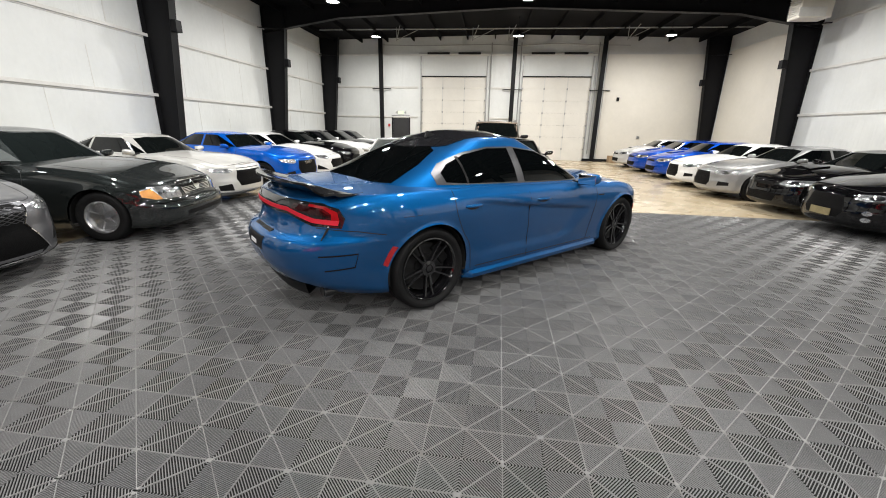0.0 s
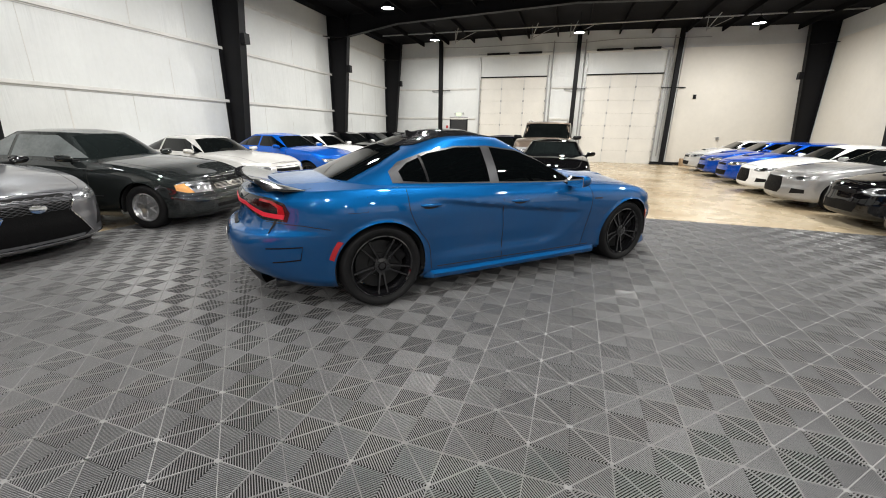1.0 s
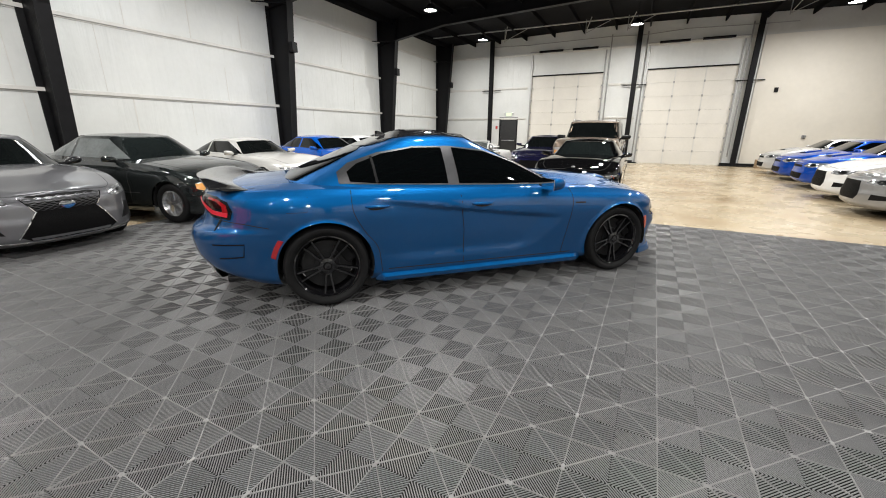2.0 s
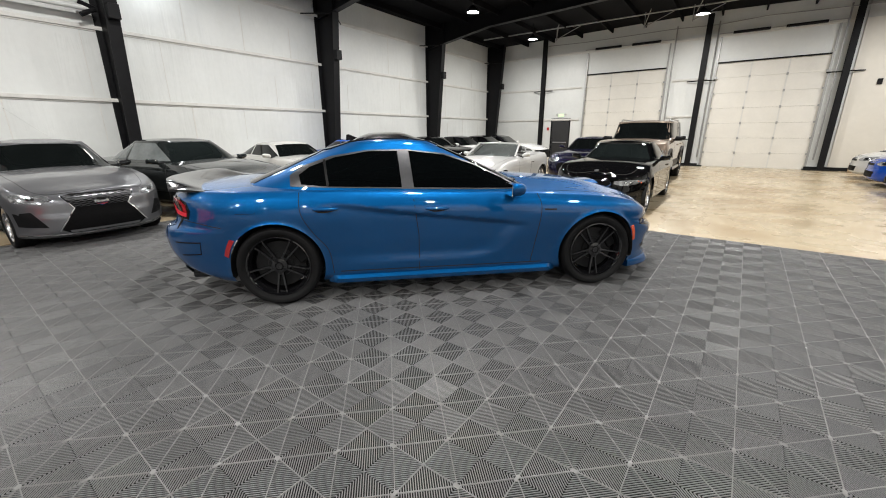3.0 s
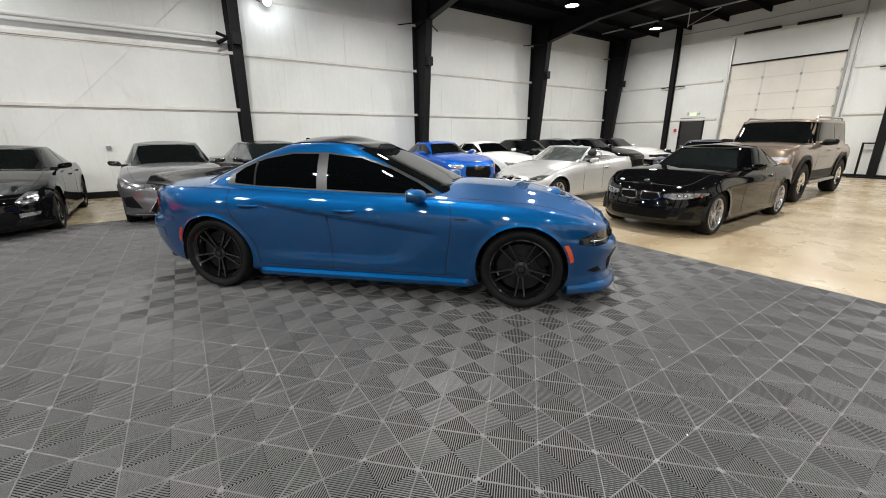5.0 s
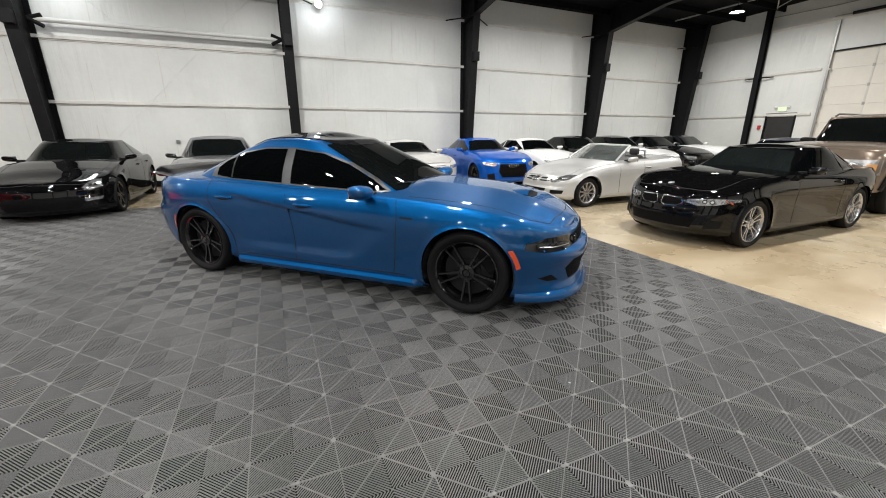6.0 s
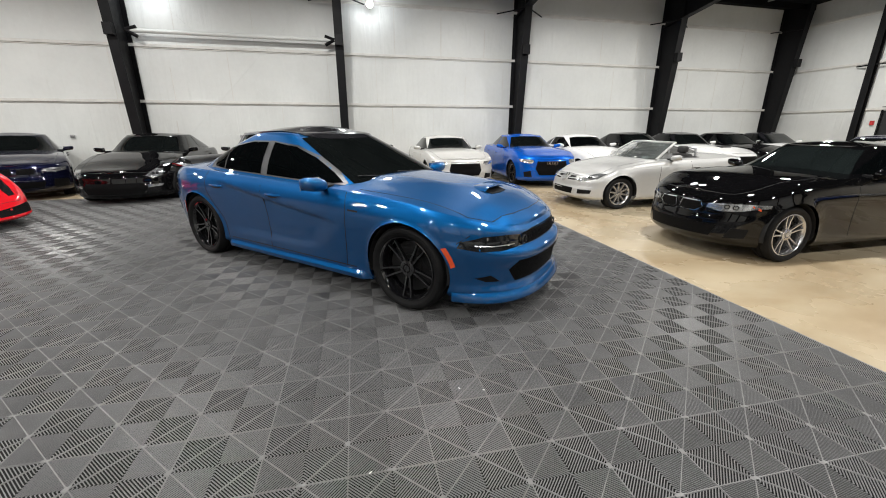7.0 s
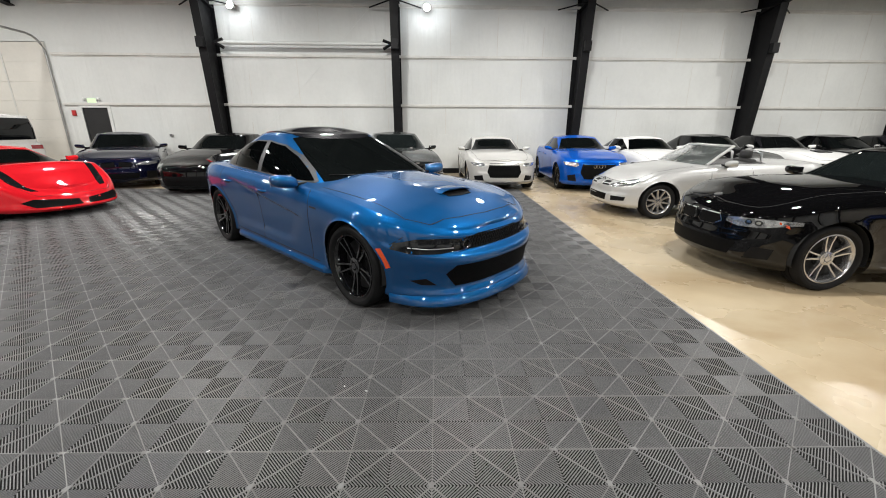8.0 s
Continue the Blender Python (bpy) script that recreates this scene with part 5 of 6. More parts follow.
    panes.append(dict(name="windscreen", poly=[(-wa, za), (wa, za), (wm, zm), (wc, zc - 0.02), (wc * 0.5, zc + 0.005), (-wc * 0.5, zc + 0.005), (-wc, zc - 0.02), (-wm, zm)], view="front", mat=screen, on="cabin", off=0.004))
    ra, rc = gr(0.14), gr(0.92)
    panes.append(dict(name="rear_window", poly=[(-wa * 0.9, zz(ra, 0.2)), (wa * 0.9, zz(ra, 0.2)), (wc * 0.92, zz(rc, 0.92)), (-wc * 0.92, zz(rc, 0.92))], view="rear", mat=glass, on="cabin", off=0.004))
    seams = [split, fr(0.1) + 0.08] + ([re(0.1) + 0.05] if doors == 4 else [])
    for x in seams:
        panes.append(dict(name="door_seam", line=[(x, zs(x) - 0.03), (x, 0.6), (x - 0.03, sill + 0.1)], w=0.009, view="side", mat=LINER, off=0.0016))
    panes.append(dict(name="bonnet_seam", line=[(ws + 0.12, 0.40 * W), (xf, 0.39 * W), (h2 - 0.3, 0.33 * W), (h2 - 0.17, 0.15 * W), (h2 - 0.16, 0), (h2 - 0.17, -0.15 * W), (h2 - 0.3, -0.33 * W), (xf, -0.39 * W), (ws + 0.12, -0.40 * W)], smooth=True, w=0.006, view="top", mat=LINER, off=0.0014))
    sp["panes"] = panes
    for k, v in more.items():
        sp[k] = v
    return sp


def front(sp, hl=None, hl_mat=LAMP_CLEAR, grille=(), grille_mat=MESHBLACK, intakes=(), fogs=(), tails=True, chrome=(), amber=None, plate=None, bulbs=False):
    """Lamps, grilles and intakes of a car's face; polygons in (y, z), given for one side where they come in pairs."""
    p = sp["panes"]
    for g in grille:
        p.append(dict(name="grille", poly=g, view="front", mat=grille_mat, off=0.003, step=0.05, label="dark grille"))
    for g in chrome:
        k = len(g) // 2
        for h in ((g[:k + 1], g[k:]) if g[0] == g[-1] else (g,)):
            p.append(dict(name="bright_trim", line=h, w=0.012, view="front", mat=CHROME, off=0.01, step=0.03, label="bright metal trim"))
    if hl:
        p.append(dict(name="headlight", poly=hl, view="front", mat=hl_mat, off=0.004, step=0.04, pair=True, label="clear headlight"))
        cy, cz = sum(q[0] for q in hl) / len(hl), sum(q[1] for q in hl) / len(hl)
        r = (0.24 if bulbs else 0.12) * (max(q[1] for q in hl) - min(q[1] for q in hl))
        for o in (-1.35 * r, 1.35 * r):
            for rr, mt, of in ((r, LAMP_DARK, 0.007), (0.6 * r, CHROME, 0.010)):
                p.append(dict(name="headlight_reflector", poly=[(cy + o + rr * math.cos(k * math.tau / 14), cz + rr * math.sin(k * math.tau / 14)) for k in range(14)], view="front", mat=mt, off=of, step=0.05, pair=True))
    for g in intakes:
        p.append(dict(name="air_intake", poly=g, view="front", mat=TRIM_BLACK, off=0.003, step=0.05, pair=True))
    for g in fogs:
        p.append(dict(name="fog_lamp", poly=g, view="front", mat=LAMP_CLEAR, off=0.006, step=0.04, pair=True))
    if amber:
        p.append(dict(name="indicator", poly=amber, view="front", mat=PALE_AMBER, off=0.007, step=0.04, pair=True, label="amber indicator lens"))
    if plate:
        p.append(dict(name="number_plate", poly=plate, view="front", mat=TRIM_BLACK, off=0.012, step=0.05))
    if tails:
        w, z = sp["W"] / 2, sp["shoulder"][0][1]
        p.append(dict(name="tail_light", poly=[(w * 0.45, z - 0.16), (w * 0.86, z - 0.17), (w * 0.86, z - 0.05), (w * 0.45, z - 0.05)], view="rear", mat=RED_LENS, off=0.004, step=0.05, pair=True, label="red tail light"))
    return sp


def nose_at(sp, x, y, heading, z=-0.018):
    """Pose of a car from where its nose stands."""
    a = radians(heading)
    return pose(x - math.cos(a) * sp["L"] / 2, y - math.sin(a) * sp["L"] / 2, z, 0, 0, heading)


GREY_P = paint("grey_metallic_paint", (0.165, 0.167, 0.178), 0.65, 0.3)
BLACK_P = paint("black_paint", (0.003, 0.003, 0.0034), 0.0, 0.3, 1.47)
WHITE_P = paint("white_paint", (0.72, 0.72, 0.71), 0.0, 0.3)
SILVER_P = paint("silver_paint", (0.56, 0.56, 0.55), 0.4, 0.35)
PALE_P = paint("pale_silver_paint", (0.60, 0.59, 0.565), 0.3, 0.3)
GUNSILVER_P = paint("grey_silver_paint", (0.30, 0.30, 0.30), 0.5, 0.32)
VIVID_P = paint("vivid_blue_paint", (0.003, 0.09, 0.46), 0.3, 0.3)
RALLY_P = paint("rally_blue_paint", (0.004, 0.055, 0.36), 0.3, 0.3)
NAVY_P = paint("navy_paint", (0.005, 0.006, 0.02), 0.3, 0.3, 1.58)
PURPLE_P = paint("dark_violet_blue_paint", (0.008, 0.008, 0.03), 0.3, 0.3)
GREENBLACK_P = paint("green_black_paint", (0.016, 0.019, 0.019), 0.4, 0.35, 1.68)
RED_P = paint("red_paint", (0.62, 0.012, 0.02), 0.05, 0.3)
TAN_P = paint("pewter_tan_paint", (0.21, 0.165, 0.13), 0.5, 0.3)
PALE_SCREEN = material("pale_windscreen_glass", (0.008, 0.0105, 0.0105), 0.02, 0, 0, 0.35, 1.6, spec=0.48)
CLEAR_SIDE = material("pale_side_glass", (0.10, 0.11, 0.11), 0.03, 0, 0, 0.3, 2.5, spec=0.6)

HEX = [(-0.36, 0.36), (0.36, 0.36), (0.44, 0.5), (0.38, 0.72), (-0.38, 0.72), (-0.44, 0.5)]

# row along the west wall
lex = front(std(GREY_P, 4.86, 1.84, 1.50, 0.86, 2.85, 0.34, 0.24, nose_z=0.76, cowl_z=1.0, belt=1.0, deck=1.05, ws=0.95, rf=0.2, rr=-0.95, rb=-1.75, doors=4, nf=2.6),
            hl=[(0.50, 0.70), (0.62, 0.66), (0.84, 0.70), (0.86, 0.78), (0.78, 0.79), (0.52, 0.755)],
            grille=[[(-0.40, 0.24), (0.40, 0.24), (0.50, 0.30), (0.30, 0.58), (0.40, 0.74), (0.30, 0.77), (-0.30, 0.77), (-0.40, 0.74), (-0.30, 0.58), (-0.50, 0.30)]],
            chrome=[[(-0.51, 0.28), (-0.31, 0.58), (-0.41, 0.745)], [(0.51, 0.28), (0.31, 0.58), (0.41, 0.745)], [(-0.88, 0.245), (-0.5, 0.225), (0, 0.22), (0.5, 0.225), (0.88, 0.245)]],
            intakes=[[(0.60, 0.34), (0.84, 0.36), (0.86, 0.54), (0.72, 0.56)]], bulbs=False)
lex["mirror_paint"] = GLOSS_BLACK
c, t1, t2, a, b = build_car(lex, nose_at(lex, -4.60, 3.12, 2), "dark grey metallic saloon with a spindle grille, by the wall")
for k in range(9):
    z = 0.60 + k * 0.017
    hw = 0.30 + (z - 0.58) * 0.55
    zig = [(-hw + 2 * hw * q / 16, z + (0.007 if (q + k) % 2 else -0.007)) for q in range(17)]
    part("grille_slat", patch(t1, band(zig, 0.005), "front", 1, 0.008, 0.06), SURROUND, c)
part("emblem", patch(t1, spline([(-0.085, 0.64), (0, 0.585), (0.085, 0.64), (0, 0.695)], 6), "front", 1, 0.014, 0.04), CHROME, c, "bright oval emblem", smooth=40)

merc = front(std(GREENBLACK_P, 5.06, 1.91, 1.47, 0.92, 2.945, 0.335, 0.215, nose_z=0.74, cowl_z=0.99, belt=0.99, deck=1.03, ws=0.95, rf=0.28, rr=-0.85, rb=-1.7, nf=3.6, nr=4.0, spoke="dish", spokes=5, rim=RIM_SILVER, glass=CLEAR_SIDE, screen=PALE_SCREEN, narrow=0.36,
                 nose=[(0, 0.12), (0.1, 0.03), (0.2, 0.0), (0.42, 0.0), (0.52, 0.02), (0.58, 0.09), (0.75, 0.12), (0.92, 0.15), (1.0, 0.22)]),
             hl=[(0.43, 0.55), (0.80, 0.555), (0.885, 0.60), (0.875, 0.69), (0.80, 0.725), (0.45, 0.72)], amber=[(0.73, 0.556), (0.80, 0.558), (0.885, 0.602), (0.88, 0.68), (0.80, 0.70)],
             grille=[[(-0.34, 0.58), (0.34, 0.58), (0.40, 0.72), (0.30, 0.745), (-0.30, 0.745), (-0.40, 0.72)]],
             chrome=[[(-0.345, 0.575), (0.345, 0.575)], [(0.345, 0.575), (0.41, 0.72), (0.3, 0.752), (-0.3, 0.752), (-0.41, 0.72), (-0.345, 0.575)], [(-0.92, 0.50), (-0.6, 0.50), (0.0, 0.50), (0.6, 0.50), (0.92, 0.50)]],
             intakes=[[(0.0, 0.30), (0.5, 0.30), (0.5, 0.36), (0.0, 0.36)]], bulbs=False)
c, t1, t2, a, b = build_car(merc, nose_at(merc, -4.42, 5.72, 12, 0.0), "black older luxury coupe with amber-cornered headlights and bright wheels")
for k in range(7):
    z = 0.595 + k * 0.021
    hw = 0.34 + (z - 0.58) * 0.4
    part("grille_slat", patch(t1, band([(-hw, z), (hw, z)], 0.008), "front", 1, 0.009, 0.06), CHROME, c)
part("emblem", patch(t1, [(0.075 * math.cos(k * math.tau / 20), 0.665 + 0.07 * math.sin(k * math.tau / 20)) for k in range(20)], "front", 1, 0.016, 0.04), CHROME, c, "round bright emblem", smooth=40)
part("side_trim", patch(t1, band([(-2.2, 0.5), (-1.5, 0.5), (0.0, 0.5), (1.0, 0.5)], 0.014), "side", -1, 0.006, 0.08), CHROME, c)

audiw = front(std(PALE_P, 4.65, 1.86, 1.37, 0.86, 2.75, 0.345, 0.25, nose_z=0.76, cowl_z=0.95, belt=0.96, deck=0.98, ws=0.85, rf=0.15, rr=-0.8, rb=-1.75, nf=2.6, spoke="twin"),
              hl=[(0.50, 0.66), (0.58, 0.63), (0.80, 0.66), (0.84, 0.73), (0.52, 0.72)], grille=[HEX], intakes=[[(0.52, 0.28), (0.74, 0.29), (0.76, 0.39), (0.56, 0.42)]])
c, t1, t2, a, b = build_car(audiw, nose_at(audiw, -5.15, 8.12, 0), "pale silver two-door coupe with a black hexagonal grille")
part("front_lip", patch(t1, band([(-0.85, 0.25), (-0.5, 0.235), (0.5, 0.235), (0.85, 0.25)], 0.03), "front", 1, 0.02, 0.05), SATIN, c)

audib = front(std(VIVID_P, 4.48, 1.80, 1.41, 0.84, 2.63, 0.335, 0.245, nose_z=0.80, cowl_z=0.99, belt=0.99, deck=1.03, ws=0.85, rf=0.15, rr=-0.9, rb=-1.65, nf=2.9, rim=RIM_BLACK, spoke="twin", doors=4),
              hl=[(0.50, 0.68), (0.58, 0.64), (0.80, 0.68), (0.83, 0.76), (0.52, 0.75)], grille=[[(-0.36, 0.34), (0.36, 0.34), (0.46, 0.5), (0.40, 0.75), (-0.40, 0.75), (-0.46, 0.5)]], intakes=[[(0.54, 0.28), (0.72, 0.29), (0.74, 0.42), (0.58, 0.46)]])
c, t1, t2, a, b = build_car(audib, nose_at(audib, -4.95, 10.5, -4), "vivid blue compact saloon with a large black grille")
for k in range(4):
    y = -0.105 + 0.07 * k
    h = t1.ray_cast(Vector((6, y, 0.66)), Vector((-1, 0, 0)))[0]
    bm = bmesh.new()
    tube(bm, [(h.x + 0.012, y + 0.045 * math.cos(q * math.tau / 18), 0.66 + 0.045 * math.sin(q * math.tau / 18)) for q in range(18)], 0.006, 6, True)
    part("emblem_ring", bm, CHROME, c, smooth=60)

GEN_HL = [(0.48, 0.64), (0.60, 0.61), (0.80, 0.65), (0.82, 0.74), (0.52, 0.71)]
GEN_GR = [(-0.40, 0.34), (0.40, 0.34), (0.46, 0.5), (0.36, 0.60), (-0.36, 0.60), (-0.46, 0.5)]
whitec = front(std(WHITE_P, 4.6, 1.85, 1.39, nf=2.6, deck=1.02, belt=1.0, cowl_z=0.97, screen=TINT), hl=GEN_HL, grille=[GEN_GR], intakes=[[(0.56, 0.28), (0.82, 0.3), (0.82, 0.44)]])
build_car(whitec, nose_at(whitec, -5.0, 12.75, 0), "white two-door coupe with dark glass by the wall")
blackc = front(std(BLACK_P, 4.9, 1.88, 1.45, doors=4, deck=1.06, belt=1.02, cowl_z=1.0, nose_z=0.78), hl=GEN_HL, grille=[GEN_GR])
build_car(blackc, nose_at(blackc, -5.1, 15.0, 0), "black saloon with black glass by the wall")
whited = front(std(WHITE_P, 5.0, 1.9, 1.45, fo=0.95, wb=2.95, nose_z=0.8, cowl_z=1.0, belt=1.03, deck=1.05, ws=0.75, rf=0.1, roof_paint=BLACK_ROOF), hl=[(0.5, 0.62), (0.8, 0.64), (0.8, 0.73), (0.5, 0.73)], hl_mat=LAMP_DARK, grille=[[(-0.5, 0.6), (0.5, 0.6), (0.5, 0.74), (-0.5, 0.74)], GEN_GR])
c, t1, t2, a, b = build_car(whited, nose_at(whited, -4.9, 17.0, 0), "white muscle coupe with a black roof by the wall")
part("bonnet_scoop", patch(t1, [(1.5, -0.2), (1.75, -0.2), (1.75, 0.2), (1.5, 0.2)], "top", 1, 0.02, 0.05), TRIM_BLACK, c)
build_car(blackc, nose_at(blackc, -5.0, 19.1, 0), "black saloon with black glass by the wall")
build_car(whited, nose_at(whited, -5.0, 21.2, 0), "white coupe with a black roof near the end wall")

# sports car and saloons beyond the grey saloon
blks = front(std(BLACK_P, 4.90, 1.93, 1.45, 0.95, 2.85, 0.355, 0.262, nose_z=0.66, cowl_z=0.98, belt=1.0, deck=1.02, ws=0.95, rf=0.2, rr=-1.0, rb=-2.2, doors=4, nf=2.3, nr=2.8, rim=RIM_BLACK, spoke="twin", sill=0.15),
             hl=[(0.56, 0.60), (0.66, 0.55), (0.80, 0.60), (0.80, 0.72), (0.68, 0.73)], grille=[[(-0.5, 0.24), (0.5, 0.24), (0.58, 0.36), (0.5, 0.46), (-0.5, 0.46), (-0.58, 0.36)]], fogs=[[(0.58, 0.36), (0.78, 0.37), (0.80, 0.42), (0.58, 0.42)]])
build_car(blks, nose_at(blks, -4.55, 0.38, 1), "glossy black four-door sports saloon with black wheels")
navy = front(std(NAVY_P, 4.9, 1.9, 1.46, 0.85, 2.9, 0.34, 0.245, doors=4, nose_z=0.76, cowl_z=0.98, belt=1.0, deck=1.05, rim=RIM_BLACK), hl=[(0.42, 0.64), (0.62, 0.61), (0.84, 0.64), (0.84, 0.71), (0.5, 0.70)], grille=[[(0.03, 0.58), (0.3, 0.58), (0.33, 0.68), (0.05, 0.70)], [(-0.3, 0.58), (-0.03, 0.58), (-0.05, 0.70), (-0.33, 0.68)], [(-0.4, 0.26), (0.4, 0.26), (0.46, 0.42), (-0.46, 0.42)]],
             chrome=[[(-0.35, 0.57), (-0.34, 0.69), (-0.04, 0.71), (0.04, 0.71), (0.34, 0.69), (0.35, 0.57)]], intakes=[[(0.56, 0.26), (0.84, 0.28), (0.84, 0.44), (0.6, 0.46)]])
build_car(navy, nose_at(navy, -5.6, -1.9, 30), "dark navy saloon with a bright-edged grille")

fer = front(std(RED_P, 4.57, 1.95, 1.21, 1.0, 2.65, 0.345, 0.26, nose_z=0.50, cowl_z=0.86, belt=0.86, deck=0.98, ws=1.05, rf=0.25, rr=-0.25, rb=-1.5, nf=2.4, nr=3.2, rim=RIM_BLACK, sill=0.13, narrow=0.42,
                nose=[(0, 0.06), (0.12, 0.0), (0.3, 0.04), (0.5, 0.06), (0.7, 0.12), (0.85, 0.22), (1.0, 0.38)]),
            grille=[[(0.05, 0.20), (0.66, 0.21), (0.78, 0.30), (0.66, 0.355), (0.08, 0.30)], [(-0.66, 0.21), (-0.05, 0.20), (-0.08, 0.30), (-0.66, 0.355), (-0.78, 0.30)]])
fer["shoulder"] = [(-2.285, 0.93), (-1.9, 0.98), (-1.35, 1.0), (-0.6, 0.90), (0.6, 0.84), (1.285, 0.86), (1.75, 0.74), (2.05, 0.60), (2.285, 0.47)]
fer["arch"], fer["arch_top"] = 0.375, 0.78
fer["panes"].append(dict(name="headlight", poly=[(1.36, 0.70), (1.7, 0.60), (1.96, 0.50), (1.95, 0.60), (1.74, 0.72), (1.42, 0.80)], view="top", mat=LAMP_DARK, off=0.004, step=0.03, pair=True, label="swept smoked headlight"))
build_car(fer, nose_at(fer, -2.45, -0.15, 74, 0.0), "bright red low mid-engined sports car on the tiles")

# boxy off-roader in the corner
gw = front(std(WHITE_P, 4.6, 1.86, 1.97, 0.75, 2.85, 0.40, 0.25, nose_z=1.08, cowl_z=1.14, belt=1.16, deck=1.16, ws=0.75, rf=0.55, rr=-2.2, rb=-2.26, nf=9, nr=12, box_n=9, narrow=0.14, arch=0.47, arch_top=1.0, sill=0.35, rim=RIM_BLACK, doors=4,
               nose=[(0, 0.05), (0.3, 0.0), (0.6, 0.02), (1.0, 0.05)], tail=[(0, 0.05), (0.4, 0.0), (1.0, 0.02)]),
           hl=[(0.55, 0.82), (0.75, 0.82), (0.75, 1.0), (0.55, 1.0)], grille=[[(-0.45, 0.8), (0.45, 0.8), (0.45, 1.02), (-0.45, 1.02)]])
build_car(gw, pose(-7.3, -8.2, -0.018, 0, 0, -90), "boxy white off-road wagon with dark glass")

# row standing on the concrete, facing the tiles
bmw = front(std(BLACK_P, 4.64, 1.83, 1.375, 0.80, 2.81, 0.335, 0.25, nose_z=0.78, cowl_z=0.97, belt=0.96, deck=0.98, ws=0.80, rf=0.1, rr=-0.85, rb=-1.75, nf=2.2, screen=PALE_SCREEN, spoke="fork", spokes=5, rim=RIM_SILVER),
            hl=[(0.37, 0.615), (0.50, 0.585), (0.66, 0.60), (0.85, 0.66), (0.85, 0.695), (0.60, 0.685), (0.38, 0.665)],
            grille=[[(0.03, 0.58), (0.08, 0.555), (0.25, 0.56), (0.325, 0.61), (0.29, 0.67), (0.05, 0.675)], [(-0.03, 0.58), (-0.08, 0.555), (-0.25, 0.56), (-0.325, 0.61), (-0.29, 0.67), (-0.05, 0.675)], [(-0.46, 0.28), (0.46, 0.28), (0.52, 0.42), (-0.52, 0.42)]],
            chrome=[[(0.03, 0.577), (0.08, 0.55), (0.25, 0.555), (0.33, 0.61), (0.295, 0.675), (0.05, 0.68), (0.03, 0.577)], [(-0.03, 0.577), (-0.08, 0.55), (-0.25, 0.555), (-0.33, 0.61), (-0.295, 0.675), (-0.05, 0.68), (-0.03, 0.577)]],
            intakes=[[(0.58, 0.27), (0.74, 0.29), (0.76, 0.40), (0.64, 0.40)]], bulbs=True)
bmw["panes"].append(dict(name="side_marker", poly=[(1.93, 0.62), (2.0, 0.66), (2.0, 0.68), (1.94, 0.65)], view="side", mat=AMBER, off=0.004))
c, t1, t2, a, b = build_car(bmw, nose_at(bmw, 0.58, 9.28, -90), "black two-door coupe with twin rounded grilles and silver wheels")
part("emblem", patch(t1, [(2.10 + 0.042 * math.cos(k * math.tau / 20), 0.042 * math.sin(k * math.tau / 20)) for k in range(20)], "top", 1, 0.008, 0.03), SATIN, c, "round metal emblem", smooth=40)

violet = front(std(PURPLE_P, 4.8, 1.88, 1.42, doors=4, deck=1.03, belt=1.0), hl=GEN_HL, grille=[GEN_GR])
build_car(violet, nose_at(violet, -1.55, 14.3, -90), "dark violet-blue saloon on the concrete")

hum = front(std(TAN_P, 4.82, 2.06, 1.95, 0.85, 3.12, 0.45, 0.24, nose_z=1.22, cowl_z=1.30, belt=1.30, deck=1.28, ws=0.72, rf=0.42, rr=-2.25, rb=-2.36, nf=8, nr=12, box_n=8, narrow=0.2, arch=0.53, arch_top=1.1, sill=0.45, rim=CHROME, spoke="plain", spokes=7, doors=4, tyre_w=0.32, tuck=-0.02,
                nose=[(0, 0.1), (0.2, 0.02), (0.5, 0.0), (0.8, 0.03), (1.0, 0.08)], tail=[(0, 0.05), (0.4, 0.0), (1.0, 0.02)], mirror_size=1.35, mirror_paint=TRIM_BLACK, glass=TINT),
            hl=[(0.50, 0.84), (0.62, 0.82), (0.74, 0.84), (0.76, 0.96), (0.62, 1.0), (0.50, 0.96)], amber=[(0.80, 0.86), (0.93, 0.86), (0.93, 0.97), (0.80, 0.97)],
            grille=[[(-0.98, 0.78), (0.98, 0.78), (0.98, 1.05), (-0.98, 1.05)]], grille_mat=SATIN, intakes=[[(0.0, 0.5), (0.9, 0.5), (0.9, 0.72), (0.0, 0.72)]])
c, t1, t2, a, b = build_car(hum, nose_at(hum, 0.15, 14.3, -90), "pewter tan boxy off-road truck with bright grille")
for k in range(8):
    y = -0.38 + k * 0.108
    part("grille_slot", patch(t1, [(y - 0.028, 0.82), (y + 0.028, 0.82), (y + 0.028, 1.02), (y - 0.028, 1.02)], "front", 1, 0.008, 0.06), MESHBLACK, c)
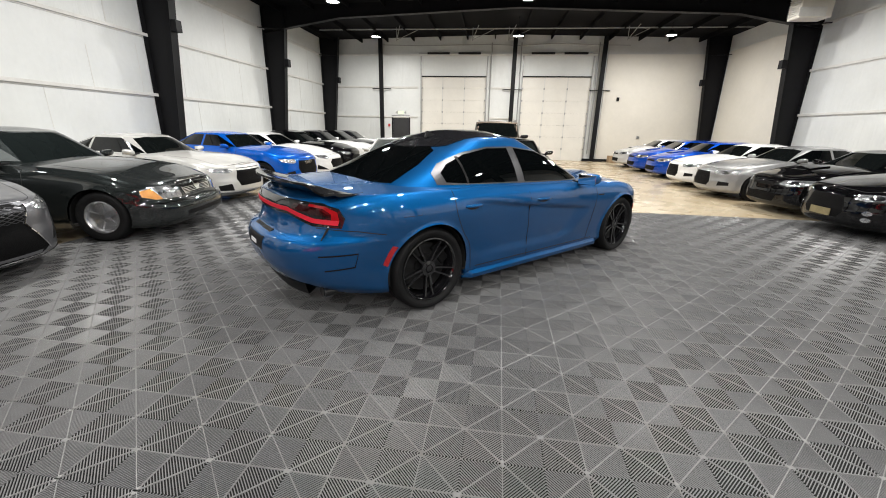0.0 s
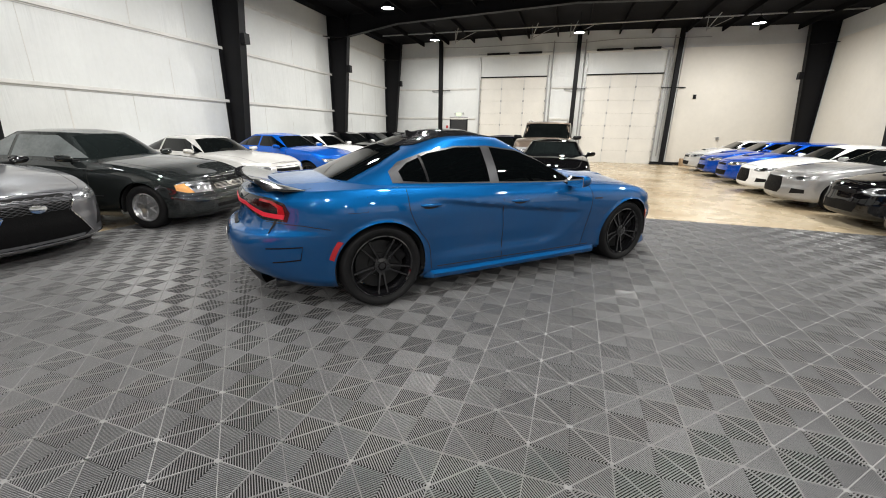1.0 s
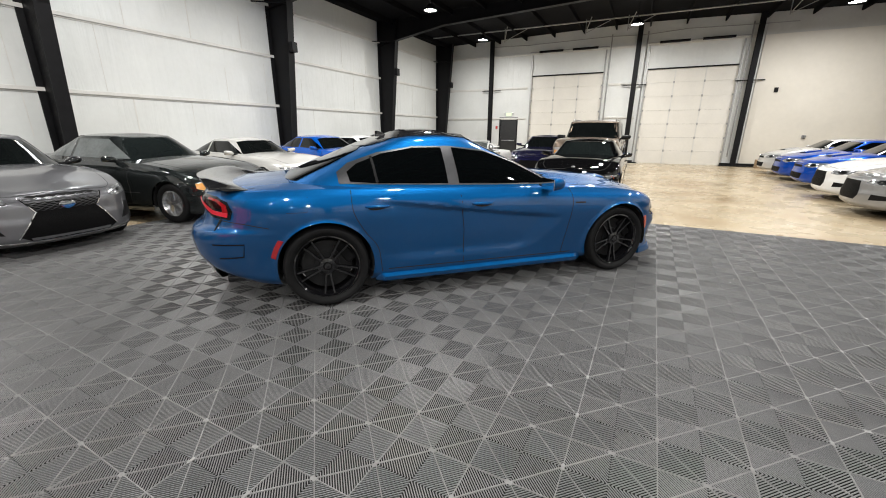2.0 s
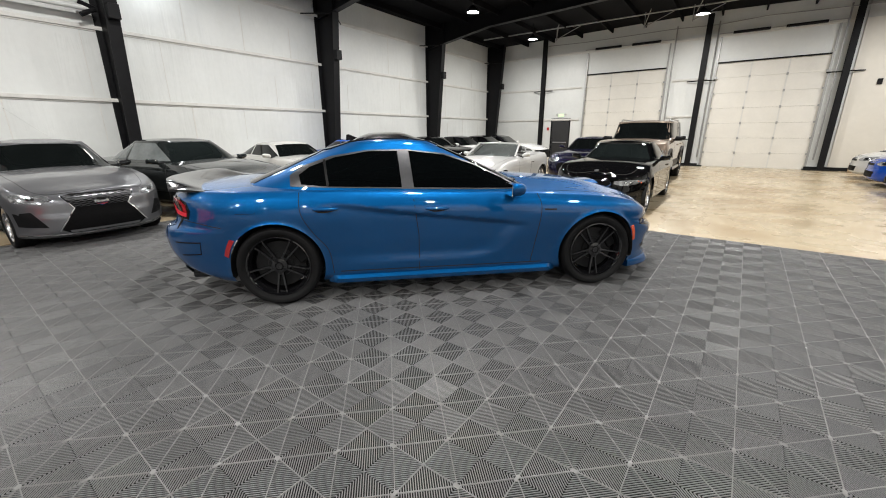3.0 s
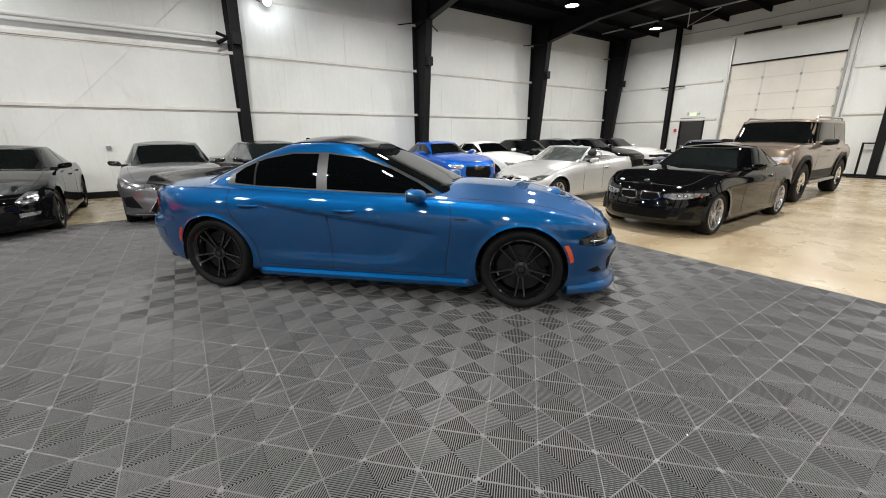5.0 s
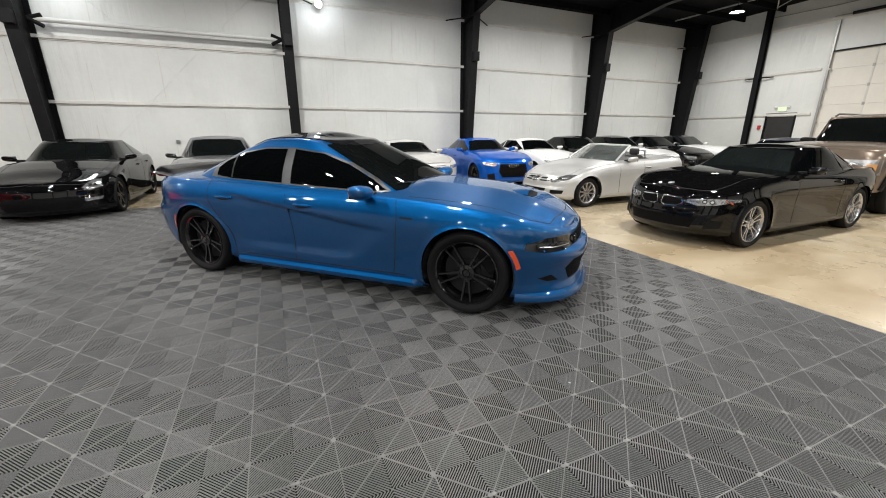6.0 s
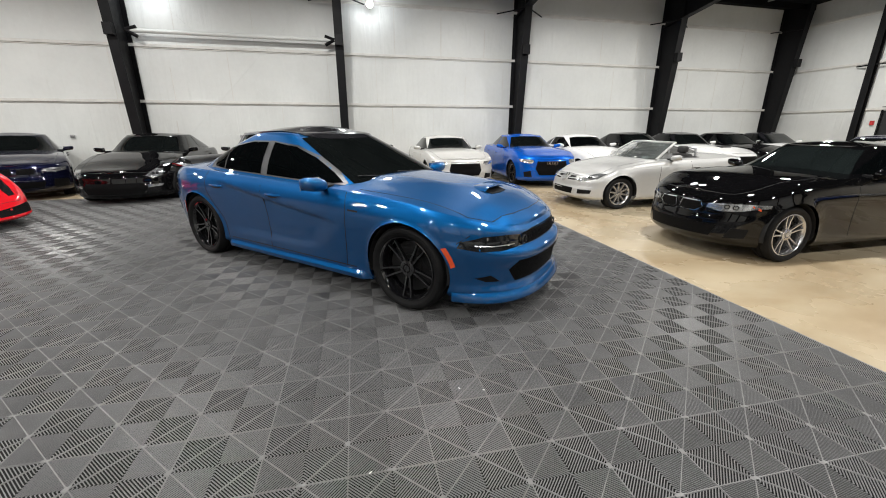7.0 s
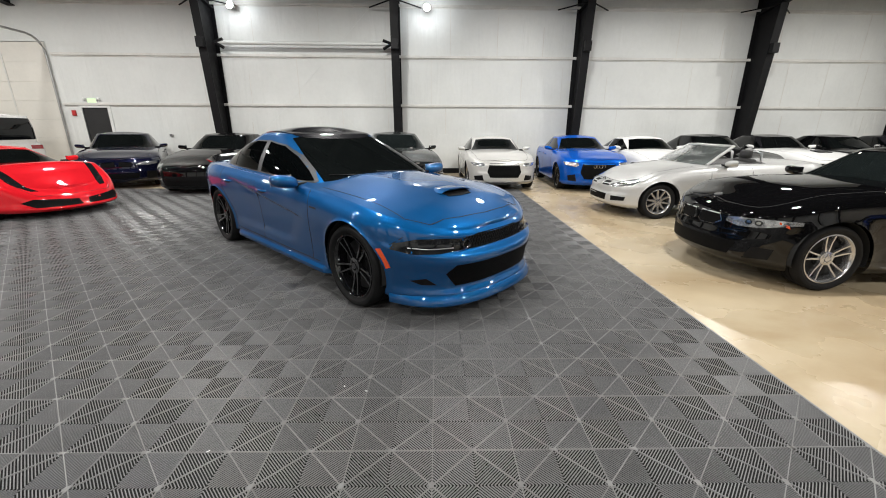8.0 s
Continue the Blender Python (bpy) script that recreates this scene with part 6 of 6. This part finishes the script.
for s in (1, -1):
    part("sill_cladding", patch(t1, [(-0.95, 0.47), (0.95, 0.47), (0.95, 0.70), (-0.95, 0.70)], "side", s, 0.01, 0.08), TRIM_BLACK, c, "black lower cladding")
    for xw in (a, b):
        arc = [(xw + 0.585 * math.cos(q), 0.45 + 0.585 * math.sin(q)) for q in np.linspace(0.08, math.pi - 0.08, 15)]
        part("arch_flare", patch(t1, band(arc, 0.1), "side", s, 0.03, 0.08, 0.03), TRIM_BLACK, c, "black wheel arch flare")
    bm = bmesh.new()
    tube(bm, [(1.0, s * 1.0, 0.42), (-1.1, s * 1.0, 0.42)], 0.05, 10)
    part("side_step", bm, SATIN, c, "metal step bar", smooth=40)
    bm = bmesh.new()
    tube(bm, [(0.2, s * 0.72, 1.92), (0.1, s * 0.72, 1.965), (-2.0, s * 0.72, 1.965), (-2.1, s * 0.72, 1.92)], 0.022, 8)
    part("roof_rack_rail", bm, SATIN, c, smooth=40)

slk = std(SILVER_P, 4.09, 1.79, 1.30, 0.78, 2.43, 0.315, 0.225, nose_z=0.62, cowl_z=0.92, belt=0.93, deck=0.98, ws=0.55, rf=-0.02, rr=-0.3, rb=-0.6, nf=2.5, nr=3.0, spoke="plain", spokes=10)
front(slk, hl=[(0.36, 0.56), (0.50, 0.53), (0.76, 0.60), (0.80, 0.70), (0.62, 0.69)], grille=[[(0.14, 0.545), (0.36, 0.55), (0.35, 0.575), (0.14, 0.572)], [(-0.36, 0.55), (-0.14, 0.545), (-0.14, 0.572), (-0.35, 0.575)], [(0.13, 0.59), (0.33, 0.595), (0.30, 0.625), (0.12, 0.62)], [(-0.33, 0.595), (-0.13, 0.59), (-0.12, 0.62), (-0.30, 0.625)], [(-0.34, 0.28), (0.34, 0.28), (0.36, 0.40), (-0.36, 0.40)]],
      intakes=[[(0.48, 0.29), (0.70, 0.31), (0.72, 0.38), (0.48, 0.38)]])
slk["panes"] = [p for p in slk["panes"] if p.get("on") != "cabin"]
del slk["cabin"]
c, t1, t2, a, b = build_car(slk, nose_at(slk, -2.70, 9.5, -90), "silver open-topped two-seat roadster on the concrete")
part("emblem", patch(t1, [(0.085 * math.cos(k * math.tau / 20), 0.585 + 0.075 * math.sin(k * math.tau / 20)) for k in range(20)], "front", 1, 0.014, 0.03), CHROME, c, "round bright emblem", smooth=40)
part("cockpit_opening", patch(t1, [(0.36, -0.66), (0.40, 0.0), (0.36, 0.66), (-0.70, 0.66), (-0.78, 0.0), (-0.70, -0.66)], "top", 1, 0.006, 0.07), LEATHER, c, "black open cockpit")
bm = bmesh.new()
rows = []
for k in range(13):
    a = -1 + k / 6
    rows.append([bm.verts.new((0.66 - 0.22 * abs(a) ** 2.2 - 0.52 * t, a * (0.74 - 0.12 * t), 0.955 + 0.335 * t - 0.02 * abs(a) * t)) for t in (0.0, 0.5, 1.0)])
for p, q in zip(rows, rows[1:]):
    for k in range(2):
        bm.faces.new((p[k], q[k], q[k + 1], p[k + 1]))
bmesh.ops.solidify(bm, geom=bm.faces[:], thickness=0.008)
GLASS = material("clear_glass", (0.75, 0.82, 0.8), 0.02, 0, 0, trans=0.92)
part("windscreen", bm, GLASS, c, "clear raked windscreen", smooth=40)
bm = bmesh.new()
fr = []
for k in range(13):
    a = -1 + k / 6
    fr.append((0.66 - 0.22 * abs(a) ** 2.2 - 0.52, a * 0.62, 1.29 - 0.02 * abs(a)))
ends0 = [(0.44, -0.75, 0.95), (0.18, -0.69, 1.12)]
ends1 = [(0.18, 0.69, 1.12), (0.44, 0.75, 0.95)]
tube(bm, ends0 + fr + ends1, 0.026, 8)
part("windscreen_frame", bm, SILVER_P, c, smooth=50)
for s in (1, -1):
    bm = bmesh.new()
    box(bm, -0.62, -0.46, s * 0.36 - 0.22, s * 0.36 + 0.22, 0.75, 1.05, 0.05)
    box(bm, -0.60, -0.50, s * 0.36 - 0.12, s * 0.36 + 0.12, 1.05, 1.2, 0.04)
    part("seat", bm, LEATHER, c, "black leather seat", smooth=40)
    bm = bmesh.new()
    tube(bm, [(-0.72, s * 0.36 - 0.18, 0.95), (-0.72, s * 0.36 - 0.15, 1.14), (-0.72, s * 0.36, 1.17), (-0.72, s * 0.36 + 0.15, 1.14), (-0.72, s * 0.36 + 0.18, 0.95)], 0.025, 8)
    part("roll_hoop", bm, SATIN, c, smooth=50)

# row along the east wall, facing west
EVO_GR = [(-0.30, 0.32), (0.30, 0.32), (0.38, 0.42), (0.30, 0.67), (-0.30, 0.67), (-0.38, 0.42)]
EVO_HL = [(0.44, 0.64), (0.60, 0.615), (0.82, 0.66), (0.83, 0.74), (0.46, 0.71)]


def rally(mat, rim=RIM_BLACK, **k):
    return front(std(mat, 4.5, 1.81, 1.35, 0.93, 2.65, 0.33, 0.235, nose_z=0.74, cowl_z=0.95, belt=0.96, deck=1.03, ws=0.95, rf=0.3, rr=-0.8, rb=-1.6, doors=4, rim=rim, nf=2.6, **k), hl=EVO_HL, grille=[EVO_GR], intakes=[[(0.58, 0.34), (0.76, 0.36), (0.76, 0.44), (0.60, 0.45)]])


def hatch(mat, rim=RIM_BLACK):
    return front(std(mat, 4.42, 1.8, 1.35, 0.9, 2.62, 0.325, 0.23, nose_z=0.74, cowl_z=0.96, belt=0.96, deck=1.04, ws=0.95, rf=0.3, rr=-1.2, rb=-2.0, doors=4, rim=rim, nf=2.9), hl=[(0.42, 0.64), (0.60, 0.60), (0.83, 0.65), (0.83, 0.75), (0.5, 0.72)], grille=[[(-0.34, 0.60), (0.34, 0.60), (0.28, 0.70), (-0.28, 0.70)], [(-0.4, 0.28), (0.4, 0.28), (0.46, 0.44), (-0.46, 0.44)]])


def scoop(t1, c, mat):
    part("bonnet_scoop", patch(t1, [(1.15, -0.26), (1.5, -0.2), (1.52, 0.2), (1.15, 0.26)], "top", 1, 0.028, 0.06, 0.02), mat, c, smooth=40)
    part("scoop_mouth", patch(t1, [(1.5, -0.19), (1.58, -0.17), (1.58, 0.17), (1.5, 0.19)], "top", 1, 0.012, 0.05), MESHBLACK, c)


RIGHT = [(rally(BLACK_P), 5.55, 7.35, "black saloon with a tall black grille and plate", 0, BLACK_P), (hatch(BLACK_P), 5.8, 9.35, "black hatchback with a bonnet scoop", 1, BLACK_P), (rally(GUNSILVER_P), 5.6, 11.45, "grey-silver rally-style saloon with a tall black grille", 0, GUNSILVER_P),
         (rally(WHITE_P), 5.75, 13.6, "white rally-style saloon with a tall black grille", 0, WHITE_P), (hatch(RALLY_P), 5.95, 16.0, "bright blue hatchback with a bonnet scoop", 1, RALLY_P), (hatch(RALLY_P), 6.0, 18.3, "bright blue hatchback with a bonnet scoop", 1, RALLY_P), (hatch(SILVER_P), 6.05, 20.7, "silver hatchback with a bonnet scoop", 1, SILVER_P)]
for sp, nx, y, label, sc, mat in RIGHT:
    c, t1, t2, a, b = build_car(sp, nose_at(sp, nx, y, 180, 0.0 if y < 8 else -0.018), label)
    if sc:
        scoop(t1, c, mat)
    if y < 8:
        part("number_plate", patch(t1, [(-0.2, 0.32), (0.2, 0.32), (0.2, 0.43), (-0.2, 0.43)], "front", 1, 0.014, 0.06), PLATE_TAN, c, "tan number plate", smooth=30)
        for s in (1, -1):
            for k in (0, 1):
                part("fog_lamp", patch(t1, [(s * 0.64 + 0.045 * math.cos(q * math.tau / 14), 0.44 - 0.1 * k + 0.035 * math.sin(q * math.tau / 14)) for q in range(14)], "front", 1, 0.01, 0.04), LAMP_CLEAR, c)
    for s in (1, -1):
        part("headlight_lens", patch(t1, [(s * 0.66 + 0.06 * math.cos(q * math.tau / 16), 0.675 + 0.04 * math.sin(q * math.tau / 16)) for q in range(16)], "front", 1, 0.009, 0.04), LAMP_DARK, c)


# ---- small box by the end wall ----
CARD = material("brown_cardboard", (0.36, 0.25, 0.15), 0.8, 0, 0, 0.1, 8, 0.05, 30)
ob = empty("cardboard_box", pose(6.72, 23.35, -0.018, 0, 0, 8))
thing(ob, "small brown cardboard box on the concrete by the wall", "box")
part("carton", boxes((-0.22, 0.22, -0.16, 0.16, 0.001, 0.36), bevel=0.008), CARD, ob)
part("flap", boxes((-0.215, 0.215, -0.155, -0.005, 0.361, 0.366)), CARD, ob)
part("flap", boxes((-0.215, 0.215, 0.0038, 0.155, 0.361, 0.366)), CARD, ob)

# ---- hanging heater by the east wall ----
ob = empty("unit_heater", pose(10.1, 15.9, 5.25))
thing(ob, "white hanging unit heater with louvres under the roof", "heater")
part("cabinet", boxes((-0.46, 0.5, -0.28, 0.3, 0.0, 0.72), bevel=0.03), WALL_SMOOTH, ob)
part("hood", boxes((-0.5, 0.3, -0.3, -0.281, 0.04, 0.3), bevel=0.006), GIRT, ob)
for k in range(9):
    z = 0.1 + 0.065 * k
    part("louvre", boxes((-0.5, -0.461, -0.24, 0.26, z, z + 0.022), bevel=0.004), GIRT, ob)
for sx in (-0.35, 0.4):
    bm = bmesh.new()
    tube(bm, [(sx, 0, 0.72), (sx, 0, 1.16)], 0.012, 6)
    part("hanger_rod", bm, STEEL, ob)

# ---- low guard frame by the end wall post ----
ob = empty("guard_frame", pose(0.0, YF - 0.2, -0.018))
thing(ob, "low black steel guard frame beside the end wall post", "guard frame")
part("post", boxes((0.56, 0.62, -0.03, 0.03, 0.051, 1.2), bevel=0.004), BLACKSTEEL, ob)
part("rail", boxes((0.56, 0.885, -0.03, 0.03, 1.201, 1.25), bevel=0.004), BLACKSTEEL, ob)

# ---- paper flecks on the tiles ----
ob = empty("paper_fleck", pose(2.86, 5.66, 0.0016, 0, 0, 20))
thing(ob, "tiny white paper fleck lying on the tiles", "paper scrap", "paper flecks")
part("scrap", boxes((-0.008, 0.008, -0.0035, 0.0035, 0.0, 0.0016), bevel=0.0005), WHITEBAR, ob)
for fx, fy, fr in ((2.91, 5.80, 70), (3.35, 5.1, 130)):
    copy_thing(ob, pose(fx, fy, 0.0016, 0, 0, fr))

# ---- interlocking floor tiles ----
TX0, TX1, TY0, TY1 = -5.6, 10.0, -11.2, 8.4
S = 0.4
TZ = -0.0062


def tile_geometry():
    vs, fs = [], []

    def quad(a, c, e, g):
        k = len(vs)
        vs.extend((a, c, e, g))
        fs.append((k, k + 1, k + 2, k + 3))

    def bar(p, q, w, z, deep, flare=1.1, ridge=0.0):
        p, q = Vector((*p, 0)), Vector((*q, 0))
        d = (q - p).normalized()
        s = Vector((-d.y, d.x, 0)) * w / 2
        up, dn = Vector((0, 0, z)), Vector((0, 0, deep))
        w2 = s * flare
        if ridge:
            top = up + Vector((0, 0, ridge))
            quad(p - s + up, q - s + up, q + top, p + top)
            quad(p + top, q + top, q + s + up, p + s + up)
        else:
            quad(p - s + up, q - s + up, q + s + up, p + s + up)
        quad(p - w2 + dn, q - w2 + dn, q - s + up, p - s + up)
        quad(q + w2 + dn, p + w2 + dn, p + s + up, q + s + up)
    r = math.sqrt(0.5)
    n = 25
    pitch = 0.2 * math.sqrt(2) / n
    for sx in (-1, 1):
        for sy in (-1, 1):
            d = Vector((sx * r, sy * r))
            s = Vector((-sy * r, sx * r))
            for i in range(n):
                o = (i - (n - 1) / 2) * pitch
                a, c = abs(o) + 0.001, 0.2 * math.sqrt(2) - abs(o) - 0.001
                if c - a < 0.006:
                    continue
                p, q = s * o + d * a, s * o + d * c
                bar(p, q, pitch * 0.39, -0.0018, TZ, 0.7, 0.0008)

    ribs = len(fs)
    for sx in (-1, 1):
        for sy in (-1, 1):
            bar((sx * 0.2, 0), (0, sy * 0.2), 0.0040, 0.0, TZ)
    for p in ((0.2, 0), (-0.2, 0), (0, 0.2), (0, -0.2)):
        bar((0, 0), p, 0.0040, 0.0004, TZ)
    for cx, cy in ((0.193, 0), (-0.193, 0), (0, 0.193), (0, -0.193)):
        quad(*[Vector((cx + a, cy + c, 0.0009)) for a, c in ((-0.008, -0.0155), (0.008, -0.0155), (0.008, 0.008), (-0.008, 0.008))])
    return np.array([tuple(v) for v in vs]), np.array(fs), ribs


TV, TF, RIBS = tile_geometry()
TILE_MAT = np.array([0] * RIBS + [1] * (len(TF) - RIBS))
# Backing sheet coloured near-black, so the open gaps between ribs read as shaded.
base_ob = structure("tile_floor", boxes((TX0, TX1, TY0, TY1, -0.0178, TZ - 0.0003)), TILE_GAP_SHADE, "grey ribbed interlocking plastic tile floor")
base_ob.matrix_basis = pose(-0.1403, 0.077, 0.0, 0, 0, -1.12) @ Matrix.Scale(0.9978, 4)
tile_me = bpy.data.meshes.new("tile")
tile_me.from_pydata([tuple(v) for v in TV], [], [tuple(int(i) for i in f) for f in TF])
tile_me.materials.append(TILE)
tile_me.materials.append(TILE_LINE)
tile_me.polygons.foreach_set("material_index", TILE_MAT)
rest = []
for i in range(int(round((TX1 - TX0) / S))):
    for j in range(int(round((TY1 - TY0) / S))):
        x, y = TX0 + S * (i + 0.5), TY0 + S * (j + 0.5)
        if 0.0 < x < 5.2 and 0.8 < y < 8.4 and abs(y - 1.15 * x - 1.0) < 2.6:
            ob = new("tile", tile_me)
            ob.parent = base_ob
            ob.location = (x, y, 0)
        else:
            rest.append((x, y, 0))
rest = np.array(rest)
allv = (rest[:, None, :] + TV[None, :, :]).reshape(-1, 3)
allf = (np.arange(len(rest))[:, None, None] * len(TV) + TF[None]).reshape(-1, 4)
me = bpy.data.meshes.new("tiles_beyond")
me.vertices.add(len(allv))
me.vertices.foreach_set("co", allv.ravel())
me.loops.add(allf.size)
me.loops.foreach_set("vertex_index", allf.ravel())
me.polygons.add(len(allf))
me.polygons.foreach_set("loop_start", np.arange(0, allf.size, 4))
me.polygons.foreach_set("loop_total", np.full(len(allf), 4))
me.update(calc_edges=True)
me.materials.append(TILE)
me.materials.append(TILE_LINE)
me.polygons.foreach_set("material_index", np.tile(TILE_MAT, len(rest)))
ob = new("tiles_beyond", me)
ob.parent = base_ob
tagged(ob, kind="stuff")
bm = bmesh.new()
for x0, x1, y0, y1 in ((TX0, TX1, TY1, TY1 + 0.018), (TX0 - 0.018, TX0, TY0, TY1)):
    box(bm, x0, x1, y0, y1, -0.0175, -0.006, 0.003)
part("edge_ramp", bm, TILE, base_ob, "grey bevelled edging strip")
